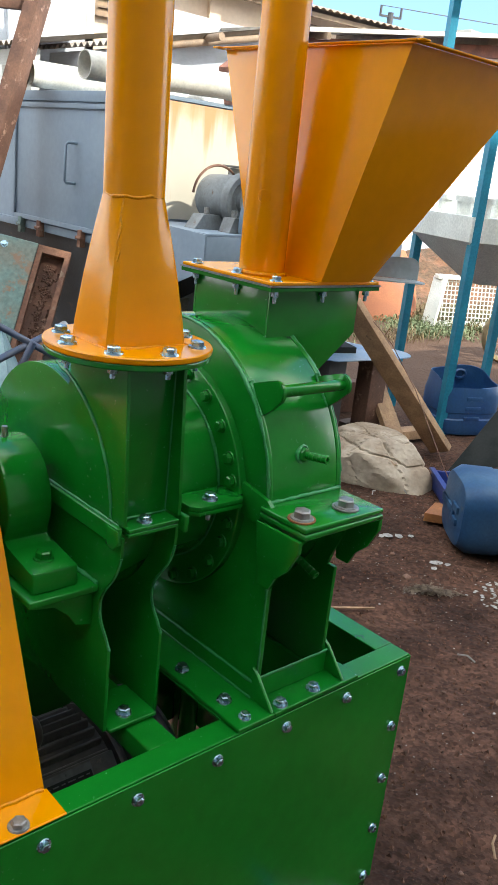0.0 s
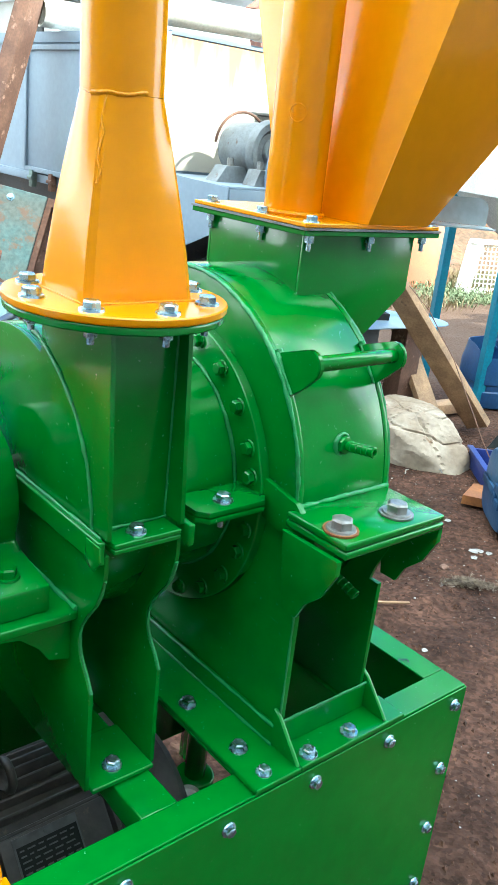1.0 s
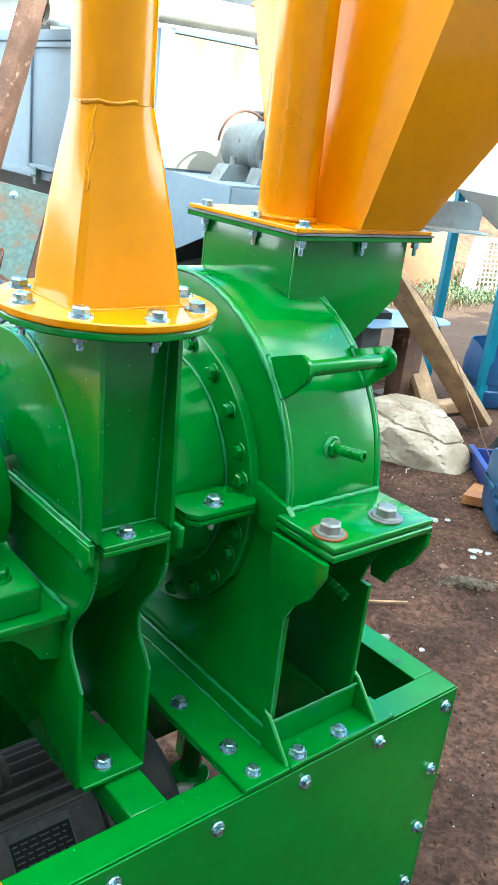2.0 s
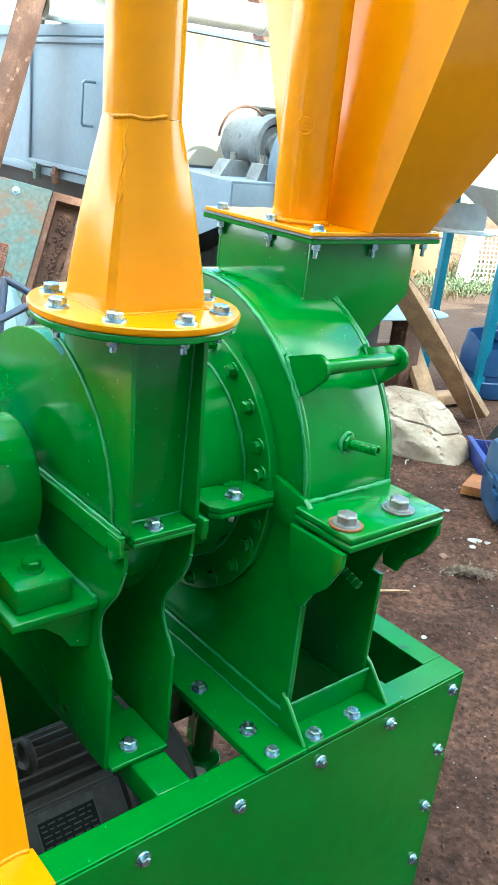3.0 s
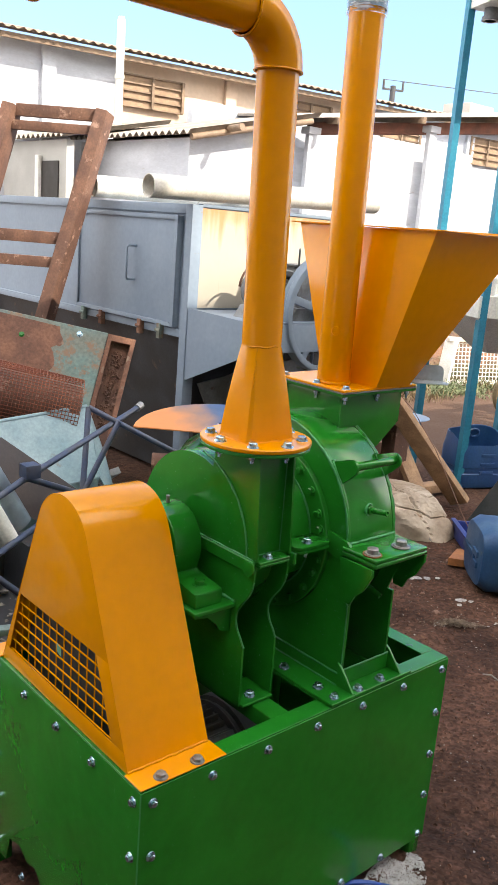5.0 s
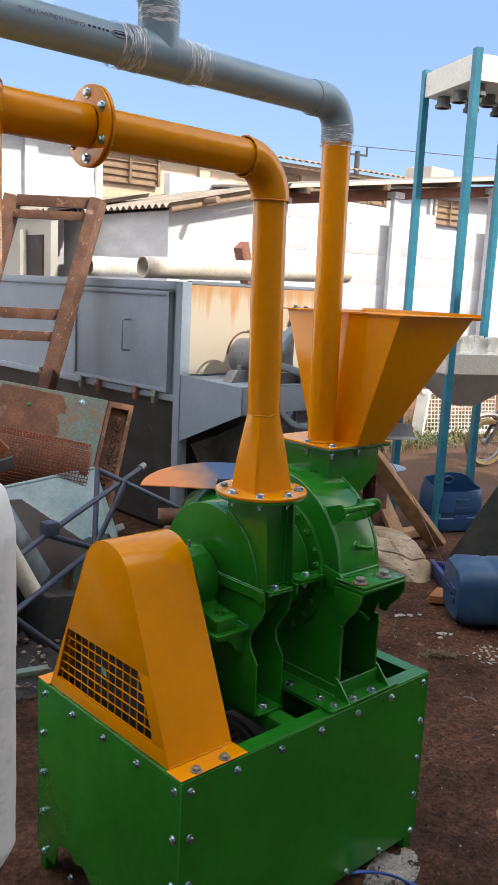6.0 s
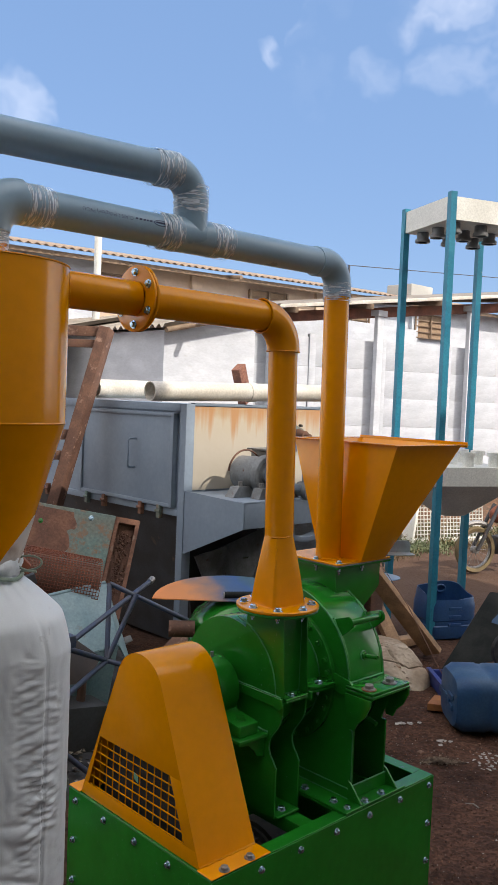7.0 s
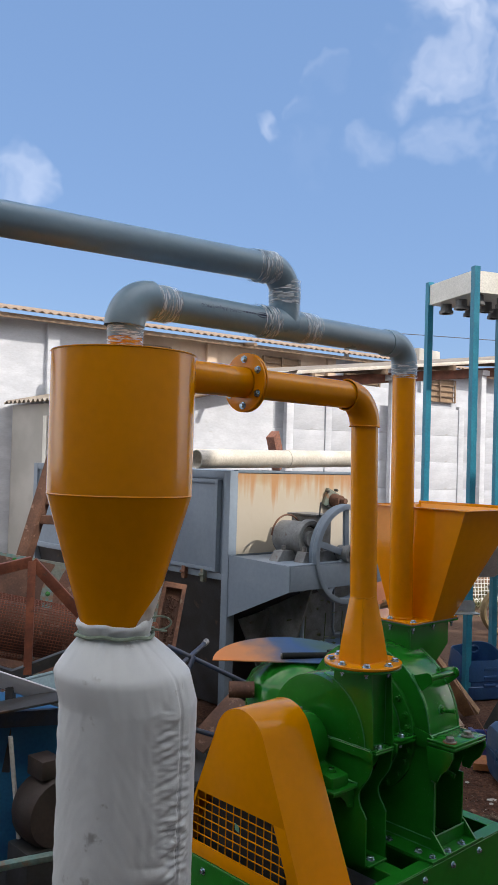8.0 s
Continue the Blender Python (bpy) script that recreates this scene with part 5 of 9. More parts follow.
        part("weld_bead", bm, YWELD, t)
    bm = bmesh.new()
    rod(bm, (tx - eb, ty, zt), (-0.185, 0.240, zt), r, 48, caps=False)
    part("level_pipe", bm, YELLOW, t)
    bm = bmesh.new()
    lathe(bm, [(0.052, 0.0), (0.100, 0.0), (0.102, 0.001), (0.102, 0.008), (0.052, 0.010)], (-0.184, 0.240, zt), 48, 'x')
    part("pipe_flange", bm, YELLOW, t)
    for k in range(6):
        a = radians(30 + 60 * k)
        piece("bolt", M12, t, facing((-0.174, 0.240 + 0.080 * math.cos(a), zt + 0.080 * math.sin(a)), (1, 0, 0), 20) @ Matrix.Scale(0.8, 4))
    return t


outlet_pipe()

CX, CY, CR = -0.650, 0.299, 0.2225


def cyclone():
    t = thing("cyclone", (CX, CY, 1.75), "orange-yellow sheet steel cyclone separator with a conical bottom", "cyclone separator")
    bm = bmesh.new()
    lathe(bm, [(0.001, 2.604), (CR - 0.006, 2.604), (CR, 2.600), (CR, 2.172)], (CX, CY, 0), 64)
    part("drum", bm, YELLOW, t)
    bm = bmesh.new()
    lathe(bm, [(CR, 2.172), (CR + 0.002, 2.169), (CR - 0.001, 2.165), (0.101, 1.752), (0.096, 1.706)], (CX, CY, 0), 64)
    part("cone", bm, YELLOW, t, smooth=20)
    bm = bmesh.new()
    lathe(bm, [(0.052, 2.604), (0.052, 2.69)], (CX, CY, 0), 48)
    part("outlet_stub", bm, YELLOW, t)
    bm = bmesh.new()
    rod(bm, (CX, 0.238, 2.552), (-0.200, 0.240, 2.552), 0.054, 48)
    part("inlet_pipe", bm, YELLOW, t)
    bm = bmesh.new()
    lathe(bm, [(0.053, 0.0), (0.100, -0.002), (0.102, -0.003), (0.102, -0.010), (0.053, -0.010)], (-0.186, 0.240, 2.552), 48, 'x')
    part("inlet_flange", bm, YELLOW, t)
    for k in range(6):
        a = radians(30 + 60 * k)
        piece("nut", M12, t, facing((-0.1965, 0.240 + 0.080 * math.cos(a), 2.552 + 0.080 * math.sin(a)), (-1, 0, 0), 20) @ Matrix.Scale(0.8, 4))
    bm = bmesh.new()
    sweep(bm, [(CX + (CR ** 2 - (0.238 + 0.055 * math.cos(a) - CY) ** 2) ** 0.5, 0.238 + 0.055 * math.cos(a), 2.552 + 0.055 * math.sin(a)) for a in [math.tau * k / 36 for k in range(37)]], 0.004, 8)
    part("weld_bead", bm, YWELD, t)
    bm = bmesh.new()
    sweep(bm, [(CX + (CR - 0.001) * math.cos(a), CY + (CR - 0.001) * math.sin(a), 2.602) for a in [math.tau * k / 72 for k in range(73)]], 0.003, 6)
    part("rim_bead", bm, YWELD, t)
    # flour dust blown over the foot of the cone, on the side away from the mill
    bm = bmesh.new()
    rows = []
    for k in range(13):
        z = 1.760 + 0.150 * k / 12
        rr = 0.0965 + (z - 1.752) * (CR - 0.102) / 0.413 + 0.0055
        half = 0.62 * (1 - (k / 12) ** 1.6) + 0.05
        rows.append([bm.verts.new((CX + rr * math.cos(a), CY + rr * math.sin(a), z)) for a in [5.30 + 0.25 * k / 12 + half * (q / 8 - 1) for q in range(17)]])
    for a, b in zip(rows, rows[1:]):
        for q in range(16):
            bm.faces.new((a[q], a[q + 1], b[q + 1], b[q]))
    part("dust_smear", bm, DUST, t, "pale flour dust")
    return t


cyclone()


def dust_bag():
    t = thing("dust_bag", (CX, CY, 0.6), "white woven cloth dust bag tied round the cyclone outlet", "dust bag")
    bm = bmesh.new()
    prof = [(0.111, 1.776), (0.115, 1.763), (0.108, 1.750), (0.112, 1.736), (0.128, 1.722), (0.147, 1.704), (0.167, 1.684), (0.187, 1.662), (0.203, 1.643), (0.2100, 1.631), (0.2118, 1.616), (0.2115, 1.585), (0.211, 1.556)]
    prof += [(0.211 - 0.003 * k / 170, 1.550 - 0.0052 * k) for k in range(168)]
    prof += [(0.202, 0.668), (0.192, 0.646), (0.165, 0.630), (0.115, 0.624), (0.05, 0.622)]
    n = 220
    SEAM = 4.97
    def near(a, b, w):
        return math.exp(-(((a - b + math.pi) % math.tau - math.pi) / w) ** 2)
    rings = []
    for r, z in prof:
        ring = []
        body = min(1.0, max(0.0, (1.74 - z) / 0.20))
        low = min(1.0, max(0.0, (1.25 - z) / 0.3))
        for k in range(n):
            a = math.tau * k / n
            c, s = math.cos(a), math.sin(a)
            e = 2.0 + 0.7 * body
            sq = (abs(c) ** e + abs(s) ** e) ** (-1 / e)
            rr = r * (0.962 + (sq - 1) * 0.45)
            p = Vector((c * 2.0, s * 2.0, z * 1.6))
            w = body * (0.004 * noise.noise(p) + 0.0022 * noise.noise(p * 4.3) + 0.0012 * noise.noise(Vector((a * 6, 3, z * 30 + 4 * math.sin(a * 3)))))
            # the sewn seam draws the cloth into short level wrinkles beside it, longer folds low down
            side = near(a, SEAM - 0.16, 0.20) + 0.7 * near(a, SEAM + 0.14, 0.13)
            patch = max(0.0, 0.6 + 1.3 * noise.noise(Vector((a * 1.5, 5, z * 4.3))))
            ridge = noise.noise(Vector((a * 2.4, 0, z * 58 + 3.0 * abs(a - SEAM)))) + 0.6 * noise.noise(Vector((a * 3.6, 4, z * 120 - 5 * abs(a - SEAM))))
            w += body * side * patch * 0.017 * ridge
            w -= body * 0.0055 * near(a, SEAM, 0.022)
            long_ = noise.noise(Vector((a * 0.8, 9, z * 17 + 0.7 * a)))
            w += body * low * near(a, SEAM - 0.38, 0.34) * 0.024 * (abs(long_) - 0.2)
            w += body * near(a, 2.2, 0.5) * 0.005 * noise.noise(Vector((a * 2.5, 2, z * 24)))
            if z > 1.64:
                w += 0.0022 * math.sin(a * 21 + 5 * noise.noise(p)) * min(1.0, (z - 1.64) / 0.08)
            rr += w
            ring.append(bm.verts.new((CX + 0.036 * body + rr * c, CY - 0.029 * body + rr * s, z)))
        rings.append(ring)
    for a, b in zip(rings, rings[1:]):
        for k in range(n):
            bm.faces.new((a[k], a[(k + 1) % n], b[(k + 1) % n], b[k]))
    bm.faces.new(rings[-1])
    part("sack", bm, BAGCLOTH, t, smooth=180)
    # line of stitching down the seam
    for k in range(46):
        z = 1.545 - 0.0195 * k
        c, s = math.cos(SEAM), math.sin(SEAM)
        e = 2.7
        rr = 0.209 * (0.962 + ((abs(c) ** e + abs(s) ** e) ** (-1 / e) - 1) * 0.45) - 0.003
        o = Vector((CX + 0.036 + rr * c, CY - 0.029 + rr * s, z))
        bm = bmesh.new()
        beam(bm, o, o + Vector((0, 0, -0.011)), 0.0016, 0.0016)
        part("stitch", bm, BAGCLOTH, t)
    bm = bmesh.new()
    sweep(bm, [(CX + (0.117 + 0.004 * math.sin(5 * a)) * math.cos(a), CY + (0.117 + 0.004 * math.sin(3 * a)) * math.sin(a), 1.743 + 0.004 * math.sin(2 * a) + 0.003 * math.sin(7 * a)) for a in [math.tau * k / 60 for k in range(61)]], 0.006, 8)
    part("tie_cord", bm, CORD, t, "pale green tie cord")
    bm = bmesh.new()
    o = Vector((CX + 0.085, CY - 0.075, 1.754))
    sweep(bm, [o + Vector((0.035 * math.sin(a) + 0.03 * a / 6.3, -0.03 * math.sin(a) - 0.035 * a / 6.3, 0.020 - 0.022 * math.cos(a))) for a in [math.tau * k / 26 for k in range(27)]], 0.0032, 8)
    part("cord_loop", bm, CORD, t)
    # gathered cloth lip above the tie, pulled up at one side
    bm = bmesh.new()
    rnd = random.Random(4)
    n, rings = 96, []
    for q in range(6):
        ring = []
        for k in range(n):
            a = math.tau * k / n
            lift = 0.075 * near(a, 5.45, 0.30)
            rr = (0.109, 0.114, 0.118, 0.120, 0.117, 0.111)[q] + 0.008 * noise.noise(Vector((math.cos(a) * 5, math.sin(a) * 5, q * 0.7)))
            zz = 1.748 + (0.0, 0.007, 0.016, 0.024, 0.031, 0.033)[q] * (1 + 0.4 * noise.noise(Vector((math.cos(a) * 2, math.sin(a) * 2, 7)))) + lift * q / 5
            rr -= lift * 0.20 * q / 5
            ring.append(bm.verts.new((CX + rr * math.cos(a), CY + rr * math.sin(a), zz)))
        rings.append(ring)
    for a, b in zip(rings, rings[1:]):
        for k in range(n):
            bm.faces.new((a[k], a[(k + 1) % n], b[(k + 1) % n], b[k]))
    part("gathered_lip", bm, BAGCLOTH, t, smooth=180)
    return t


dust_bag()


def pvc_run():
    t = thing("exhaust_pipe", (0.14, 0.388, 2.7), "grey plastic exhaust pipes with taped elbows and a tee", "pipe")
    px, py, r = 0.925, 0.396, 0.0525
    zl, zr, eb = 2.780, 2.820, 0.090
    def tape(name_, a, b, rr):
        bm = bmesh.new()
        a, b = Vector(a), Vector(b)
        rnd = random.Random(int(a.x * 1000))
        k = 22
        sweep(bm, [a.lerp(b, i / k) for i in range(k + 1)], rr, 40, caps=False, radii=[rr - 0.0006 + rnd.uniform(0.0, 0.0020) for _ in range(k + 1)])
        part("wrap_film", bm, FILM_LEVEL if abs(b.x - a.x) > 0.01 else FILM_UPRIGHT, t, "wrinkled clear wrapping film")
    bm = bmesh.new()
    rod(bm, (px, py, 2.690), (px, py, zr - eb), 0.0560, 40, caps=False)
    elbow(bm, (px - eb, py, zr - eb), (1, 0, 0), (0, 0, 1), eb, 0.0570, 40, 14)
    rod(bm, (px - eb - 0.055, py, zr - 0.002), (px - eb, py, zr), 0.0590, 40)
    part("elbow", bm, PVC, t)
    bm = bmesh.new()
    rod(bm, (CX + eb, CY, zl), (px - eb, py, zr), r, 48, caps=False)
    pipe = part("level_pipe", bm, PVC, t)
    bm = bmesh.new()
    rod(bm, (CX, CY, 2.655), (CX, CY, zl - eb), 0.0550, 40, caps=False)
    elbow(bm, (CX + eb, CY, zl - eb), (-1, 0, 0), (0, 0, 1), eb + 0.004, 0.0630, 40, 14)
    rod(bm, (CX + eb, CY, zl), (CX + eb + 0.06, CY + 0.003, zl + 0.002), 0.0590, 40)
    part("elbow", bm, PVC, t)
    # tee and riser to the upper pipe
    tx, ty = 0.095, 0.343
    zt = zl + (zr - zl) * (tx - CX) / (px - CX)
    zu = 3.001
    bm = bmesh.new()
    rod(bm, (tx - 0.125, ty - 0.007, zt - 0.004), (tx + 0.125, ty + 0.007, zt + 0.004), 0.0590, 48)
    rod(bm, (tx, ty, zt), (tx, ty, zt + 0.125), 0.0580, 48)
    part("tee", bm, PVC, t)
    bm = bmesh.new()
    rod(bm, (tx, ty, zt + 0.10), (tx, ty, zu - eb + 0.005), 0.0550, 40, caps=False)
    elbow(bm, (tx - eb, ty, zu - eb), (1, 0, 0), (0, 0, 1), eb, 0.0570, 40, 14)
    rod(bm, (tx - eb - 0.055, ty, zu - 0.004), (tx - eb, ty, zu), 0.0590, 40)
    part("elbow", bm, PVC, t)
    bm = bmesh.new()
    rod(bm, (tx - eb, ty, zu), (-3.4, 0.355, zu - 0.165), r, 48, caps=False)
    part("upper_pipe", bm, PVC, t)
    bm = bmesh.new()
    lathe(bm, [(0.001, 0.0), (0.056, 0.0), (0.056, 0.05)], (-3.4, 0.355, zu - 0.165), 40, 'x')
    part("end_cap", bm, PVC, t)
    tape("a", (tx - 0.165, ty - 0.010, zt - 0.005), (tx - 0.07, ty - 0.004, zt - 0.002), 0.0600)
    tape("b", (tx + 0.07, ty + 0.004, zt + 0.002), (tx + 0.17, ty + 0.010, zt + 0.005), 0.0600)
    tape("c", (tx, ty, zt + 0.075), (tx, ty, zt + 0.165), 0.0600)
    tape("d", (tx - eb - 0.085, ty, zu - 0.006), (tx - eb + 0.02, ty, zu), 0.0600)
    tape("e", (px, py, 2.672), (px, py, 2.748), 0.0575)
    tape("f", (CX, CY, 2.606), (CX, CY, 2.722), 0.0565)
    tape("g", (CX + eb - 0.01, CY, zl), (CX + eb + 0.095, CY + 0.006, zl + 0.003), 0.0600)
    # printed line along the level pipe: unreadable, as bars; and a maker's oval
    d = Vector((-0.62, -0.75, 0.20)).normalized()
    ax = (Vector((px - eb, py, zr)) - Vector((CX + eb, CY, zl))).normalized()
    d = (d - ax * d.dot(ax)).normalized()
    up = ax.cross(d)
    if up.z < 0:
        up = -up
    def on(x, v):
        s = (x - CX - eb) / (px - CX - 2 * eb)
        c = Vector((CX + eb, CY, zl)).lerp(Vector((px - eb, py, zr)), s)
        ang = v / r
        return c + (d * math.cos(ang) + up * math.sin(ang)) * (r + 0.0006)
    def lettering(text, x, size):
        """Words along the pipe, bent round it, heads down."""
        cu = bpy.data.curves.new("print_text", 'FONT')
        cu.body, cu.size, cu.extrude = text, size, 0.0
        tmp = bpy.data.objects.new("print_text", cu)
        me = bpy.data.meshes.new_from_object(tmp)
        bpy.data.objects.remove(tmp)
        for v in me.vertices:
            v.co = on(x - v.co.x, -v.co.y)
        me.materials.append(PRINT)
        ob = new("print_text", me)
        ob.parent = pipe
        tagged(ob)
    lettering("CLASS-2 (4.0kg/cm\u00b2) PVC-U", -0.19, 0.0165)
    rnd = random.Random(11)
    x = -0.18
    while x < -0.115:
        w = rnd.uniform(0.005, 0.011)
        bm = bmesh.new()
        beam(bm, on(x, -0.004), on(x + w, -0.004), 0.0006, 0.007, roll=0.3)
        part("print_bar", bm, PRINT, pipe)
        x += w + rnd.uniform(0.004, 0.008)
    bm = bmesh.new()
    sweep(bm, [on(-0.075 + 0.030 * math.cos(a), -0.004 + 0.0085 * math.sin(a)) for a in [math.tau * k / 30 for k in range(31)]], 0.0011, 6)
    beam(bm, on(-0.097, -0.004), on(-0.053, -0.004), 0.0006, 0.006, roll=0.3)
    part("maker_oval", bm, PRINT, pipe)
    return t


pvc_run()

# ---------------------------------------------------------------- grey mixer tank on legs
def mixer_tank():
    t = thing("mixer_tank", (3.4, 4.6, 0), "blue-grey steel mixer tank on legs with a hatch and rust-stained end", "mixer tank")
    x0, x1, y0, y1 = 2.60, 4.28, 3.40, 6.72
    bm = bmesh.new()
    box(bm, x0 + 0.05, x1, y0 + 0.004, y1, 1.30, 2.185, bevel=0.01)
    part("body", bm, TANKGREY, t)
    bm = bmesh.new()
    box(bm, x0 + 0.085, x1 - 0.002, y0 - 0.004, y0 + 0.003, 1.49, 2.18, bevel=0.002)
    part("end_plate", bm, STREAKED, t, "cream end plate streaked with rust")
    # side with the hatch
    bm = bmesh.new()
    box(bm, x0 + 0.02, x0 + 0.05, y0, y1, 1.29, 2.17)
    part("side_sheet", bm, TANKGREY, t)
    for nm, b in (("corner_post", (x0 - 0.005, x0 + 0.085, y0 - 0.010, y0 + 0.07, 0.0, 2.20)), ("corner_post", (x0 - 0.005, x0 + 0.08, y1 - 0.08, y1, 0.0, 2.20)),
                  ("corner_post", (x1 - 0.08, x1 + 0.005, y1 - 0.08, y1 + 0.005, 0.0, 1.3)), ("corner_post", (x1 - 0.08, x1 + 0.005, y0 + 0.01, y0 + 0.09, 0.0, 1.3)),
                  ("top_rail", (x0 - 0.004, x0 + 0.07, y0 + 0.071, y1 - 0.081, 2.135, 2.20)), ("bottom_rail", (x0 - 0.004, x0 + 0.07, y0 + 0.071, y1 - 0.081, 1.27, 1.325)),
                  ("top_rail", (x0 + 0.086, x1, y0 - 0.006, y0 + 0.05, 2.186, 2.21))):
        bm = bmesh.new()
        box(bm, *b, bevel=0.004)
        part(nm, bm, TANKGREY, t)
    bm = bmesh.new()
    box(bm, x0 - 0.018, x0 + 0.019, 3.52, 4.92, 1.335, 2.12, bevel=0.006)
    hatch = part("hatch", bm, TANKGREY, t)
    for b in ((x0 - 0.034, x0 - 0.0185, 3.52, 3.555, 1.335, 2.12), (x0 - 0.034, x0 - 0.0185, 4.885, 4.92, 1.335, 2.12),
              (x0 - 0.034, x0 - 0.0185, 3.556, 4.884, 2.09, 2.12), (x0 - 0.034, x0 - 0.0185, 3.556, 4.884, 1.335, 1.365)):
        bm = bmesh.new()
        box(bm, *b, bevel=0.003)
        part("hatch_edge", bm, TANKGREY, hatch)
    bm = bmesh.new()
    sweep(bm, [(x0 - 0.02, 4.05, 1.88), (x0 - 0.085, 4.05, 1.88), (x0 - 0.10, 4.055, 1.865), (x0 - 0.10, 4.055, 1.645), (x0 - 0.085, 4.06, 1.63), (x0 - 0.02, 4.06, 1.63)], 0.010, 10)
    part("handle", bm, TANKGREY, hatch)
    for y, mm in ((4.78, GREENRUST), (4.50, BARERUST), (3.94, BARERUST), (3.68, GREENRUST), (5.5, BARERUST)):
        bm = bmesh.new()
        box(bm, x0 - 0.045, x0 - 0.006, y - 0.022, y + 0.022, 1.235, 1.345, bevel=0.004)
        rod(bm, (x0 - 0.045, y - 0.03, 1.295), (x0 - 0.045, y + 0.03, 1.295), 0.012, 10)
        part("hinge", bm, mm, t, "rusted hinge" if mm is BARERUST else "")
    # tapering bottom, carried down in dark steel to stand for the shade below
    bm = bmesh.new()
    v = [bm.verts.new(p) for p in ((x0 + 0.03, y0 + 0.08, 1.28), (x1, y0 + 0.08, 1.28), (x1, y1, 1.28), (x0 + 0.03, y1, 1.28),
                                   (x0 + 0.45, y0 + 0.30, 0.02), (x1 - 0.3, y0 + 0.30, 0.02), (x1 - 0.3, y1 - 0.3, 0.02), (x0 + 0.45, y1 - 0.3, 0.02))]
    for f in ((0, 1, 5, 4), (1, 2, 6, 5), (2, 3, 7, 6), (3, 0, 4, 7), (4, 5, 6, 7)):
        bm.faces.new([v[i] for i in f])
    part("tapered_shade_bottom", bm, DARKSTEEL, t)
    # drive shelf in front of the end plate
    bm = bmesh.new()
    prism(bm, [(2.68, 1.47), (y0 - 0.012, 1.49), (y0 - 0.012, 0.97), (2.68, 1.27)], "x", x0 + 0.004, x0 + 0.012)
    part("shelf_bracket", bm, TANKGREY, t)
    bm = bmesh.new()
    box(bm, x0 + 0.013, 4.32, 2.68, y0 - 0.013, 1.462, 1.476, bevel=0.003)
    part("shelf_top", bm, TANKGREY, t)
    bm = bmesh.new()
    box(bm, x0 + 0.013, 4.32, 2.675, 2.70, 1.27, 1.461, bevel=0.004)
    part("shelf_front", bm, TANKGREY, t)
    bm = bmesh.new()
    prism(bm, [(2.80, 1.26), (3.4, 0.98), (3.4, 0.60), (3.1, 0.42)], "x", 3.0, 3.02)
    part("skirt_panel", bm, CASTGREY, t)
    bm = bmesh.new()
    v = [bm.verts.new(p) for p in ((x0 + 0.09, 3.33, 0.95), (4.2, 3.10, 1.26), (4.2, 3.28, 0.35), (3.05, 3.35, 0.30))]
    bm.faces.new(v)
    r = bmesh.ops.extrude_face_region(bm, geom=bm.faces[:])
    bmesh.ops.translate(bm, vec=(0, 0.02, 0), verts=[e for e in r["geom"] if isinstance(e, bmesh.types.BMVert)])
    part("under_panel", bm, CASTGREY, t)
    for x in (3.05, 3.45):
        bm = bmesh.new()
        sweep(bm, [(x, 2.95, 1.27), (x, 2.95, 0.85), (x + 0.02, 2.95, 0.8), (x + 0.14, 2.95, 0.79), (x + 0.15, 2.95, 0.74)] if x > 3.2 else [(x, 2.95, 1.27), (x, 2.95, 0.60)], 0.022 if x < 3.2 else 0.012, 10)
        part("drain_pipe", bm, TANKGREY, t)
    return t


mixer_tank()


def gear_motor():
    t = thing("gear_motor", (3.05, 3.0, 1.476), "grey cast gear motor on the tank shelf", "gear motor")
    c = (3.04, 0, 1.650)
    bm = bmesh.new()
    lathe(bm, [(0.03, 2.86), (0.06, 2.855), (0.07, 2.88), (0.10, 2.885), (0.11, 2.92), (0.135, 2.95), (0.145, 3.02), (0.140, 3.18), (0.10, 3.22), (0.02, 3.22)], c, 40, 'y', True, True)
    part("drum", bm, CASTGREY, t)
    bm = bmesh.new()
    lathe(bm, [(0.115, 2.90), (0.12, 2.86), (0.155, 2.855), (0.165, 2.87), (0.165, 2.91), (0.14, 2.93), (0.115, 2.90)], c, 40, 'y')
    part("rim", bm, CASTGREY, t)
    bm = bmesh.new()
    lathe(bm, [(0.071, 2.90), (0.114, 2.895)], c, 40, 'y')
    part("seal", bm, BLACK, t)
    bm = bmesh.new()
    sweep(bm, arc_pts((3.02, 3.12, 1.655), (1, 0, 0), (0, 0, 1), 0.185, 20, 175, 20), 0.008, 8)
    part("guard_hoop", bm, RUST, t)
    bm = bmesh.new()
    box(bm, 3.17, 3.36, 2.92, 3.22, 1.478, 1.835, bevel=0.012)
    part("gearbox", bm, CASTGREY, t)
    bm = bmesh.new()
    box(bm, 3.14, 3.40, 2.90, 3.24, 1.836, 1.850, bevel=0.004)
    part("cover", bm, CASTGREY, t)
    for x, y, w in ((2.84, 2.98, 0.12), (3.12, 2.80, 0.13), (2.90, 2.80, 0.07)):
        bm = bmesh.new()
        prism(bm, [(x - w, 1.477), (x + w, 1.477), (x + w * 0.5, 1.56), (x - w * 0.5, 1.56)], "y", y - 0.05, y + 0.05)
        part("bearing_foot", bm, CASTGREY, t)
        bm = bmesh.new()
        rod(bm, (x, y, 1.56), (x, y, 1.60), 0.018, 8)
        part("stud", bm, DULLBOLT, t)
    bm = bmesh.new()
    sweep(bm, [(3.18, 2.90, 1.84), (3.12, 2.84, 1.90), (3.08, 2.80, 1.96)], 0.007, 8)
    part("wire_end", bm, CASTGREY, t)
    return t


gear_motor()


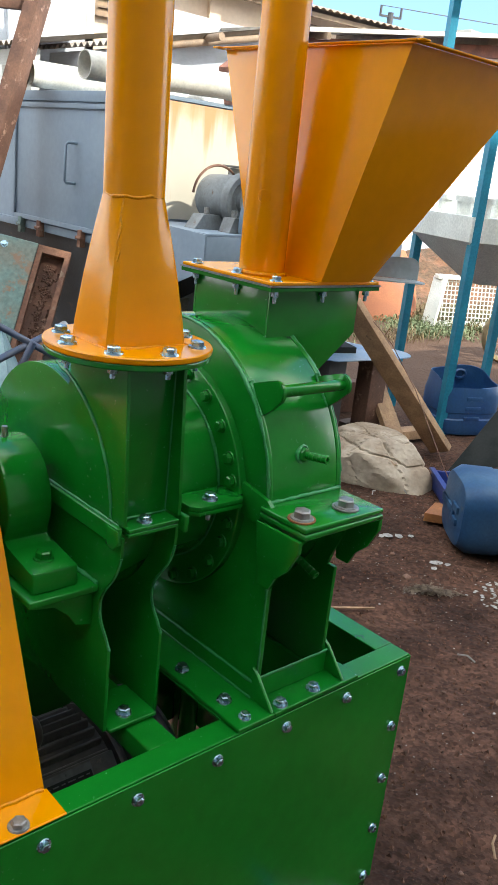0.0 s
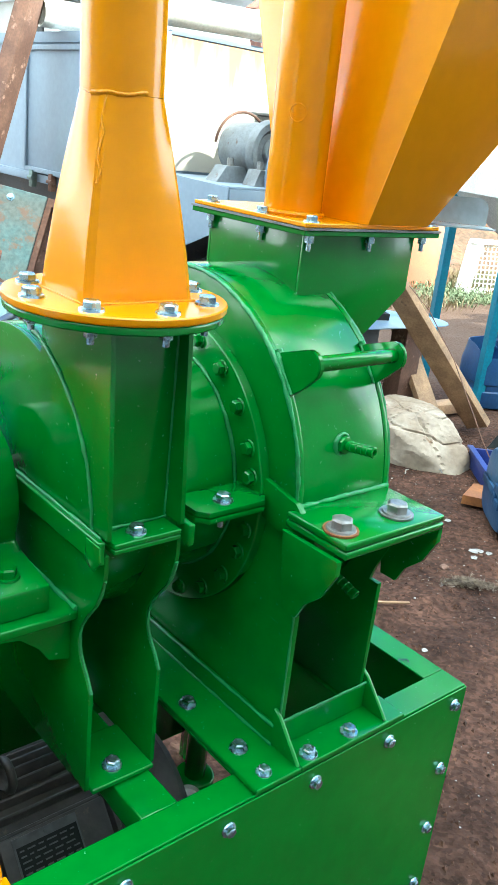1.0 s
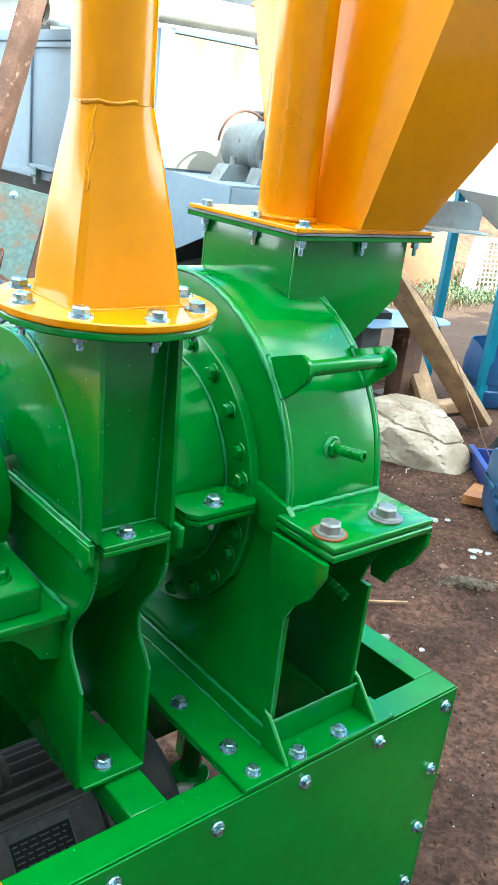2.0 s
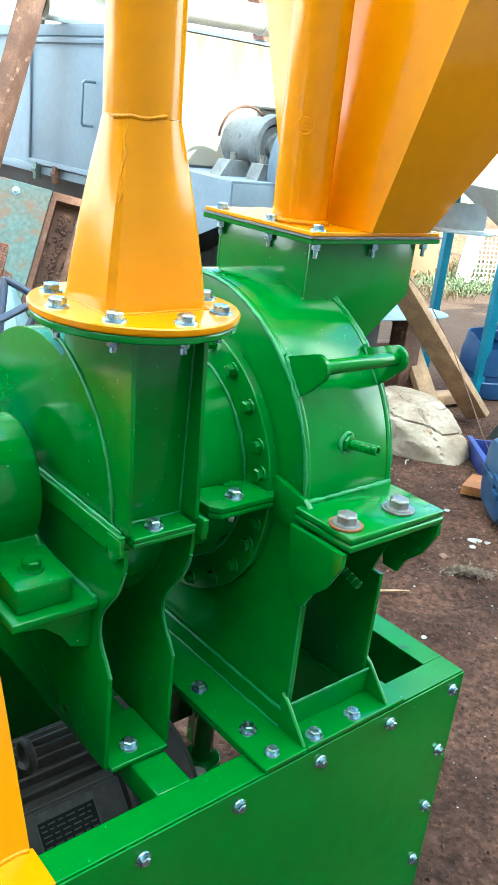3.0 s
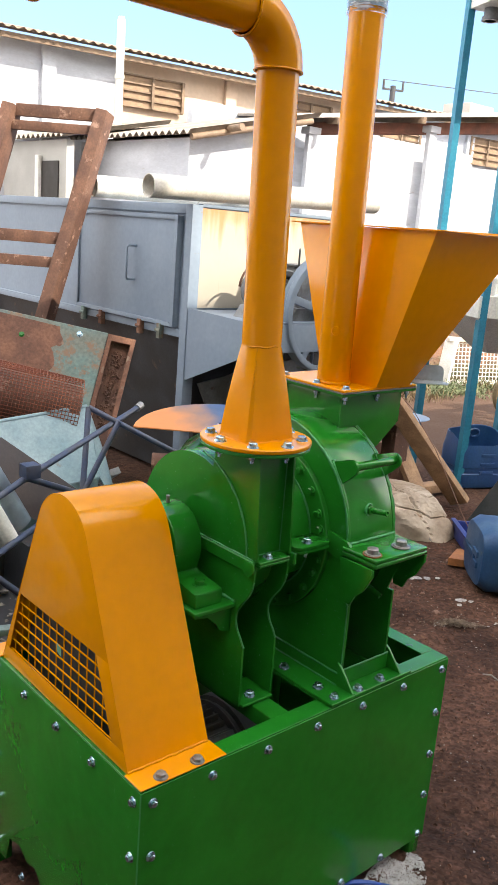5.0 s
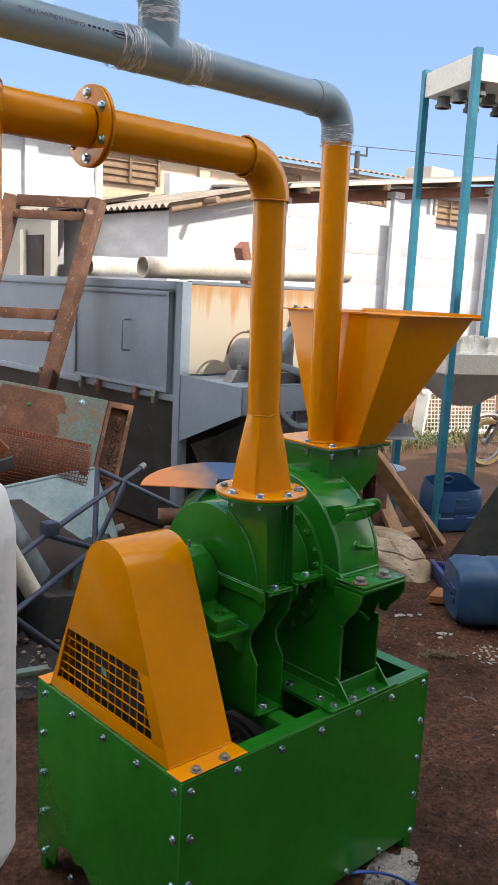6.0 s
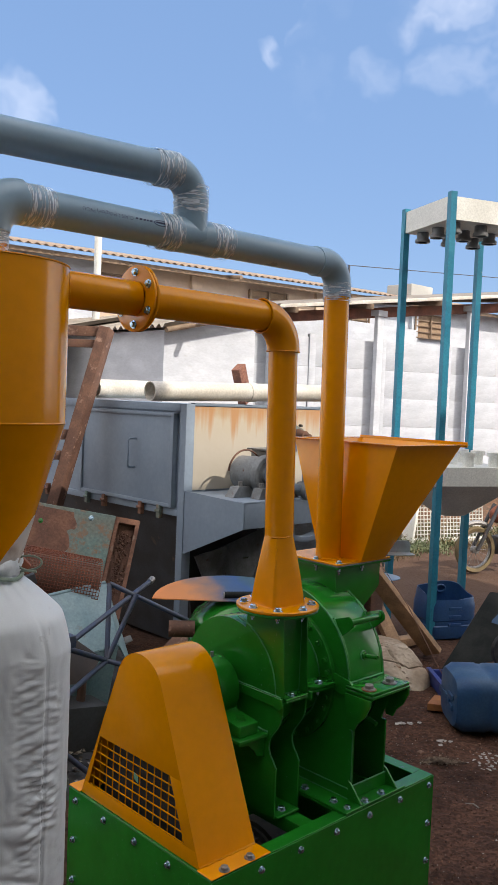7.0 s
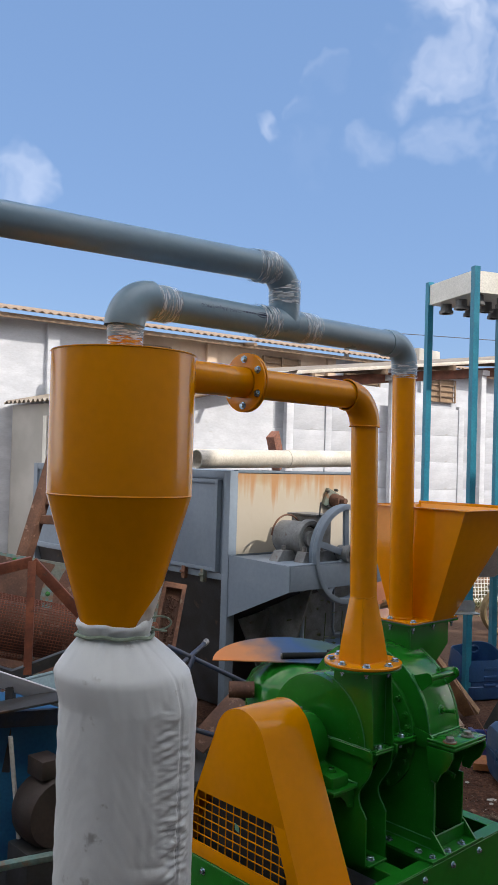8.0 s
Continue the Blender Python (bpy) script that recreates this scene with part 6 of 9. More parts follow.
def flywheel():
    t = thing("flywheel", (3.43, 2.60, 1.02), "grey spoked cast iron belt wheel beside the tank", "belt wheel")
    c = (3.30, 2.70, 1.535)
    bm = bmesh.new()
    lathe(bm, [(0.374, -0.045), (0.405, -0.045), (0.415, -0.04), (0.395, -0.022), (0.413, 0.0), (0.395, 0.022), (0.415, 0.04), (0.405, 0.045), (0.374, 0.045), (0.374, -0.045)], c, 56, 'y')
    part("rim", bm, TANKGREY, t)
    bm = bmesh.new()
    lathe(bm, [(0.03, -0.06), (0.07, -0.06), (0.075, 0.0), (0.07, 0.06), (0.03, 0.06)], c, 24, 'y', True, True)
    part("hub", bm, CASTGREY, t)
    for k in range(5):
        a = math.tau * k / 5 + 0.35
        bm = bmesh.new()
        d = Vector((math.cos(a), 0, math.sin(a)))
        beam(bm, Vector(c) + d * 0.06, Vector(c) + d * 0.375, 0.028, 0.055, 0.006, roll=0)
        part("spoke", bm, TANKGREY, t)
    bm = bmesh.new()
    rod(bm, (c[0], 2.58, c[2]), (c[0], 3.05, c[2]), 0.03, 16)
    part("axle", bm, DARKSTEEL, t)
    return t


flywheel()


def flange_bearing():
    t = thing("flange_bearing", (3.86, 3.38, 1.95), "small green flange bearing with a rusty shaft end", "bearing")
    bm = bmesh.new()
    box(bm, -0.085, 0.085, -0.02, 0.02, -0.085, 0.085, bevel=0.012)
    bmesh.ops.transform(bm, matrix=pose(3.86, 3.375, 1.95, 0, 22, 0), verts=bm.verts)
    part("plate", bm, GREENRUST, t)
    bm = bmesh.new()
    lathe(bm, [(0.001, -0.10), (0.05, -0.10), (0.055, -0.05), (0.065, -0.03), (0.065, 0.0)], (3.88, 3.355, 1.94), 24, 'y')
    part("hub", bm, RUST, t)
    bm = bmesh.new()
    rod(bm, (3.88, 3.20, 1.94), (3.88, 3.27, 1.94), 0.026, 16)
    part("shaft_end", bm, RUST, t)
    for u, v in ((-0.06, 0.075), (0.06, 0.085), (0.07, -0.06), (-0.06, -0.06)):
        bm = bmesh.new()
        rod(bm, (3.86 + u, 3.34, 1.95 + v), (3.86 + u, 3.375, 1.95 + v), 0.012, 6)
        part("bolt", bm, DARKSTEEL, t)
    return t


flange_bearing()


def white_pipes():
    for k, (a, b, r) in enumerate((((2.24, 3.42, 2.290), (4.42, 3.36, 2.345), 0.078), ((2.52, 4.62, 2.30), (4.40, 4.66, 2.33), 0.085))):
        t = thing("drain_pipe", ((a[0] + b[0]) / 2, a[1], 2.22), "dusty white plastic pipe lying on the tank", "pipe", "pipes on the tank")
        a, b = Vector(a), Vector(b)
        d = (b - a).normalized()
        bm = bmesh.new()
        m = Matrix.Translation(a) @ d.to_track_quat('Z', 'Y').to_matrix().to_4x4()
        ln = (b - a).length
        lathe(bm, [(r - 0.006, ln), (r, ln), (r, 0.0), (r - 0.006, 0.0), (r - 0.006, ln)], (0, 0, 0), 40)
        bmesh.ops.transform(bm, matrix=m, verts=bm.verts)
        part("pipe", bm, WHITEPVC, t)
        bm = bmesh.new()
        lathe(bm, [(r + 0.0005, 1.02), (r + 0.006, 1.025), (r + 0.006, 1.10), (r + 0.0005, 1.105)], (0, 0, 0), 40)
        bmesh.ops.transform(bm, matrix=m, verts=bm.verts)
        part("collar", bm, WHITEPVC, t)


white_pipes()


def red_channel():
    bm = bmesh.new()
    q = pose(4.02, 4.30, 2.46, 0, -28, 20)
    box(bm, -0.075, 0.075, -0.045, 0.045, -0.26, 0.13, bevel=0.006)
    bmesh.ops.transform(bm, matrix=q, verts=bm.verts)
    solid("clay_block", bm, BRICK, "dark red clay block standing on the tank", "block")


red_channel()


# ---------------------------------------------------------------- scrap beside the tank
def rusty_frame():
    t = thing("leaning_rack", (2.1, 4.6, 0), "leaning rusty steel ladder frame of welded channel", "steel frame")
    ub, ut = Vector((1.97, 4.58, 0.80)), Vector((2.545, 4.50, 2.84))
    side = Vector((-0.52, 0.49, 0.0))
    for nm, o in (("rail", Vector((0, 0, 0))), ("rail", side)):
        bm = bmesh.new()
        beam(bm, ub + o, ut + o, 0.10, 0.14, 0.006, roll=0.72)
        part(nm, bm, RUST, t)
        bm = bmesh.new()
        off = Vector((0.062, 0.045, -0.02))
        beam(bm, ub + o + off, ut + o + off - Vector((0.02, 0, 0.05)), 0.012, 0.16, 0.002, roll=0.72)
        part("web", bm, RUST, t)
    for s, w in ((0.985, 0.09), (0.93, 0.07), (0.53, 0.09), (0.44, 0.08), (0.02, 0.08)):
        a = ub.lerp(ut, s)
        bm = bmesh.new()
        beam(bm, a + side * 0.06, a + side * 0.94, 0.06, w, 0.004)
        part("rung", bm, RUST, t)
    return t


rusty_frame()


def flaking_panel():
    t = thing("flaking_panel", (1.8, 3.6, 0), "leaning steel panel with flaking green paint and rusty edges", "steel panel")
    tr, tl = Vector((2.10, 3.62, 1.285)), Vector((1.02, 4.37, 1.50))
    down = Vector((-0.36, -0.23, -0.80))
    out = (tl - tr).cross(down).normalized()
    def slab(a, b, c, d, th, nm, mm):
        bm = bmesh.new()
        v = [bm.verts.new(p) for p in (a, b, c, d)] + [bm.verts.new(p + out * th) for p in (a, b, c, d)]
        for f in ((0, 1, 2, 3), (7, 6, 5, 4), (0, 4, 5, 1), (1, 5, 6, 2), (2, 6, 7, 3), (3, 7, 4, 0)):
            bm.faces.new([v[i] for i in f])
        bmesh.ops.bevel(bm, geom=list(bm.edges), offset=0.004, segments=1, affect='EDGES')
        return part(nm, bm, mm, t)
    slab(tr, tl, tl + down, tr + down, 0.012, "sheet", GREENRUST)
    e = (tr - tl).normalized()
    rnd = random.Random(19)
    def on(u, v):
        return tr.lerp(tl, u) + down * v
    front = -out if out.y > 0 else out
    for poly, rusty in (([(0.245, 0.035), (0.205, 0.16), (0.262, 0.21), (0.225, 0.34), (0.27, 0.44), (0.26, 0.60), (0.335, 0.72), (0.33, 0.97), (0.64, 0.97), (0.60, 0.62), (0.63, 0.30), (0.585, 0.025)], BARERUST),
                        ([(0.66, 0.03), (0.70, 0.25), (0.665, 0.55), (0.69, 0.97), (0.995, 0.97), (0.995, 0.03)], RUST),
                        ([(0.03, 0.62), (0.10, 0.55), (0.16, 0.66), (0.22, 0.64), (0.26, 0.80), (0.20, 0.97), (0.03, 0.97)], BARERUST)):
        line = []
        for k in range(len(poly)):
            a, b = poly[k], poly[(k + 1) % len(poly)]
            for q in range(3):
                s = q / 3
                line.append((a[0] + (b[0] - a[0]) * s + (rnd.uniform(-0.012, 0.012) if q else 0), a[1] + (b[1] - a[1]) * s + (rnd.uniform(-0.012, 0.012) if q else 0)))
        bm = bmesh.new()
        off = 0.0135 if out.y < 0 else 0.0015
        lo = [bm.verts.new(on(*p) + front * (off - 0.001)) for p in line]
        hi = [bm.verts.new(on(*p) + front * off) for p in line]
        bm.faces.new(hi)
        for k in range(len(line)):
            bm.faces.new((lo[k], lo[(k + 1) % len(line)], hi[(k + 1) % len(line)], hi[k]))
        part("bare_patch", bm, rusty, t, "bare rusted patch", smooth=0)
    # open channel along the side: two lips, a set-back web and end cap
    back = -front * 0.075
    def bar(p, w, depth, nm, mm, length=1.0):
        bm = bmesh.new()
        c = [p, p + w, p + w + depth, p + depth]
        v = [bm.verts.new(q) for q in c] + [bm.verts.new(q + down * length) for q in c]
        for f in ((3, 2, 1, 0), (4, 5, 6, 7), (0, 1, 5, 4), (1, 2, 6, 5), (2, 3, 7, 6), (3, 0, 4, 7)):
            bm.faces.new([v[i] for i in f])
        part(nm, bm, mm, t)
    bar(tr + e * 0.002, e * 0.030, back, "channel_lip", BARERUST)
    bar(tr + e * 0.165, e * 0.030, back, "channel_lip", BARERUST)
    bar(tr + e * 0.0325 + back * 0.9, e * 0.132, back * 0.1, "channel_web", RUST)
    bar(tr + e * 0.0325, e * 0.132, back * 0.89, "channel_cap", BARERUST, 0.05)
    bm = bmesh.new()
    for k in range(240):
        q = tr + e * (0.10 + 0.06 * rnd.uniform(-1, 1) * rnd.random()) + back * rnd.uniform(0.80, 0.9) + down * rnd.uniform(0.1, 0.75)
        bmesh.ops.create_icosphere(bm, subdivisions=1, radius=rnd.uniform(0.003, 0.012), matrix=Matrix.Translation(q))
    tagged(part("caked_soil", bm, RUST, t, "caked soil in the channel"), kind="stuff")
    for u, v in ((0.14, 0.06), (0.42, 0.16), (0.66, 0.30), (0.42, 0.5), (0.9, 0.05)):
        p = tr.lerp(tl, u) + down * v
        piece("bolt", M12 if u < 0.2 else GREENBOLT, t, facing(p - out * 0.001 if out.y > 0 else p + out * 0.013, -out if out.y > 0 else out, 10) @ Matrix.Scale(1.3, 4))
    return t


flaking_panel()


def mesh_roll(a, b, r, turns, label):
    """A roll of woven wire: hoops and long wires."""
    t = thing("wire_mesh_roll", ((a[0] + b[0]) / 2, (a[1] + b[1]) / 2, a[2] - r), label, "wire mesh")
    a, b = Vector(a), Vector(b)
    d = b - a
    q = Matrix.Translation(a) @ d.to_track_quat('Z', 'Y').to_matrix().to_4x4()
    bm = bmesh.new()
    n = int(d.length / 0.020)
    for k in range(n + 1):
        z = d.length * k / n
        sweep(bm, [q @ Vector((r * math.cos(s), r * math.sin(s), z)) for s in [math.tau * i / 26 for i in range(27)]], 0.0022, 4, caps=False)
    tagged(part("hoop_wire", bm, REDOXIDE, t), kind="stuff")
    bm = bmesh.new()
    for k in range(60):
        s = math.tau * k / 60
        beam(bm, q @ Vector((r * math.cos(s), r * math.sin(s), 0)), q @ Vector((r * math.cos(s), r * math.sin(s), d.length)), 0.004, 0.004)
    tagged(part("long_wire", bm, REDOXIDE, t), kind="stuff")
    bm = bmesh.new()
    lathe(bm, [(r * 0.80, 0.0), (r * 0.80, d.length)], (0, 0, 0), 30)
    bmesh.ops.transform(bm, matrix=q, verts=bm.verts)
    part("inner_turn", bm, RUST, t)
    return t


mesh_roll((1.50, 2.98, 0.90), (0.25, 3.62, 1.20), 0.21, 3, "roll of rusty woven wire mesh on the scrap heap")


def tube_frame():
    t = thing("tube_trolley", (1.3, 2.5, 0), "navy painted tube trolley without wheels lying tilted", "trolley")
    P = {"end": (1.68, 2.60, 1.00), "cor": (1.36, 2.60, 1.03), "x": (1.46, 2.44, 0.975), "l1": (0.80, 2.22, 0.80), "l2": (0.20, 2.02, 0.60),
         "r": (1.98, 2.02, 0.66), "b1": (1.22, 2.40, 0.60), "b2": (1.62, 2.05, 0.46), "g0": (0.46, 1.97, 0.50), "g2": (0.97, 2.0, 0.02)}
    bars = [("end", "l1"), ("l1", "l2"), ("cor", "r"), ("cor", "b1"), ("x", "b1"), ("l1", "b1"), ("g0", "b1"), ("g0", "g2"), ("b1", "b2"), ("l2", "g0")]
    for k, (a, b) in enumerate(bars):
        bm = bmesh.new()
        rod(bm, P[a], P[b], 0.0165, 12)
        part("tube", bm, NAVY, t)
    bm = bmesh.new()
    q = Vector(P["end"])
    lathe(bm, [(0.010, 0), (0.022, 0), (0.022, 0.05), (0.010, 0.05)], (0, 0, 0), 12)
    bmesh.ops.transform(bm, matrix=facing(q, (1, 0.5, 0.3)), verts=bm.verts)
    part("socket", bm, DULLBOLT, t)
    bm = bmesh.new()
    box(bm, 0.78, 0.86, 2.18, 2.26, 0.80, 0.87, bevel=0.008)
    part("bracket", bm, NAVY, t)
    return t


tube_frame()


def teal_trough():
    t = thing("sheet_trough", (1.1, 2.9, 0), "pale teal sheet metal trough tipped on the scrap heap", "trough")
    a, b = Vector((1.50, 2.86, 0.97)), Vector((0.50, 2.96, 0.86))
    dn = Vector((-0.06, -0.26, -0.36))
    def slab(pts, nm, mm, th=0.008):
        bm = bmesh.new()
        v = [bm.verts.new(p) for p in pts]
        f = bm.faces.new(v)
        f.normal_update()
        n_ = f.normal.copy() * th
        r = bmesh.ops.extrude_face_region(bm, geom=[f])
        bmesh.ops.translate(bm, vec=n_, verts=[e for e in r["geom"] if isinstance(e, bmesh.types.BMVert)])
        part(nm, bm, mm, t)
    slab([a, b, b + dn, a + dn], "face", TEALSHEET)
    slab([a, a + dn, a + dn + Vector((0.22, 0.10, -0.30)), a + Vector((0.20, 0.12, -0.34))], "end", TEALSHEET)
    slab([a + dn, b + dn, b + dn + Vector((-0.05, 0.05, -0.45)), a + dn + Vector((-0.05, 0.05, -0.45))], "lower_face", TEALSHEET)
    bm = bmesh.new()
    rod(bm, a, b, 0.014, 10)
    part("rolled_edge", bm, TEALSHEET, t)
    return t


teal_trough()


def brown_sheet():
    bm = bmesh.new()
    v = [bm.verts.new(p) for p in ((0.53, 2.58, 0.93), (0.83, 2.55, 0.91), (1.27, 2.54, 0.57), (1.09, 2.42, 0.48), (0.93, 2.38, 0.51), (0.59, 2.42, 0.80))]
    bm.faces.new(v)
    r = bmesh.ops.extrude_face_region(bm, geom=bm.faces[:])
    bmesh.ops.translate(bm, vec=(0, 0.012, 0.01), verts=[e for e in r["geom"] if isinstance(e, bmesh.types.BMVert)])
    solid("bent_sheet", bm, DARKBROWN, "dark brown bent steel sheet on the scrap heap", "steel sheet")


brown_sheet()


def lying_ducts():
    t = thing("steel_duct", (0.66, 2.1, 0.6), "short grey galvanised duct leaning on the tube trolley", "duct")
    bm = bmesh.new()
    pipe_between(bm, (0.57, 2.32, 0.93), (0.79, 2.30, 0.535), 0.078)
    part("duct_wall", bm, GALV, t)
    t = thing("white_duct", (0.57, 1.97, 0.55), "short off-white pipe lying against the tube trolley", "pipe")
    bm = bmesh.new()
    pipe_between(bm, (0.48, 2.12, 0.875), (0.685, 2.15, 0.51), 0.05)
    part("pipe_wall", bm, PALEMETAL, t)
    bm = bmesh.new()
    rod(bm, (1.02, 2.40, 0.05), (1.16, 2.56, 0.60), 0.028, 10)
    solid("rusty_stake", bm, RUST, "rusty steel stake propping the bent sheet", "steel bar")


def pipe_between(bm, a, b, r, n=32, wall=0.004):
    """An open tube with a wall from a to b."""
    a, b = Vector(a), Vector(b)
    lathe(bm, [(r - wall, 0), (r, 0), (r, (b - a).length), (r - wall, (b - a).length), (r - wall, 0)], (0, 0, 0), n)
    bmesh.ops.transform(bm, matrix=facing(a, b - a), verts=bm.verts)


lying_ducts()


def tinted_plate():
    """A half-round plate on a small green machine, with a black handle lying on it."""
    bm = bmesh.new()
    a, b = Vector((1.335, 2.11, 1.035)), Vector((2.02, 1.46, 1.035))
    c, u = (a + b) / 2, (b - a) / 2
    w = Vector((u.y, -u.x, 0)) * -1
    if w.y < 0:
        w = -w
    pts = [c + u * math.cos(s) * 1.0 + w * math.sin(s) * 0.62 for s in [math.pi * k / 22 for k in range(23)]]
    prism(bm, [(p.x, p.y) for p in pts], "z", 1.030, 1.036)
    wn_ = w.normalized()
    for v in bm.verts:
        v.co.z += 0.32 * max(0.0, (Vector((v.co.x, v.co.y, 0)) - Vector((c.x, c.y, 0))).dot(wn_))
    solid("half_round_plate", bm, TINTED, "half-round steel plate with orange and blue heat tint and painted green reflection", "steel plate")
    t = thing("green_machine", (1.85, 1.85, 0), "dark green cast machine standing behind the mill", "machine")
    bm = bmesh.new()
    lathe(bm, [(0.001, 1.026), (0.16, 1.026), (0.20, 1.00), (0.30, 0.93), (0.34, 0.86), (0.34, 0.50), (0.30, 0.46), (0.24, 0.0)], (1.86, 1.86, 0), 36)
    part("body", bm, GREEN, t)
    bm = bmesh.new()
    beam(bm, (1.62, 1.72, 0.86), (2.05, 1.45, 0.86), 0.08, 0.16, 0.01)
    part("arm", bm, GREEN, t)
    bm = bmesh.new()
    rod(bm, (1.52, 1.92, 0.86), (1.40, 2.02, 0.86), 0.05, 16)
    part("shaft_boss", bm, RUST, t)
    t = thing("pipe_handle", (1.8, 1.75, 1.036), "black pipe handle lying on the half-round plate", "handle")
    bm = bmesh.new()
    rod(bm, (1.68, 1.84, 1.062), (1.98, 1.62, 1.066), 0.022, 14)
    part("pipe", bm, CHARCOAL, t)
    bm = bmesh.new()
    rod(bm, (1.674, 1.844, 1.062), (1.681, 1.839, 1.062), 0.020, 14)
    part("end_plug", bm, DULLBOLT, t)
    bm = bmesh.new()
    box(bm, 1.94, 2.08, 1.60, 1.70, 1.038, 1.095, bevel=0.012)
    part("head", bm, CHARCOAL, t)


tinted_plate()


def scrap_left():
    """Things on the heap beyond the dust bag."""
    t = thing("angle_frame", (0.25, 2.4, 0), "red oxide painted angle iron frame on the scrap heap", "steel frame")
    A, B, C, D = (0.26, 2.47, 1.675), (0.58, 2.26, 1.27), (0.20, 2.37, 1.06), (-0.42, 2.75, 1.50)
    for a, b, mm in ((A, B, REDOXIDE), (A, C, REDOXIDE), (A, D, REDOXIDE), ((0.12, 2.40, 1.06), (0.62, 2.24, 1.22), DARKSTEEL), ((0.12, 2.40, 1.06), (-0.25, 2.65, 1.22), DARKSTEEL), ((0.12, 2.40, 1.06), (0.10, 2.38, 0.55), DARKSTEEL)):
        bm = bmesh.new()
        beam(bm, a, b, 0.045, 0.06, 0.004)
        part("angle_bar", bm, mm, t)
    t = thing("blue_bin", (0.1, 2.5, 0), "dark blue steel bin on the scrap heap", "bin")
    bm = bmesh.new()
    prism(bm, [(-0.45, 2.62), (0.34, 2.24), (0.62, 2.62), (-0.15, 3.02)], "z", 0.02, 0.86)
    part("body", bm, BLUESHEET, t)
    bm = bmesh.new()
    prism(bm, [(-0.48, 2.62), (0.345, 2.20), (0.36, 2.23), (-0.46, 2.65)], "z", 0.80, 0.885)
    part("rim", bm, NAVY, t)
    bm = bmesh.new()
    beam(bm, (-0.40, 2.45, 0.88), (0.35, 2.12, 0.99), 0.20, 0.012, 0.002)
    solid("dark_plate", bm, DARKSTEEL, "dark steel plate lying across the bin", "steel plate")
    t = thing("conduit", (0.08, 2.2, 0), "thin white plastic conduit leaning on the heap", "conduit")
    bm = bmesh.new()
    rod(bm, (0.02, 2.20, 0.80), (0.105, 2.17, 0.0), 0.012, 12)
    part("tube", bm, PALEMETAL, t)
    bm = bmesh.new()
    beam(bm, (-0.30, 2.62, 1.20), (0.34, 2.22, 0.93), 0.012, 0.10, 0.002, roll=0.4)
    solid("white_board", bm, WALLWHITE, "narrow white board on the scrap heap", "board")
    t = thing("machine_casting", (0.2, 2.05, 0), "dark brown machine casting low on the heap", "machine part")
    bm = bmesh.new()
    lathe(bm, [(0.05, -0.10), (0.17, -0.10), (0.19, -0.06), (0.19, 0.06), (0.17, 0.10), (0.05, 0.10)], (0.20, 2.08, 0.42), 24, 'y', True, True)
    part("drum", bm, DARKBROWN, t)
    bm = bmesh.new()
    box(bm, 0.02, 0.40, 1.98, 2.2, 0.0, 0.26, bevel=0.02)
    part("foot", bm, DARKSTEEL, t)
    bm = bmesh.new()
    box(bm, 0.10, 0.22, 2.0, 2.16, 0.60, 0.70, bevel=0.01)
    part("lug", bm, DARKBROWN, t)
    bm = bmesh.new()
    beam(bm, (-0.42, 1.95, 0.30), (0.48, 1.62, 0.34), 0.05, 0.03, 0.004)
    solid("green_bar", bm, GREENRUST, "long flat bar with worn green paint", "steel bar")
    # dark lumps and sheets filling the heap
    rnd = random.Random(31)
    for k in range(46):
        x, y = rnd.uniform(-0.9, 1.9), rnd.uniform(2.3, 4.2)
        if 1.30 < x and y < 2.6:
            continue
        s = rnd.uniform(0.10, 0.30)
        zc = rnd.uniform(0.03, 0.32) + 0.22 * (y - 2.2)
        bm = bmesh.new()
        if k % 2:
            beam(bm, (x - s, y, max(0.02, zc - 0.1)), (x + s, y + rnd.uniform(-0.3, 0.3), zc + rnd.uniform(-0.05, 0.25)), rnd.uniform(0.03, 0.3), rnd.uniform(0.01, 0.05), 0.003, roll=rnd.uniform(0, 3))
        else:
            box(bm, x - s, x + s, y - s * 0.7, y + s * 0.7, max(0.0, zc - 0.45), zc, bevel=0.02)
            bmesh.ops.rotate(bm, cent=(x, y, zc - 0.1), matrix=Matrix.Rotation(rnd.uniform(-0.5, 0.5), 3, 'XYZ'[k % 3]), verts=bm.verts)
        solid("scrap_offcut", bm, (DARKSTEEL, RUST, CHARCOAL, DARKSTEEL, CASTGREY)[k % 5], "dark rusty steel offcut on the scrap heap", "scrap metal", "scrap heap")
    bm = bmesh.new()
    n, m_ = 40, 30
    grid = []
    for i in range(n + 1):
        row = []
        for j in range(m_ + 1):
            x, y = -1.6 + 4.1 * i / n, 2.0 + 3.0 * j / m_
            e = min(1, (i / n) * 5, (1 - i / n) * 6) * min(1, (j / m_) * 2.6)
            h = e * (0.30 + 0.12 * j / m_ * 2 + 0.22 * noise.noise(Vector((x * 2.1, y * 2.1, 3))) + 0.10 * noise.noise(Vector((x * 6, y * 6, 1)))) - 0.03
            if x > 1.2 and y < 2.5:
                h *= 0.35
            row.append(bm.verts.new((x, y, h)))
        grid.append(row)
    for i in range(n):
        for j in range(m_):
            bm.faces.new((grid[i][j], grid[i + 1][j], grid[i + 1][j + 1], grid[i][j + 1]))
    bm_leaf = bmesh.new()
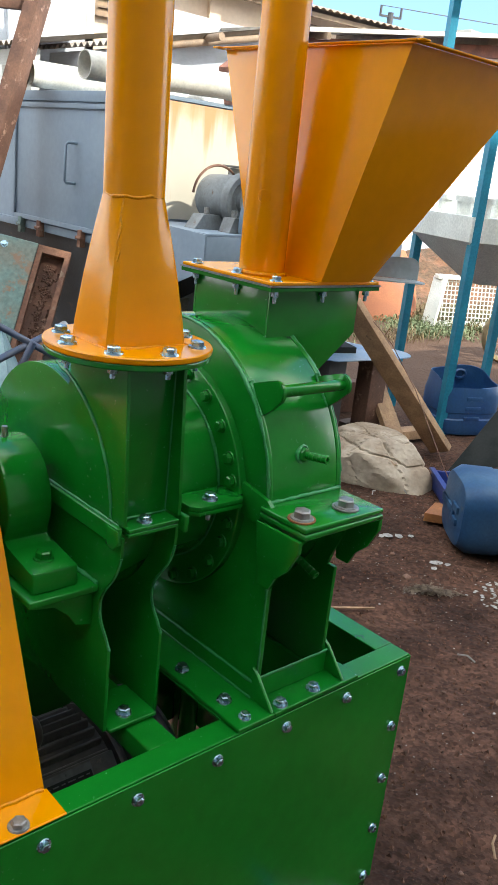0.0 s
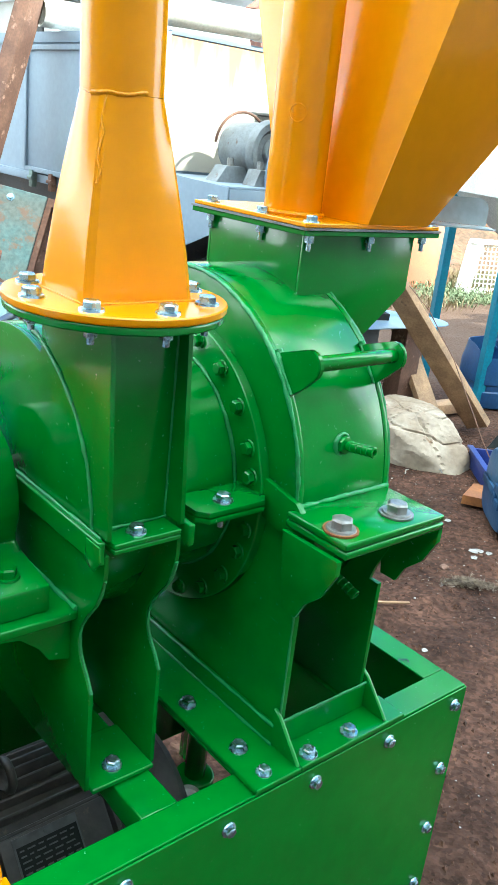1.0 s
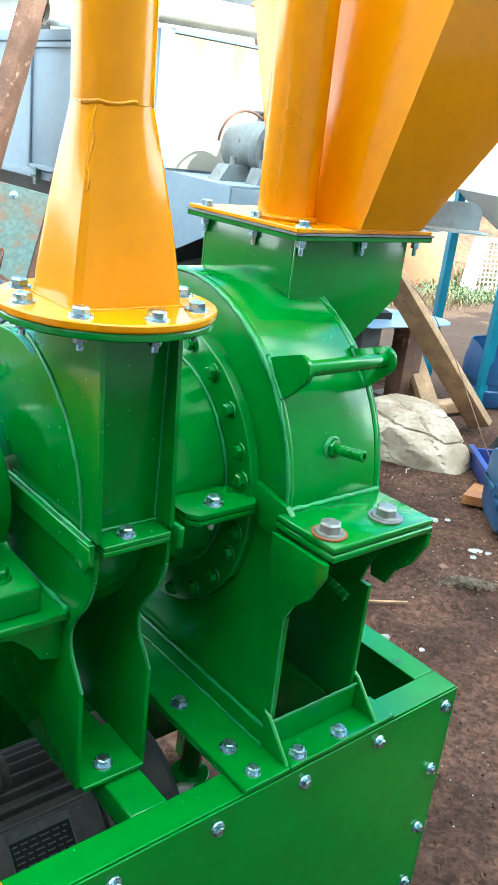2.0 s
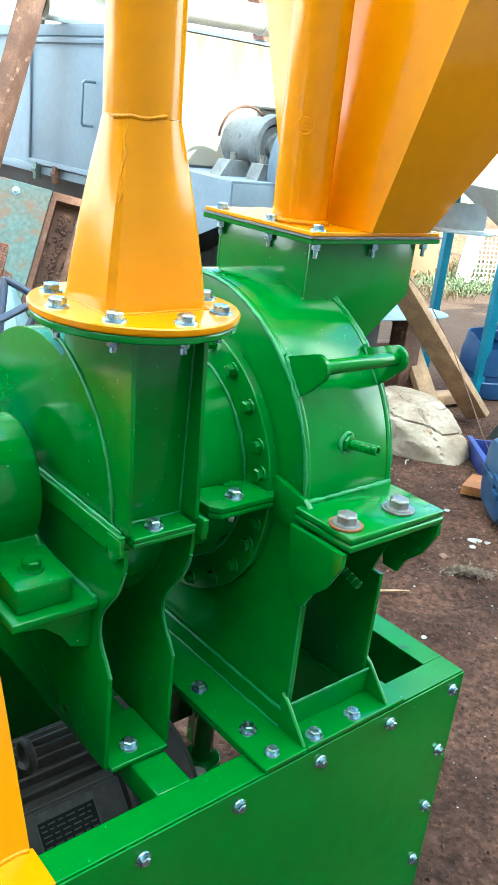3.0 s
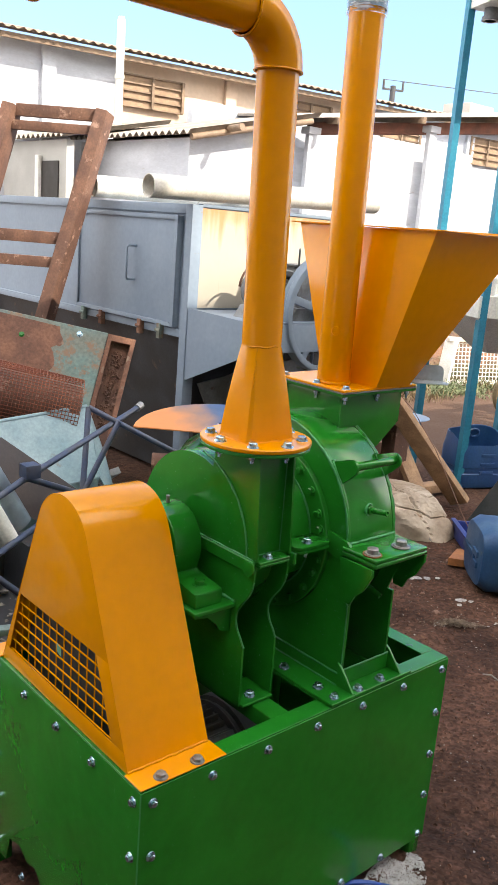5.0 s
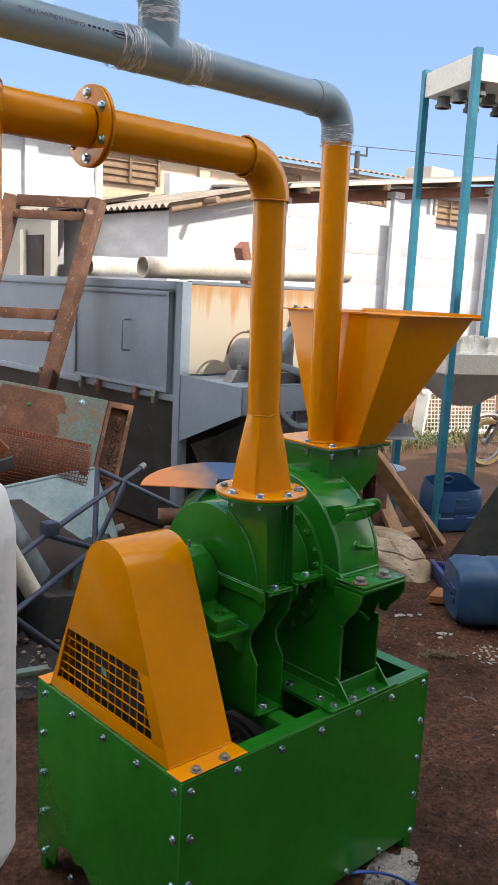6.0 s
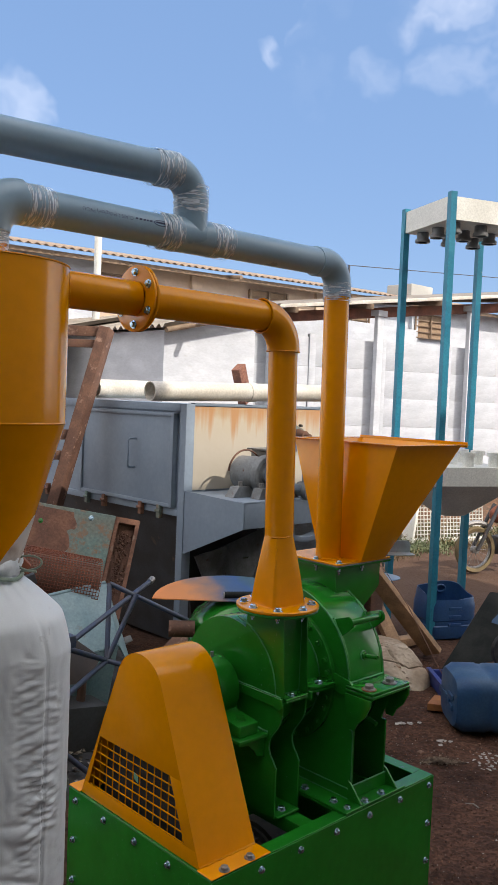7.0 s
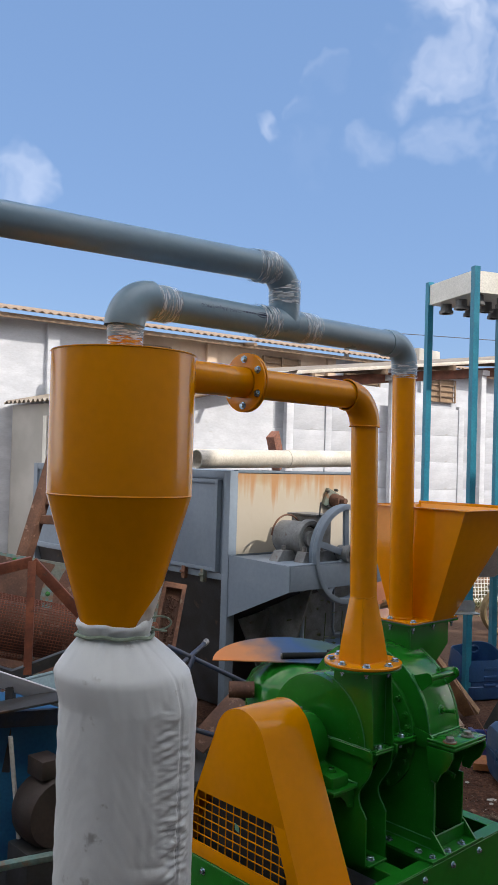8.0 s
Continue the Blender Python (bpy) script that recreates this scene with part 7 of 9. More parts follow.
    for k in range(520):
        i, j = rnd.randrange(19, 29), rnd.randrange(0, 9)
        p = grid[i][j].co.lerp(grid[i + 1][j + 1].co, rnd.random())
        p = Vector((p.x + rnd.uniform(-0.04, 0.04), p.y, p.z + rnd.uniform(0.012, 0.03)))
        s = rnd.uniform(0.010, 0.034)
        turn = Matrix.Rotation(rnd.uniform(0, 6.3), 3, 'Z') @ Matrix.Rotation(rnd.uniform(-0.7, 0.7), 3, 'X')
        vs = [bm_leaf.verts.new(p + turn @ Vector(q)) for q in ((-s, 0, 0), (-0.2 * s, -0.5 * s, 0.25 * s), (s, 0, 0.1 * s), (-0.1 * s, 0.55 * s, 0.3 * s))]
        bm_leaf.faces.new(vs)
    solid("dry_leaves", bm_leaf, LEAFLITTER, "pale and brown dry leaves on dark ground", "dry leaves", kind="stuff")
    # heap doubles as dark backing: the shade under the tank is in its colour
    solid("dark_backing_heap", bm, DARKSTEEL, "heap of soil and small scrap, dark backing for the shade under the tank", "scrap heap", kind="stuff", smooth=60)


scrap_left()


# ---------------------------------------------------------------- yard on the other side
def boulder():
    """A split boulder: flat broken faces meeting in blunt edges, cracks and a rough skin."""
    rnd = random.Random(21)
    planes = [(Vector((0, 0, 1)), 0.215), (Vector((0.2, 0.1, 0.97)), 0.23), (Vector((0, 0, -1)), 0.12)]
    for k in range(7):
        a = math.tau * k / 7 + rnd.uniform(-0.25, 0.25)
        planes.append((Vector((math.cos(a), math.sin(a), rnd.uniform(-0.25, 0.35))), rnd.uniform(0.30, 0.40)))
    for k in range(5):
        a = math.tau * k / 5 + rnd.uniform(-0.4, 0.4)
        planes.append((Vector((math.cos(a), math.sin(a), rnd.uniform(0.6, 1.3))), rnd.uniform(0.235, 0.315)))
    planes = [(n.normalized(), d) for n, d in planes]
    cracks = [(Vector((0.25, 0.1, 0.96)), 0.10, 0.020), (Vector((0.1, 0.35, 0.93)), 0.165, 0.014), (Vector((0.9, 0.3, 0.3)), 0.02, 0.016), (Vector((0.6, -0.75, 0.2)), 0.12, 0.012)]
    bm = bmesh.new()
    bmesh.ops.create_icosphere(bm, subdivisions=6, radius=1.0)
    for v in bm.verts:
        d = v.co.normalized()
        d = Vector((d.x * 1.25, d.y * 0.92, d.z)).normalized()
        reach = sorted(c / max(1e-3, n.dot(d)) for n, c in planes if n.dot(d) > 1e-3)[:2]
        r = reach[0] - 0.006 * max(0.0, 1 - (reach[1] - reach[0]) / 0.016)
        q = d * 3.2
        for n, c, w in cracks:
            r -= w * max(0.0, 1 - abs(n.dot(d * r) - c + 0.03 * noise.noise(q * 0.7)) / 0.008)
        r += 0.008 * noise.noise(q) + 0.006 * noise.noise(q * 3.1) + 0.004 * noise.noise(q * 8) + 0.0025 * noise.noise(q * 19)
        v.co = Vector((d.x * 1.12, d.y, d.z)) * r
    bmesh.ops.rotate(bm, cent=(0, 0, 0), matrix=Matrix.Rotation(-0.70, 3, 'Z'), verts=bm.verts)
    bmesh.ops.translate(bm, vec=(3.91, 2.32, 0.06), verts=bm.verts)
    solid("boulder", bm, ROCK, "pale brown cracked boulder on the soil", "rock", smooth=24)


boulder()


def planks():
    for a, b, w, h, r, lab in (((4.66, 2.30, 0.05), (3.88, 2.695, 1.07), 0.165, 0.055, 0.62, "grey-brown sawn timber plank leaning on a table"),
                               ((4.42, 2.52, 0.06), (4.62, 3.15, 0.64), 0.16, 0.045, 0.2, "dark short timber plank leaning under the table"),
                               ((4.15, 2.75, 0.06), (4.95, 2.60, 0.07), 0.12, 0.07, 0.0, "timber batten lying on the soil")):
        bm = bmesh.new()
        beam(bm, a, b, w, h, 0.004, roll=r)
        solid("plank", bm, PLANKWOOD, lab, "plank", "planks by the table")


planks()


def work_table():
    t = thing("sheet_table", (4.5, 2.9, 0), "blue-faced sheet lying on rusty steel legs as a table", "table")
    o_ = (-0.17, 0.16)
    bm = bmesh.new()
    pts = [(4.05, 2.55), (4.55, 2.48)] + [(4.70 + 0.16 * math.cos(a), 2.66 + 0.18 * math.sin(a)) for a in [radians(-80 + 20 * k) for k in range(9)]] + [(4.62, 3.15), (3.9, 3.3), (3.75, 2.9)]
    prism(bm, [(p[0] + o_[0], p[1] + o_[1]) for p in pts], "z", 0.660, 0.666)
    part("top_sheet", bm, BLUETOP, t)
    for x, y in ((3.95, 2.84), (4.39, 2.82), (3.85, 3.28), (4.33, 3.21)):
        bm = bmesh.new()
        box(bm, x - 0.09, x + 0.09, y - 0.07, y + 0.07, 0.0, 0.659, bevel=0.01)
        part("leg", bm, DARKSTEEL if x < 4.1 else RUST, t)
    bm = bmesh.new()
    prism(bm, [(3.95, 2.95), (4.22, 2.86), (4.30, 3.05), (4.0, 3.12)], "z", 0.667, 0.71)
    solid("rag", bm, CHARCOAL, "black rag lying on the sheet table", "rag")
    bm = bmesh.new()
    prism(bm, [(4.0, 3.16), (4.25, 3.16), (4.22, 3.26), (4.0, 3.26)], "z", 0.667, 0.80)
    solid("orange_box", bm, CLAYPOT, "orange cardboard box on the sheet table", "box")

    bm = bmesh.new()
    beam(bm, (4.36, 3.02, 0.045), (5.02, 3.06, 0.045), 0.09, 0.09, 0.006)
    solid("timber_offcut", bm, TIMBER, "weathered timber offcut lying under the sheet table", "timber")
    bm = bmesh.new()
    beam(bm, (4.62, 3.50, 0.13), (5.28, 3.38, 0.13), 0.10, 0.26, 0.01)
    solid("stone_slab", bm, RUST, "dusty brown slab standing under the sheet table", "slab")

work_table()


def cut_drum():
    t = thing("cut_jerrycan", (5.4, 2.7, 0), "dark blue plastic jerrycan with its top cut open", "jerrycan")
    q = pose(5.38, 2.68, 0.0, 0, 0, -24)
    hx, hy, h = 0.27, 0.20, 0.50
    def ring(off, z):
        out = []
        for k in range(40):
            a = math.tau * k / 40
            c, s = math.cos(a), math.sin(a)
            e = 5.0
            m_ = (abs(c) ** e + abs(s) ** e) ** (-1 / e)
            out.append(q @ Vector(((hx - off) * c * m_, (hy - off) * s * m_, z)))
        return out
    bm = bmesh.new()
    rnd = random.Random(2)
    prof = [(0.05, 0.0), (0.012, 0.02), (0.0, 0.06), (0.0, 0.14), (0.008, 0.15), (0.008, 0.19), (0.0, 0.20), (0.0, 0.33), (0.012, 0.40)]
    rings = [[bm.verts.new(p) for p in ring(o, z)] for o, z in prof]
    top = [0.445 + 0.055 * math.sin(k * math.tau / 40) - 0.012 * math.cos(3 * k * math.tau / 40) for k in range(40)]
    rings.append([bm.verts.new(Vector((p.x, p.y, top[k]))) for k, p in enumerate(ring(0.02, h))])
    rings.append([bm.verts.new(Vector((p.x, p.y, top[k] - 0.003))) for k, p in enumerate(ring(0.026, h))])
    rings += [[bm.verts.new(p) for p in ring(o + 0.007, z)] for o, z in ((0.010, 0.36), (0.004, 0.10), (0.02, 0.03))]
    for a, b in zip(rings, rings[1:]):
        for k in range(40):
            bm.faces.new((a[k], a[(k + 1) % 40], b[(k + 1) % 40], b[k]))
    bm.faces.new(rings[0][::-1])
    bm.faces.new(rings[-1])
    part("shell", bm, BLUEPLASTIC, t)
    for dz in (0.14, 0.22, 0.30):
        bm = bmesh.new()
        box(bm, -0.07, 0.07, -hy - 0.006, -hy + 0.01, dz, dz + 0.03, bevel=0.005)
        bmesh.ops.transform(bm, matrix=q, verts=bm.verts)
        part("embossed_rib", bm, BLUEPLASTIC, t)
    bm = bmesh.new()
    sweep(bm, [q @ Vector((0.06 + 0.05 * math.cos(a), 0.17, 0.43 + 0.035 * math.sin(a))) for a in [math.tau * k / 20 for k in range(21)]], 0.012, 8)
    part("spout_ring", bm, BLUEPLASTIC, t)
    bm = bmesh.new()
    prism(bm, [(0.0, 0.12), (0.014, 0.13), (0.02, 0.34), (0.004, 0.33)], "y", -0.002, 0.002)
    bmesh.ops.transform(bm, matrix=q @ pose(hx - 0.01, -0.10, 0, 0, 0, 90), verts=bm.verts)
    part("scuff", bm, PAPER, t)


cut_drum()


def jerrycan():
    t = thing("jerrycan", (3.75, 1.15, 0), "faded blue plastic jerrycan lying on its side", "jerrycan")
    q = pose(3.66, 1.12, 0.205, 0, 0, -42) @ pose(0, 0, 0, 0, 90, 0) @ Matrix.Scale(1.12, 4)
    bm = bmesh.new()
    n = 44
    rings = []
    for o, z in ((0.09, -0.30), (0.03, -0.29), (0.0, -0.24), (0.0, -0.10), (0.006, -0.09), (0.006, -0.05), (0.0, -0.04), (0.0, 0.18), (0.02, 0.26), (0.08, 0.31), (0.12, 0.32)):
        ring = []
        for k in range(n):
            a = math.tau * k / n
            c, s = math.cos(a), math.sin(a)
            m_ = (abs(c) ** 4 + abs(s) ** 4) ** (-0.25)
            ring.append(bm.verts.new(q @ Vector(((0.185 - o) * c * m_, (0.22 - o) * s * m_, z))))
        rings.append(ring)
    for a, b in zip(rings, rings[1:]):
        for k in range(n):
            bm.faces.new((a[k], a[(k + 1) % n], b[(k + 1) % n], b[k]))
    bm.faces.new(rings[0][::-1])
    bm.faces.new(rings[-1])
    part("body", bm, FADEDBLUE, t)
    # moulded handle and emboss on the end face
    for u, v, w, h in ((-0.03, -0.09, 0.05, 0.018), (0.03, -0.09, 0.05, 0.018), (0.0, -0.06, 0.018, 0.05), (0.0, 0.06, 0.10, 0.02), (0.0, 0.10, 0.06, 0.02)):
        bm = bmesh.new()
        box(bm, u - h, u + h, v - w, v + w, -0.312, -0.296, bevel=0.006)
        bmesh.ops.transform(bm, matrix=q, verts=bm.verts)
        part("embossed_rib", bm, FADEDBLUE, t)
    bm = bmesh.new()
    rod(bm, q @ Vector((-0.09, 0.10, 0.30)), q @ Vector((-0.09, 0.10, 0.36)), 0.03, 18)
    part("cap", bm, CHARCOAL, t)


jerrycan()


def crate():
    t = thing("plastic_crate", (4.2, 1.65, 0), "royal blue plastic crate lying under dark sheets", "crate")
    q = pose(4.18, 1.58, 0.0, 0, 0, -40) @ Matrix.Diagonal((1, 1, 0.62, 1))
    for nm, b in (("side", (-0.32, 0.32, -0.22, -0.20, 0, 0.17)), ("side", (-0.32, 0.32, 0.20, 0.22, 0, 0.17)), ("end", (-0.32, -0.30, -0.199, 0.199, 0, 0.17)),
                  ("end", (0.30, 0.32, -0.199, 0.199, 0, 0.17)), ("floor", (-0.299, 0.299, -0.199, 0.199, 0.005, 0.018)),
                  ("rim", (-0.335, 0.335, -0.235, -0.20, 0.171, 0.19)), ("rim", (-0.335, -0.30, -0.199, 0.235, 0.171, 0.19)), ("rib", (-0.33, 0.33, -0.228, -0.221, 0.07, 0.09))):
        bm = bmesh.new()
        box(bm, *b, bevel=0.003)
        bmesh.ops.transform(bm, matrix=q, verts=bm.verts)
        part(nm, bm, CRATEBLUE, t)
    bm = bmesh.new()
    v = [bm.verts.new(p) for p in ((4.36, 2.02, 0.03), (4.95, 1.96, 0.60), (5.25, 1.52, 0.60), (4.62, 1.52, 0.20))]
    bm.faces.new(v)
    r = bmesh.ops.extrude_face_region(bm, geom=bm.faces[:])
    bmesh.ops.translate(bm, vec=(0.02, -0.01, 0.03), verts=[e for e in r["geom"] if isinstance(e, bmesh.types.BMVert)])
    solid("black_panel", bm, CHARCOAL, "black sheet leaning over the crate", "panel")
    bm = bmesh.new()
    v = [bm.verts.new(p) for p in ((4.62, 1.72, 0.46), (4.95, 1.62, 0.72), (5.2, 1.25, 0.66), (4.74, 1.22, 0.40))]
    bm.faces.new(v)
    r = bmesh.ops.extrude_face_region(bm, geom=bm.faces[:])
    bmesh.ops.translate(bm, vec=(0.01, 0.0, 0.02), verts=[e for e in r["geom"] if isinstance(e, bmesh.types.BMVert)])
    solid("blue_board", bm, FADEDBLUE, "pale blue board leaning over the crate", "board")
    t = thing("trolley_wheel_assembly", (4.62, 1.45, 0.1), "small black rubber trolley wheel leaning on the crate", "trolley wheel")
    c = (0, 0, 0)
    bm = bmesh.new()
    lathe(bm, [(0.10, -0.03), (0.15, -0.035), (0.165, 0.0), (0.15, 0.035), (0.10, 0.03)], c, 30)
    bmesh.ops.transform(bm, matrix=facing((4.50, 1.46, 0.30), (-0.7, -0.7, 0.15)), verts=bm.verts)
    part("tyre", bm, BLACK, t)
    bm = bmesh.new()
    for k in range(5):
        a = math.tau * k / 5
        beam(bm, (0, 0, 0), (0.105 * math.cos(a), 0.105 * math.sin(a), 0), 0.02, 0.02)
    bmesh.ops.transform(bm, matrix=facing((4.50, 1.46, 0.30), (-0.7, -0.7, 0.15)), verts=bm.verts)
    part("spokes", bm, CHARCOAL, t)
    bm = bmesh.new()
    prism(bm, [(3.53, 1.585), (3.63, 1.44), (3.83, 1.52), (3.73, 1.66)], "z", 0.0, 0.05)
    solid("rusty_channel", bm, ORANGERUST, "short rusty steel offcut on the soil", "steel offcut")
    bm = bmesh.new()
    sweep(bm, [(3.60, 1.30, 0.02), (3.72, 1.65, 0.30), (3.95, 2.10, 0.62), (4.02, 2.4, 0.85), (4.0, 2.62, 1.0)], 0.003, 6)
    solid("bent_wire", bm, RUST, "thin rusty wire bent up to the plank", "wire")


crate()


def vending_stand():
    """Tall stand of teal posts with a filling box on top and a tapered hopper below."""
    t = thing("filling_stand", (5.7, 2.9, 0), "tall teal steel stand with off-white boxes and spouts", "stand")
    M, L, R = Vector((5.08, 2.655, 0)), Vector((5.42, 3.43, 0)), Vector((6.26, 3.07, 0))
    F = M + R - L
    for p in (M, L, R, F):
        bm = bmesh.new()
        q = Matrix.Translation(p) @ Matrix.Rotation(math.atan2((L - M).y, (L - M).x), 4, 'Z')
        box(bm, -0.032, 0.032, -0.004, 0.004, 0, 4.28)
        box(bm, -0.032, -0.024, -0.0045, -0.06, 0, 4.28)
        bmesh.ops.transform(bm, matrix=q, verts=bm.verts)
        part("post", bm, TEAL, t)
    def quad_box(z0, z1, grow, nm, mm, lower=None):
        c = (M + R) / 2
        pts = [c + (p - c) * grow for p in (M, F, R, L)]
        bm = bmesh.new()
        lo = [bm.verts.new((p.x, p.y, z0)) for p in pts]
        hi = [bm.verts.new((p.x, p.y, z1)) for p in pts]
        for k in range(4):
            bm.faces.new((lo[k], lo[(k + 1) % 4], hi[(k + 1) % 4], hi[k]))
        bm.faces.new(hi)
        if lower is None:
            bm.faces.new(lo[::-1])
        else:
            s, zz = lower
            lw = [bm.verts.new((c.x + (p.x - c.x) * s, c.y + (p.y - c.y) * s, zz)) for p in pts]
            for k in range(4):
                bm.faces.new((lw[k], lw[(k + 1) % 4], lo[(k + 1) % 4], lo[k]))
            bm.faces.new(lw[::-1])
        return part(nm, bm, mm, t, smooth=20)
    quad_box(4.03, 4.245, 0.975, "top_box", PALEMETAL)
    quad_box(1.50, 1.68, 1.06, "lower_hopper", PALEMETAL, (0.22, 1.16))
    c = (M + R) / 2
    u, v = (L - M) / 3, (F - M) / 3
    for i in range(3):
        for j in range(3):
            o = M + u * (i + 0.5) + v * (j + 0.5)
            bm = bmesh.new()
            lathe(bm, [(0.06, 4.03), (0.06, 3.96), (0.075, 3.96), (0.075, 3.93), (0.05, 3.93)], (o.x, o.y, 0), 20)
            part("spout", bm, CASTGREY, t)
            bm = bmesh.new()
            lathe(bm, [(0.055, 1.681), (0.055, 1.78), (0.072, 1.78), (0.072, 1.82), (0.05, 1.82), (0.05, 1.70)], (o.x, o.y, 0), 20)
            part("cup", bm, PALEMETAL, t)
    return t


vending_stand()


def motorcycle():
    t = thing("motorcycle", (8.6, 4.2, 0), "dusty motorcycle parked beyond the stand", "motorcycle")
    c = Vector((8.42, 4.20, 0.325))
    d = Vector((0.93, -0.36, 0)).normalized()
    nrm = Vector((d.y, -d.x, 0))
    for k, o in enumerate((0.0, 1.25)):
        q = facing(c + d * o, nrm)
        bm = bmesh.new()
        lathe(bm, [(0.255, -0.035), (0.300, -0.046), (0.322, 0.0), (0.300, 0.046), (0.255, 0.035)], (0, 0, 0), 40)
        bmesh.ops.transform(bm, matrix=q, verts=bm.verts)
        wheel = part("tyre", bm, DRYGRASS if k == 0 else BLACK, t, "dusty tyre" if k == 0 else "")
        bm = bmesh.new()
        lathe(bm, [(0.238, -0.02), (0.256, -0.02), (0.256, 0.02), (0.238, 0.02), (0.238, -0.02)], (0, 0, 0), 40)
        lathe(bm, [(0.001, -0.04), (0.05, -0.04), (0.05, 0.04), (0.001, 0.04)], (0, 0, 0), 16)
        for s in range(16):
            a = math.tau * s / 16
            beam(bm, (0.04 * math.cos(a), 0.04 * math.sin(a), 0.02 * (-1) ** s), (0.23 * math.cos(a), 0.23 * math.sin(a), 0), 0.004, 0.004)
        bmesh.ops.transform(bm, matrix=q, verts=bm.verts)
        part("spoked_rim", bm, DULLBOLT, wheel)
    up = Vector((0, 0, 1))
    for s in (-0.06, 0.06):
        bm = bmesh.new()
        rod(bm, c + nrm * s, c + d * 0.34 + up * 0.62 + nrm * s, 0.026, 12)
        part("fork_leg", bm, DARKSTEEL, t)
    bm = bmesh.new()
    sweep(bm, [c + (d * math.cos(a) + up * math.sin(a)) * 0.375 for a in [radians(48 + 8 * k) for k in range(10)]], 0.035, 10)
    part("mudguard", bm, DULLBOLT, t)
    bm = bmesh.new()
    bmesh.ops.create_uvsphere(bm, u_segments=20, v_segments=12, radius=1, matrix=Matrix.Translation(c + d * 0.52 + up * 0.48) @ Matrix.Rotation(math.atan2(d.y, d.x), 4, 'Z') @ Matrix.Diagonal((0.30, 0.14, 0.15, 1)))
    part("fuel_tank", bm, REDOXIDE, t)
    bm = bmesh.new()
    beam(bm, c + d * 0.35 + up * 0.05, c + d * 0.75 + up * 0.08, 0.22, 0.26, 0.03)
    part("engine", bm, DARKSTEEL, t)
    bm = bmesh.new()
    beam(bm, c + d * 0.7 + up * 0.50, c + d * 1.35 + up * 0.52, 0.20, 0.08, 0.02)
    part("saddle", bm, BLACK, t)


motorcycle()


def white_grid():
    t = thing("grid_panel", (9.6, 5.9, 0), "white plastic grid panel in a broad frame on the grass", "panel")
    o, u, z = Vector((9.25, 6.35, 0.0)), Vector((0.92, -0.39, 0)), Vector((0.0, 0.08, 1.0))
    def P(a, b):
        return o + u * a + z * b
    for a, b, w in ((P(0.42, 0.0), P(0.56, 0.70), 0.22), (P(0.48, 0.70), P(1.9, 0.70), 0.12), (P(0.4, 0.04), P(1.9, 0.04), 0.08)):
        bm = bmesh.new()
        beam(bm, a, b, w, 0.06, 0.01)
        part("frame_bar", bm, PALEMETAL, t)
    bm = bmesh.new()
    for k in range(21):
        beam(bm, P(0.62 + 0.064 * k, 0.05), P(0.62 + 0.064 * k, 0.67), 0.012, 0.012)
    for k in range(10):
        beam(bm, P(0.6, 0.08 + 0.062 * k), P(1.9, 0.08 + 0.062 * k), 0.012, 0.012)
    tagged(part("grid", bm, PALEMETAL, t), kind="stuff")


white_grid()


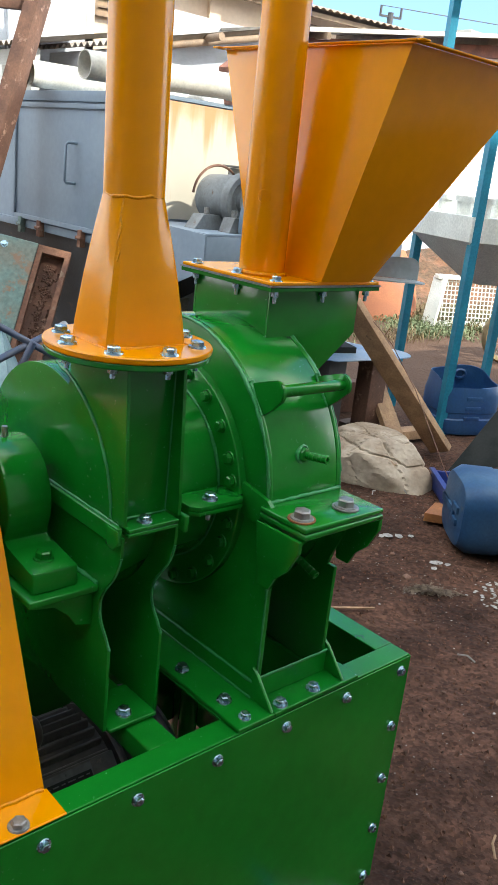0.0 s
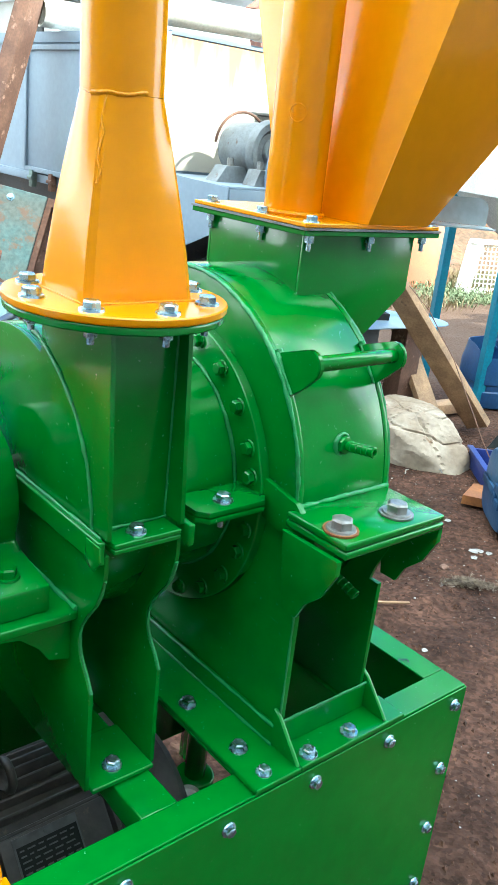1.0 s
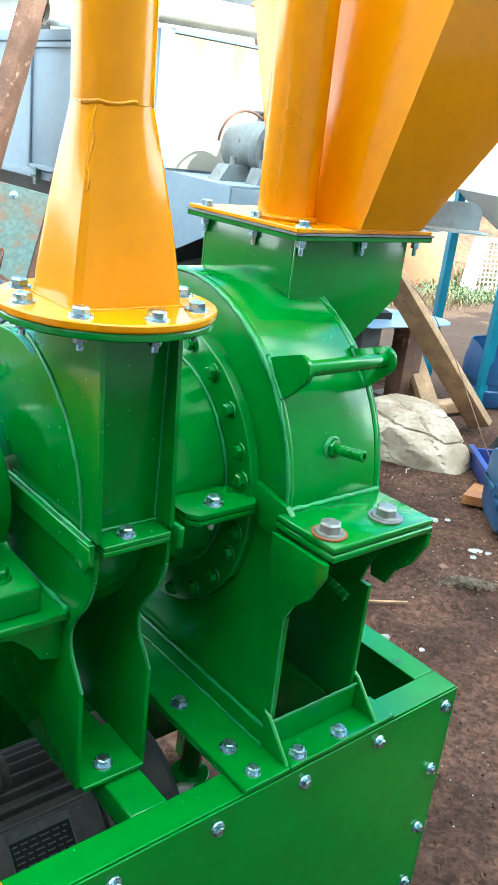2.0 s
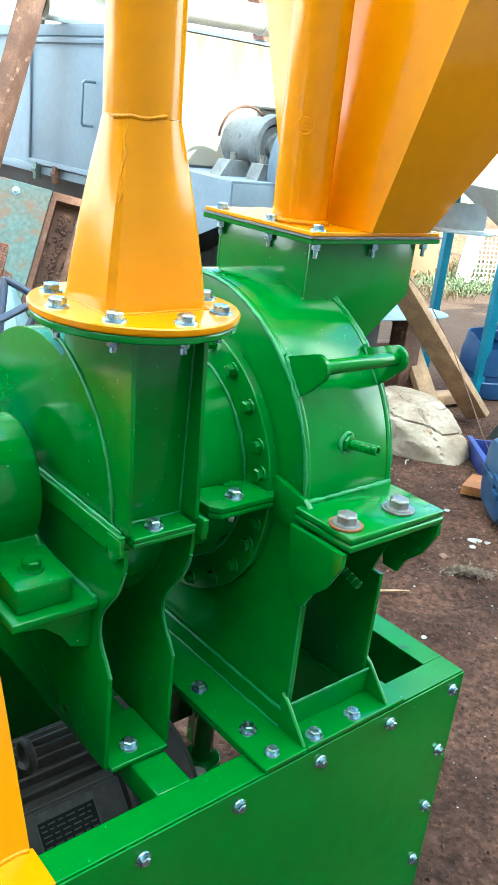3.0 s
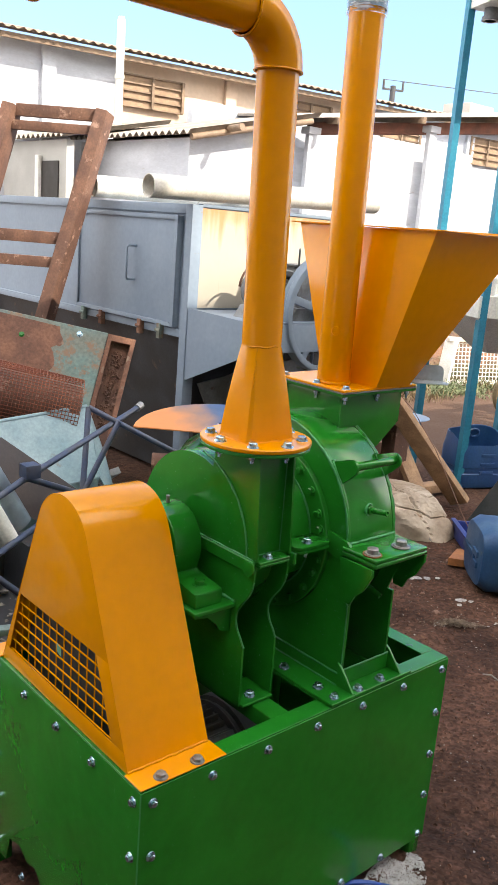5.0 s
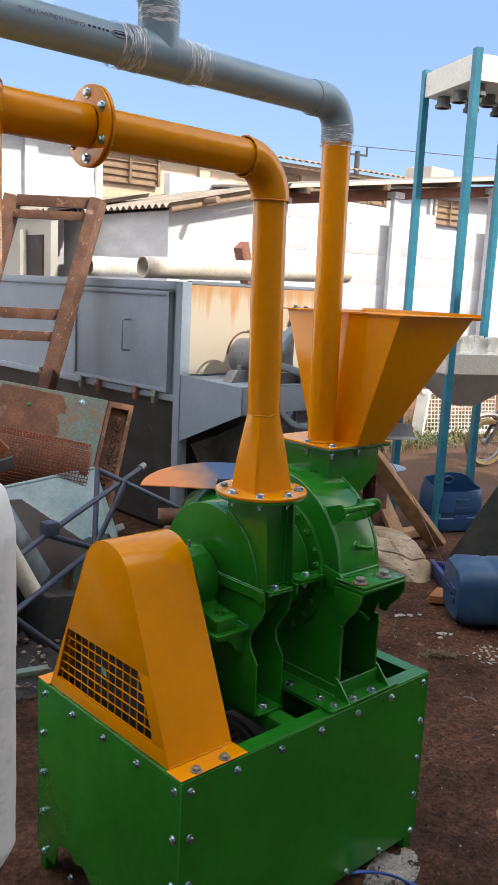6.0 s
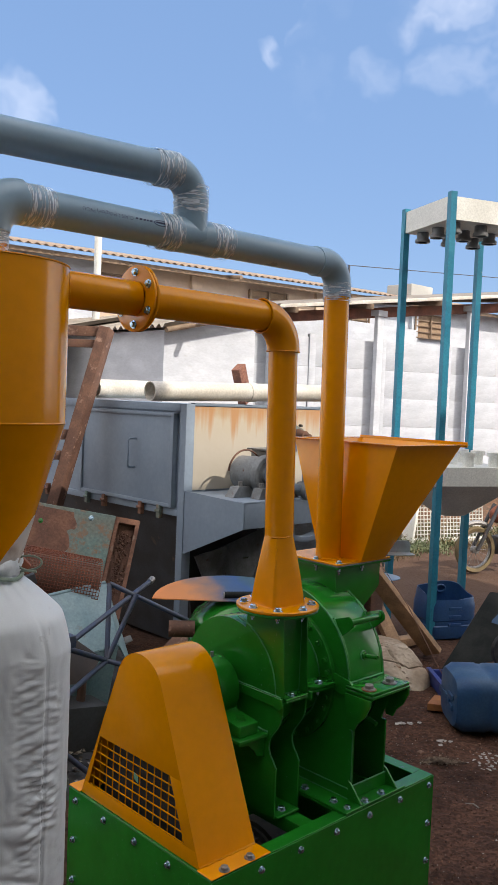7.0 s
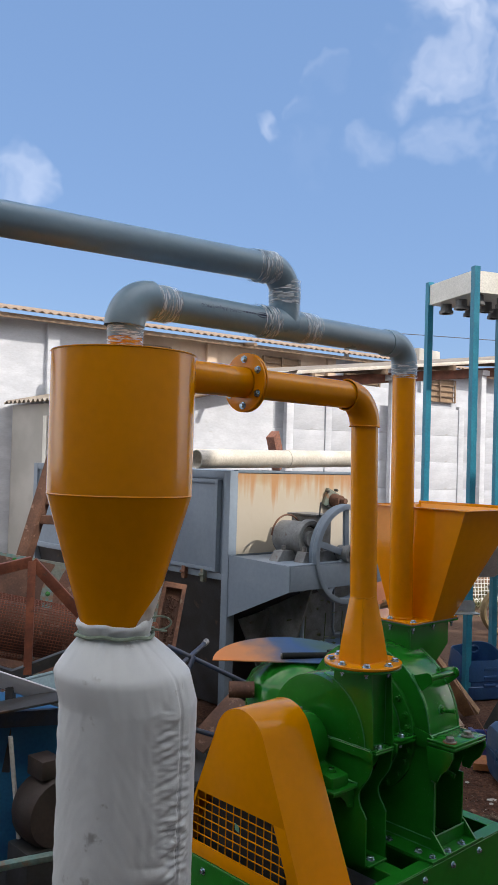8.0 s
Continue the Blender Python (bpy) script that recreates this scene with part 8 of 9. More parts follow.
def yard_growth():
    """Weeds, dry grass and a soil bank along the compound wall."""
    rnd = random.Random(7)
    bm = bmesh.new()
    n, m_ = 90, 20
    a, b = Vector((9.2, 10.35, 0)), Vector((21.5, 5.55, 0))
    d = (b - a).normalized()
    o = Vector((d.y, -d.x, 0))
    grid = []
    for i in range(n + 1):
        row = []
        for j in range(m_ + 1):
            s = j / m_
            p = a.lerp(b, i / n) + o * (2.4 * (1 - s) + 0.02)
            e = min(1, i / n * 5) * min(1, s * 1.5) ** 1.4
            h = e * (0.80 + 0.16 * noise.noise(p * 0.8) + 0.16 * noise.noise(p * 2.6) + 0.06 * noise.noise(p * 8)) - 0.04
            row.append(bm.verts.new((p.x, p.y, h)))
        grid.append(row)
    for i in range(n):
        for j in range(m_):
            bm.faces.new((grid[i][j], grid[i + 1][j], grid[i + 1][j + 1], grid[i][j + 1]))
    solid("soil_bank", bm, BANKSOIL, "bank of loose orange-brown soil and dry debris along the wall", "soil", kind="stuff", smooth=180)
    for nm, mm, clumps, per, lab in (("weeds", LEAF, 330, 130, "low grey-green weeds on the soil"), ("dry_grass", DRYGRASS, 420, 36, "patchy dry grass on the soil")):
        verts, faces = [], []
        for c_ in range(clumps):
            cx, cy = rnd.uniform(7.3, 13.5), rnd.uniform(4.7, 8.8)
            if noise.noise(Vector((cx * 0.7, cy * 0.7, 7 if mm is LEAF else 3))) < -0.06 or cy - 5.0 < 0.5 * max(0, 9.0 - cx):
                continue
            size = rnd.uniform(0.12, 0.34)
            for k in range(per):
                a, q = rnd.uniform(0, math.tau), rnd.random() ** 0.6
                x, y = cx + size * q * math.cos(a), cy + size * q * math.sin(a)
                z = size * 0.50 * (1 - q * q) * rnd.random() if mm is LEAF else 0.0
                a = rnd.uniform(0, math.tau)
                h = rnd.uniform(0.03, 0.075) if mm is LEAF else rnd.uniform(0.06, 0.20)
                w = rnd.uniform(0.005, 0.012) if mm is LEAF else 0.005
                lean = Vector((math.cos(a), math.sin(a), 0)) * h * rnd.uniform(0.4, 1.2)
                s = Vector((-math.sin(a), math.cos(a), 0)) * w
                p = Vector((x, y, z - 0.01))
                i0 = len(verts)
                verts += [p - s * 0.3, p + s * 0.3, p + lean * 0.5 + s + Vector((0, 0, h * 0.6)), p + lean * 0.5 - s + Vector((0, 0, h * 0.6)), p + lean + Vector((0, 0, h * (0.7 if mm is LEAF else 1)))]
                faces += [(i0, i0 + 1, i0 + 2, i0 + 3), (i0 + 3, i0 + 2, i0 + 4)]
        me = bpy.data.meshes.new(nm)
        me.from_pydata([tuple(v) for v in verts], [], faces)
        me.materials.append(mm)
        tagged(new(nm, me), lab, "weeds" if mm is LEAF else "grass", kind="stuff")
    # orange clay cone, taken for a pot, behind the hopper
    bm = bmesh.new()
    lathe(bm, [(0.62, 0.0), (0.56, 0.40), (0.42, 0.78), (0.30, 0.98), (0.001, 1.0)], (9.6, 7.15, -0.02), 30)
    solid("clay_cone", bm, CLAYPOT, "large orange clay cone standing on the grass", "cone")
    # weeds under the tank shelf
    verts, faces = [], []
    for k in range(120):
        p = Vector((rnd.uniform(2.95, 3.9), rnd.uniform(2.75, 3.05), rnd.uniform(0.25, 0.85) if k % 3 else rnd.uniform(0.2, 1.1)))
        a = rnd.uniform(0, math.tau)
        ln, w = rnd.uniform(0.05, 0.10), rnd.uniform(0.012, 0.025)
        d = Vector((math.cos(a), math.sin(a) * 0.6, rnd.uniform(-0.5, 0.4))) * ln
        s = d.cross(Vector((0, 0, 1))).normalized() * w
        i0 = len(verts)
        verts += [p, p + d * 0.5 + s, p + d, p + d * 0.5 - s]
        faces += [(i0, i0 + 1, i0 + 2, i0 + 3)]
    me = bpy.data.meshes.new("shelf_weed_leaves")
    me.from_pydata([tuple(v) for v in verts], [], faces)
    me.materials.append(LEAF)
    t = thing("shelf_weed", (3.4, 2.9, 0), "leafy green weed growing under the tank shelf", "weed")
    ob = new("leaves", me)
    ob.parent = t
    ob.matrix_parent_inverse = Matrix.Translation(t.location).inverted()
    tagged(ob, kind="stuff")
    bm = bmesh.new()
    for x in (3.05, 3.3, 3.52, 3.75):
        sweep(bm, [(x, 2.9, 0), (x + 0.03, 2.88, 0.4), (x - 0.02, 2.9, 0.75), (x + 0.02, 2.92, 1.0)], 0.005, 6)
    part("stems", bm, LEAF, t)


yard_growth()


# ---------------------------------------------------------------- walls and buildings behind
def corrugated(bm, x0, x1, y0, y1, z0, z1, pitch=0.15, amp=0.026, th=0.008):
    """A corrugated sheet; ridges run along y, from (y0, z0) to (y1, z1)."""
    n = int((x1 - x0) / pitch * 8)
    top0, top1, b0, b1 = [], [], [], []
    for i in range(n + 1):
        x = x0 + (x1 - x0) * i / n
        w = amp * math.cos(math.tau * (x - x0) / pitch)
        top0.append(bm.verts.new((x, y0, z0 + w + th)))
        top1.append(bm.verts.new((x, y1, z1 + w + th)))
        b0.append(bm.verts.new((x, y0, z0 + w)))
        b1.append(bm.verts.new((x, y1, z1 + w)))
    for i in range(n):
        bm.faces.new((top0[i], top0[i + 1], top1[i + 1], top1[i]))
        bm.faces.new((b0[i + 1], b0[i], b1[i], b1[i + 1]))
        bm.faces.new((b0[i], b0[i + 1], top0[i + 1], top0[i]))


def sheet_along_x(bm, x0, x1, y0, y1, z0, z1, pitch=0.19, amp=0.034, th=0.010):
    """A corrugated sheet whose ridges run along x, from height z0 to z1."""
    n = int((y1 - y0) / pitch * 8)
    rows = [[], [], [], []]
    for i in range(n + 1):
        y = y0 + (y1 - y0) * i / n
        w = amp * math.cos(math.tau * (y - y0) / pitch)
        for row, (x, z) in zip(rows, ((x0, z0 + th), (x1, z1 + th), (x0, z0), (x1, z1))):
            row.append(bm.verts.new((x, y, z + w)))
    for i in range(n):
        bm.faces.new((rows[0][i], rows[0][i + 1], rows[1][i + 1], rows[1][i]))
        bm.faces.new((rows[2][i + 1], rows[2][i], rows[3][i], rows[3][i + 1]))
        bm.faces.new((rows[2][i], rows[2][i + 1], rows[0][i + 1], rows[0][i]))


def white_shed():
    t = thing("white_shed", (8.5, 11.5, 0), "low white-washed shed with a single-pitch corrugated sheet roof", "shed")
    x0, x1, y0, y1 = 7.40, 9.62, 9.98, 13.40
    bm = bmesh.new()
    prism(bm, [(x0, -0.1), (x1, -0.1), (x1, 3.92), (x0, 3.42)], "y", y0, y1)
    part("wall", bm, WALLWHITE, t)
    bm = bmesh.new()
    sheet_along_x(bm, 7.14, 9.95, 9.62, 13.45, 3.46, 4.10)
    part("roof", bm, SHEETROOF, t)
    bm = bmesh.new()
    rod(bm, (7.22, 9.70, 3.40), (9.75, 9.66, 3.97), 0.050, 12)
    part("eave_pole", bm, TIMBER, t, "round timber eave pole")
    bm = bmesh.new()
    rod(bm, (7.90, 9.30, 3.62), (8.02, 11.2, 3.55), 0.055, 12)
    part("purlin_end", bm, TIMBER, t)
    # wing behind, a little further out
    bm = bmesh.new()
    sheet_along_x(bm, 6.38, 8.6, 12.2, 15.0, 3.40, 3.90)
    part("wing_roof", bm, SHEETROOF, t)
    bm = bmesh.new()
    box(bm, 6.60, 6.75, 12.5, 15.0, -0.1, 3.36)
    part("wing_wall", bm, WALLGREY, t)
    bm = bmesh.new()
    box(bm, 6.57, 6.598, 12.75, 13.35, 0.0, 3.0)
    part("dark_door", bm, DARKTIN, t)
    bm = bmesh.new()
    box(bm, 6.50, 6.569, 13.36, 13.50, 0.0, 3.1, bevel=0.01)
    part("door_post", bm, PALEMETAL, t)
    return t


white_shed()


def cement_block():
    bm = bmesh.new()
    box(bm, 2.6, 3.6, 9.8, 10.5, 0.0, 1.35, bevel=0.02)
    solid("cement_block", bm, WALLGREY, "pale cement block beside the shed", "block")


cement_block()


def long_building():
    t = thing("long_building", (12, 15.5, 0), "long plastered building with a corrugated roof and barred windows", "building")
    q = Matrix.Translation((10.9, 13.95, 0)) @ Matrix.Rotation(radians(-7.5), 4, 'Z') @ Matrix.Translation((-10.9, -13.55, 0))
    def add(nm, bm, mm, par=t, lab="", smooth=35):
        bmesh.ops.transform(bm, matrix=q, verts=bm.verts)
        return part(nm, bm, mm, par, lab, smooth)
    E = 5.36
    bm = bmesh.new()
    box(bm, -4, 8.9, 14.15, 20, -0.1, E - 0.05)
    add("wall", bm, WALLWHITE)
    bm = bmesh.new()
    box(bm, 8.905, 15.8, 14.15, 20, -0.1, E - 0.05)
    add("wall", bm, WALLCREAM, lab="peach plastered wall")
    bm = bmesh.new()
    box(bm, 15.805, 30, 14.15, 20, -0.1, E - 0.05)
    add("wall", bm, WALLWHITE)
    bm = bmesh.new()
    corrugated(bm, -4.5, 30.5, 13.55, 20.5, E + 0.03, E + 1.35, 0.20, 0.022, 0.012)
    add("roof", bm, TILE, lab="weathered corrugated roof sheets")
    bm = bmesh.new()
    box(bm, -4.4, 30.4, 13.70, 13.76, E - 0.14, E - 0.04)
    add("purlin", bm, TIMBER)
    for x in (4.0, 7.4, 11.65, 15.7, 19.5):
        bm = bmesh.new()
        box(bm, x - 0.14, x + 0.14, 14.04, 14.149, -0.1, E - 0.10)
        add("pilaster", bm, WALLCREAM if 8 < x < 15.75 else WALLWHITE)
    for x, z, w, h in ((9.68, 4.72, 1.45, 0.62), (13.9, 4.80, 1.2, 0.62), (16.9, 4.66, 1.3, 0.62), (20.2, 4.70, 1.4, 0.70)):
        bm = bmesh.new()
        box(bm, x - w / 2, x + w / 2, 14.08, 14.148, z - h / 2, z + h / 2)
        win = add("window", bm, SLATWOOD)
        for k in range(5):
            bm = bmesh.new()
            box(bm, x - w / 2 - 0.03, x + w / 2 + 0.03, 14.03, 14.079, z - h / 2 + h * k / 4 - 0.016, z - h / 2 + h * k / 4 + 0.016)
            add("slat", bm, TIMBER, win)
        for k in range(3):
            bm = bmesh.new()
            box(bm, x - w / 2 + w * k / 2 - 0.03, x - w / 2 + w * k / 2 + 0.03, 14.0, 14.029, z - h / 2, z + h / 2)
            add("mullion", bm, TIMBER, win)
    for x in (12.4, 17.3):
        bm = bmesh.new()
        rod(bm, (x, 13.2, E - 0.12), (x + 0.02, 14.2, E - 0.02), 0.05, 10)
        add("rafter_end", bm, TIMBER)
    return t


long_building()


def vent_pole():
    t = thing("vent_pole", (8.2, 12.9, 0), "pale vertical vent pipe rising past the roof", "vent pipe")
    bm = bmesh.new()
    rod(bm, (7.93, 13.0, 3.4), (7.93, 13.0, 5.60), 0.075, 16)
    rod(bm, (7.93, 13.0, 5.56), (7.93, 13.0, 5.66), 0.060, 16)
    part("pipe", bm, PALEMETAL, t)
    bm = bmesh.new()
    rod(bm, (7.93, 13.0, 4.60), (7.93, 13.0, 4.66), 0.092, 16)
    part("band", bm, PALEMETAL, t)


vent_pole()


def lean_to():
    t = thing("lean_to_roof", (13, 10.5, 0), "long open lean-to of sheets on timber beams and white posts", "lean-to")
    a, b = Vector((9.7, 10.35, 4.06)), Vector((17.6, 7.30, 5.06))
    bk = Vector((1.1, 2.7, 0.30))
    low = Vector((0, 0, -0.20))
    bm = bmesh.new()
    v = [bm.verts.new(p) for p in (a - bk * 0.15, b - bk * 0.15, b + bk, a + bk)]
    bm.faces.new(v)
    r = bmesh.ops.extrude_face_region(bm, geom=bm.faces[:])
    bmesh.ops.translate(bm, vec=(0, 0, 0.05), verts=[e for e in r["geom"] if isinstance(e, bmesh.types.BMVert)])
    part("roof_sheet", bm, SHEETROOF, t)
    bm = bmesh.new()
    beam(bm, a - bk * 0.16 + Vector((0, 0, 0.03)), b - bk * 0.16 + Vector((0, 0, 0.03)), 0.05, 0.07, 0.01)
    part("edge_batten", bm, WHITEPVC, t)
    bm = bmesh.new()
    beam(bm, a.lerp(b, 0.06) + low, b + low * 1.3, 0.16, 0.21, 0.02)
    part("beam", bm, REDBEAM, t, "red-brown timber beam")
    for s in (0.1, 0.3, 0.5, 0.7, 0.9):
        p = a.lerp(b, s)
        bm = bmesh.new()
        beam(bm, p - bk * 0.2 + Vector((0, 0, -0.06)), p + bk + Vector((0, 0, -0.06)), 0.07, 0.11, 0.01)
        part("rafter", bm, TIMBER, t)
    for s in (0.055, 0.345, 0.62, 0.9):
        p = a.lerp(b, s) + low * 1.5
        bm = bmesh.new()
        box(bm, p.x - 0.10, p.x + 0.10, p.y - 0.19, p.y - 0.09, -0.1, p.z, bevel=0.01)
        box(bm, p.x - 0.15, p.x + 0.15, p.y - 0.24, p.y - 0.02, p.z, p.z + 0.12, bevel=0.01)
        part("post", bm, WALLWHITE, t)
    bm = bmesh.new()
    box(bm, 9.6, 19.0, 12.9, 13.1, -0.1, 4.5)
    part("back_wall", bm, WALLWHITE, t)
    return t


lean_to()


def compound_wall():
    """Precast panels slotted between posts."""
    t = thing("compound_wall", (13, 9, 0), "white-washed precast concrete panel wall with slotted posts", "wall", kind="structure")
    a, b = Vector((9.55, 10.45, 0)), Vector((22.0, 5.6, 0))
    d = (b - a).normalized()
    yaw = math.atan2(d.y, d.x)
    H, n = 3.60, 8
    step = (b - a).length / n
    rnd = random.Random(17)
    bm = bmesh.new()
    box(bm, -step / 2 + 0.075, step / 2 - 0.075, -0.035, 0.035, 0, 0.5945, bevel=0.004)
    panel = finish(bm, "wall_panel", WALLWHITE)
    bm = bmesh.new()
    box(bm, -0.072, 0.072, -0.062, 0.062, -0.1, H + 0.05, bevel=0.008)
    post = finish(bm, "wall_post", WALLWHITE)
    for i in range(n + 1):
        p = a + d * step * i
        piece("post", post, t, pose(p.x, p.y, 0, 0, 0, math.degrees(yaw)))
        if i < n:
            c = a + d * step * (i + 0.5)
            for k in range(6):
                piece("panel", panel, t, pose(c.x, c.y + rnd.uniform(-0.005, 0.005), 0.598 * k, rnd.uniform(-0.25, 0.25), 0, math.degrees(yaw)))
    return t


compound_wall()


def far_things():
    bm = bmesh.new()
    box(bm, 21.0, 22.2, 14.6, 15.6, 5.2, 6.25, bevel=0.03)
    solid("roof_tank", bm, WALLGREY, "small grey concrete tank on the far roof", "water tank")
    t = thing("utility_pole", (26, 22, 0), "distant utility pole with insulators and wires", "utility pole")
    bm = bmesh.new()
    rod(bm, (26, 22, 0), (26, 22, 8.0), 0.11, 10)
    part("pole", bm, DARKSTEEL, t)
    bm = bmesh.new()
    beam(bm, (25.6, 22.18, 7.86), (26.4, 21.82, 7.86), 0.07, 0.07)
    part("cross_arm", bm, DARKSTEEL, t)
    for k in (-1, 1):
        bm = bmesh.new()
        rod(bm, (26 + 0.38 * k, 22 - 0.17 * k, 7.86), (26 + 0.38 * k, 22 - 0.17 * k, 8.2), 0.045, 8)
        part("insulator", bm, DARKSTEEL, t)
        bm = bmesh.new()
        sweep(bm, [(26 + 0.38 * k, 22 - 0.17 * k, 8.2), (38 + 0.38 * k, 18 - 0.17 * k, 8.6), (54 + 0.38 * k, 13 - 0.17 * k, 9.4)], 0.012, 5)
        part("wire", bm, DARKSTEEL, t)


far_things()


# ---------------------------------------------------------------- litter and stones on the soil
def litter():
    rnd = random.Random(41)
    stones = []
    for s in range(5):
        bm = bmesh.new()
        bmesh.ops.create_icosphere(bm, subdivisions=2, radius=1.0)
        for v in bm.verts:
            v.co *= 1 + 0.28 * noise.noise(v.co * 1.3 + Vector((s * 7, 0, 0)))
            v.co.z *= 0.6
        stones.append(finish(bm, "stone", PEBBLE, 50))
    paper = []
    for s in range(4):
        bm = bmesh.new()
        pts = [(math.cos(a) * rnd.uniform(0.5, 1.1), math.sin(a) * rnd.uniform(0.35, 0.8)) for a in [math.tau * k / 7 for k in range(7)]]
        prism(bm, pts, "z", 0, 0.06)
        for v in bm.verts:
            v.co.z += 0.18 * noise.noise(v.co * 1.7)
        paper.append(finish(bm, "scrap", PAPER, 0))
    verts, faces = [], []
    for k in range(20000):
        x, y = rnd.uniform(0.9, 4.6), rnd.uniform(-1.2, 2.4)
        if -0.1 < x < 1.3 and -0.1 < y < 0.95:
            continue
        r = 0.0024 + 0.013 * rnd.random() ** 4
        g = soil_height(x, y) - 0.3 * r
        i0 = len(verts)
        for dx, dy, dz in ((1, 0, 0), (-0.5, 0.8, 0), (-0.5, -0.8, 0), (0, 0, 1.0), (0.7, 0.6, 0.5)):
            verts.append((x + r * (dx + rnd.uniform(-.3, .3)), y + r * (dy + rnd.uniform(-.3, .3)), g + r * dz))
        faces += [(i0, i0 + 1, i0 + 3), (i0 + 1, i0 + 2, i0 + 3), (i0 + 2, i0, i0 + 3), (i0, i0 + 4, i0 + 3)]
    me = bpy.data.meshes.new("soil_crumbs")
    me.from_pydata(verts, [], faces)
    me.materials.append(CRUMB)
    tagged(new("soil_crumbs", me), "loose crumbs of red-brown soil", "soil", kind="stuff")
    verts, faces = [], []
    for k in range(2600):
        x, y = rnd.uniform(1.2, 4.4), rnd.uniform(-1.0, 2.2)
        if noise.noise(Vector((x * 1.6, y * 1.6, 5))) < 0.25 * rnd.random() - 0.1:
            continue
        r, a = 0.0013 + 0.0032 * rnd.random() ** 3, rnd.uniform(0, math.tau)
        g, i0 = soil_height(x, y), len(verts)
        verts += [(x + r * math.cos(a + u), y + r * math.sin(a + u), g + 0.3 * r) for u in (0, 1.5, 3.1, 4.4)] + [(x, y, g + r)]
        faces += [(i0 + q, i0 + (q + 1) % 4, i0 + 4) for q in range(4)]
    me = bpy.data.meshes.new("pale_specks")
    me.from_pydata(verts, [], faces)
    me.materials.append(PAPER)
    tagged(new("pale_specks", me), "pale specks of grain and paper trodden into the soil", "litter", kind="stuff")
    for k in range(150):
        x, y = rnd.uniform(1.35, 4.8), rnd.uniform(-0.9, 2.3)
        r = rnd.uniform(0.004, 0.011) if k % 6 else rnd.uniform(0.011, 0.022)
        ob = new("stone", stones[k % 5])
        ob.matrix_world = pose(x, y, soil_height(x, y) + r * 0.25, 0, 0, rnd.uniform(0, 360)) @ Matrix.Scale(r, 4)
        tagged(ob, "small red-brown stone lying on the soil", "stone", "stones on the soil")
    spots = [(3.12, 1.19, 0.045), (3.05, 1.15, 0.030), (3.14, 1.13, 0.022), (3.17, 1.55, 0.050), (3.24, 1.53, 0.035), (3.31, 1.50, 0.028), (3.12, 1.56, 0.022), (2.18, 0.917, 0.035), (2.24, 0.78, 0.018)]
    for k in range(56):
        spots.append((3.10 + rnd.gauss(0, 0.085), 0.82 + rnd.gauss(0, 0.06), rnd.uniform(0.005, 0.020)))
    for k in range(80):
        spots.append((rnd.uniform(1.3, 4.6), rnd.uniform(-0.8, 2.2), rnd.uniform(0.003, 0.009)))
    for k, (x, y, r) in enumerate(spots):
        ob = new("litter_scrap", paper[k % 4])
        ob.matrix_world = pose(x, y, soil_height(x, y) + 0.004, rnd.uniform(-8, 8), rnd.uniform(-8, 8), rnd.uniform(0, 360)) @ Matrix.Scale(r, 4)
        tagged(ob, "torn white scrap lying on the soil", "litter", "litter on the soil")
    bm = bmesh.new()
    for k in range(700):
        q = rnd.gauss(0, 1)
        p = Vector((2.81 + 0.045 * q + rnd.gauss(0, 0.012), 0.998 - 0.035 * q + rnd.gauss(0, 0.018), 0.004 + rnd.random() * 0.03 * math.exp(-q * q / 2)))
        a = rnd.uniform(0, math.tau)
        beam(bm, p, p + Vector((math.cos(a), math.sin(a), rnd.uniform(-0.3, 0.5))) * rnd.uniform(0.008, 0.028), 0.002, 0.002)
    solid("straw_clump", bm, STRAW, "clump of matted dull straw on the soil", "straw", kind="stuff")
    bm = bmesh.new()
    beam(bm, (2.20, 1.17, 0.015), (2.43, 1.02, 0.018), 0.012, 0.006)
    solid("stick", bm, PLANKWOOD, "pale split stick lying on the soil", "stick")
    bm = bmesh.new()
    lathe(bm, [(0.001, 0.0), (0.030, 0.0), (0.031, 0.003), (0.031, 0.062), (0.028, 0.064), (0.028, 0.05), (0.001, 0.05)], (1.035, 0.625, -0.002), 28)
    solid("small_can", bm, PALEMETAL, "small open white can on the soil under the base", "can")
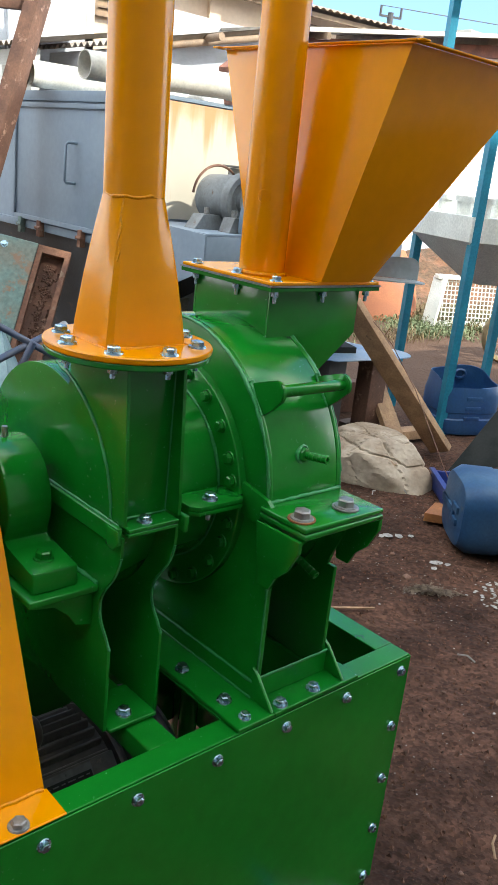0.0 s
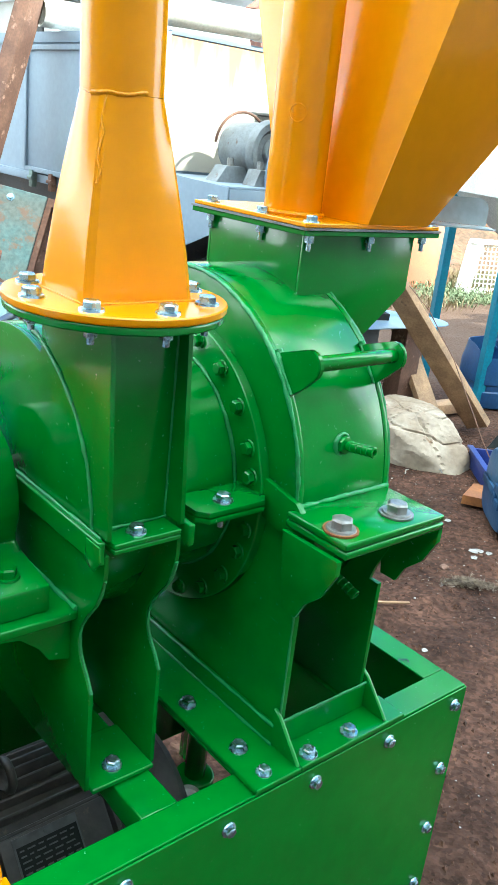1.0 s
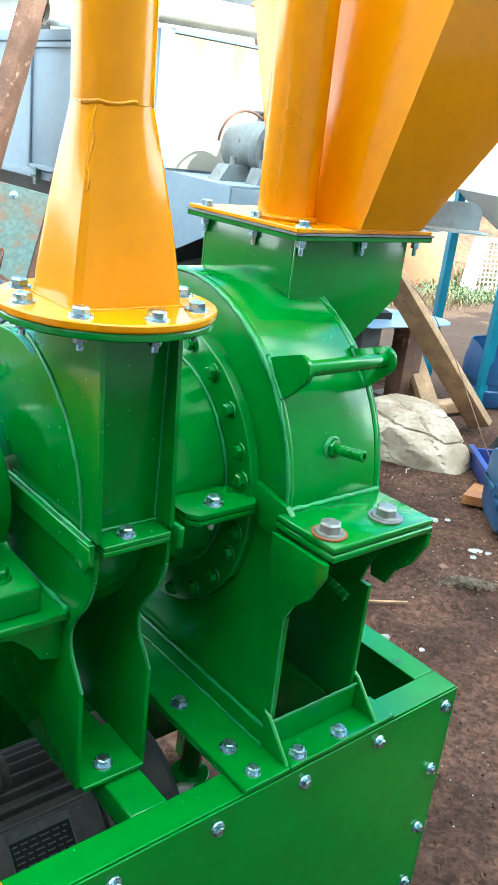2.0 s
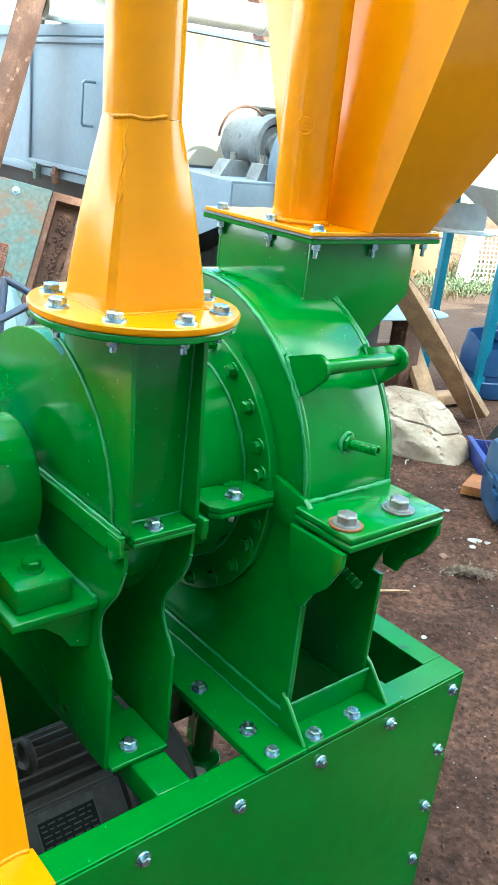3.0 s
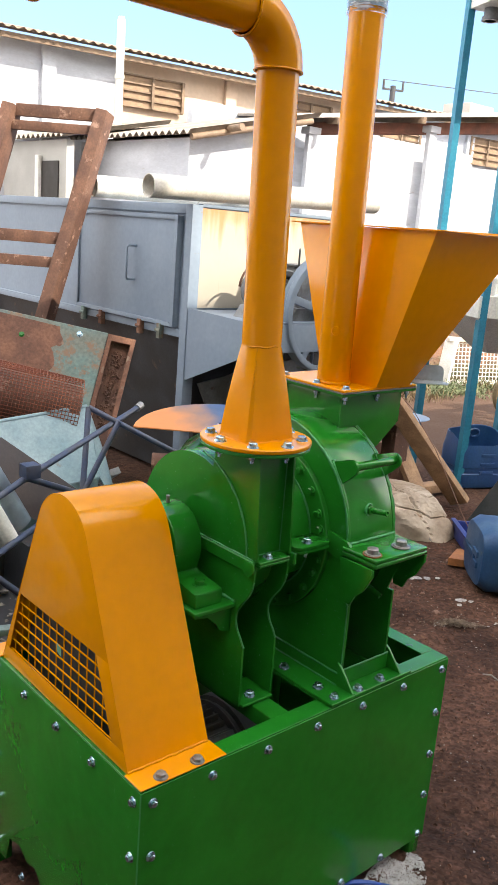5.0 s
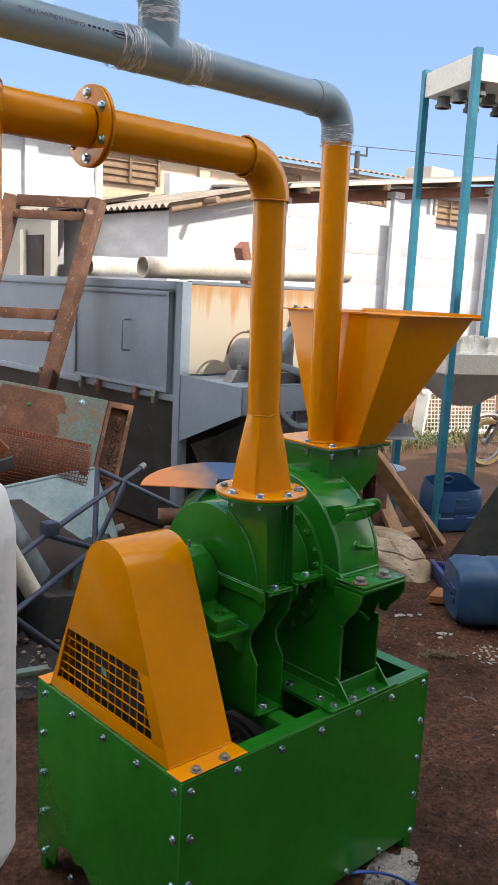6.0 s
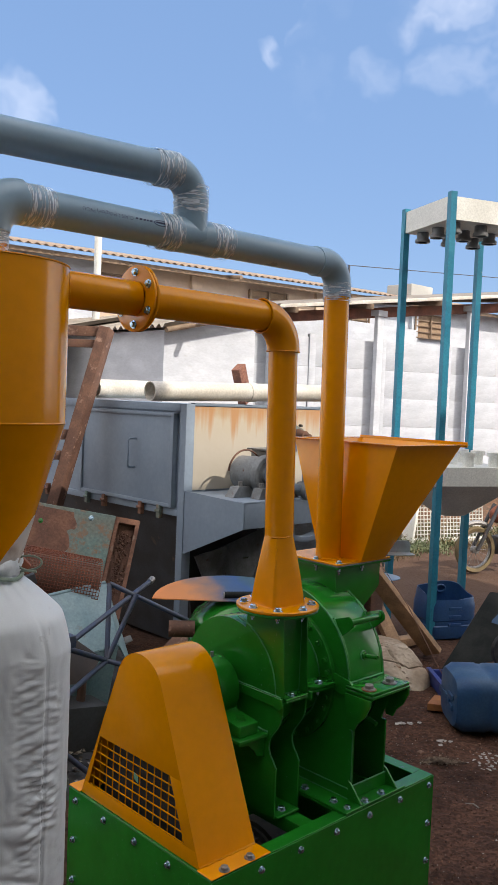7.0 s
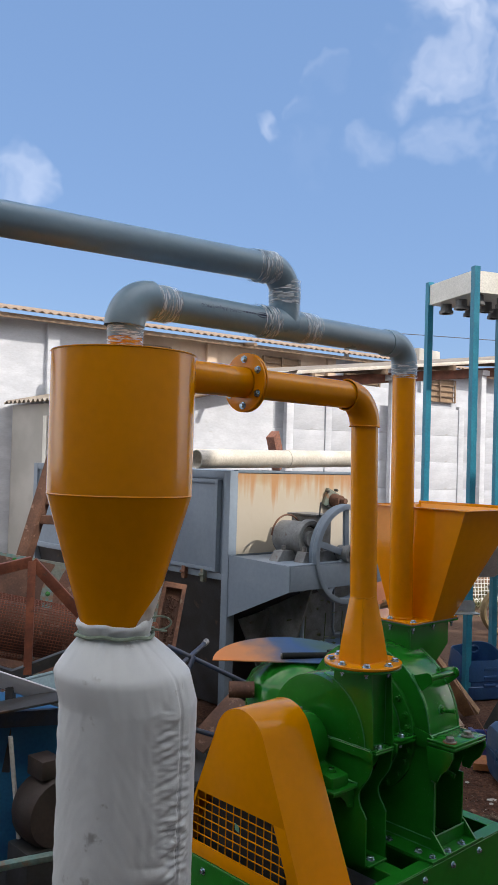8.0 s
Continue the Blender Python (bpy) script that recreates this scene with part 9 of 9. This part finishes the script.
    for k in range(16):
        x, y, a = rnd.uniform(1.5, 4.0), rnd.uniform(-0.5, 2.1), rnd.uniform(0, math.tau)
        ln = rnd.uniform(0.05, 0.14)
        bm = bmesh.new()
        sweep(bm, [(x, y, 0.012), (x + ln * 0.5 * math.cos(a), y + ln * 0.5 * math.sin(a), 0.02), (x + ln * math.cos(a + 0.2), y + ln * math.sin(a + 0.2), 0.010)], 0.004, 5)
        solid("twig", bm, PLANKWOOD if k % 2 else PAPER, "thin dry twig on the soil", "twig", "twigs on the soil")
    # white powder and blue cables under the base corner
    verts, faces = [], []
    for k in range(6500):
        a, q = rnd.uniform(0, math.tau), rnd.random() ** 0.6
        x, y = 1.00 + 0.155 * q * math.cos(a) + 0.05 * q * math.sin(a), -0.058 + 0.095 * q * math.sin(a)
        if noise.noise(Vector((x * 14, y * 14, 0))) + 0.45 * noise.noise(Vector((x * 60, y * 60, 2))) < -0.10 + 0.25 * (q - 0.5) + rnd.uniform(-0.25, 0.15):
            continue
        r, s = rnd.uniform(0.0010, 0.0034), rnd.uniform(0, math.tau)
        z = 0.004 + 0.006 * rnd.random()
        i0 = len(verts)
        verts += [(x + r * math.cos(s + u), y + r * math.sin(s + u), z + 0.4 * r * rnd.random()) for u in (0, 1.4, 3.0, 4.5)] + [(x, y, z - 0.004)]
        faces += [(i0, i0 + 1, i0 + 2, i0 + 3), (i0, i0 + 4, i0 + 1), (i0 + 2, i0 + 4, i0 + 3)]
    me = bpy.data.meshes.new("spilled_chips")
    me.from_pydata(verts, [], faces)
    me.materials.append(CHIPWHITE)
    tagged(new("spilled_chips", me), "spilled white chips on the soil by the base", "chips", kind="stuff")
    t = thing("cable_bundle", (1.0, -0.05, 0), "loose blue electric cables on the soil by the base", "cable")
    for k in range(3):
        bm = bmesh.new()
        sweep(bm, smooth_line([(0.66, 0.14, 0.03), (0.80, 0.03 + 0.004 * k, 0.040), (0.88, -0.03 + 0.006 * k, 0.046), (0.945, -0.085 + 0.006 * k, 0.040 - 0.004 * k), (0.985, -0.15 + 0.008 * k, 0.022), (1.0 + 0.012 * k, -0.24 + 0.02 * k, 0.010)], 8), 0.0042, 8)
        part("cable", bm, CABLEBLUE, t)


litter()
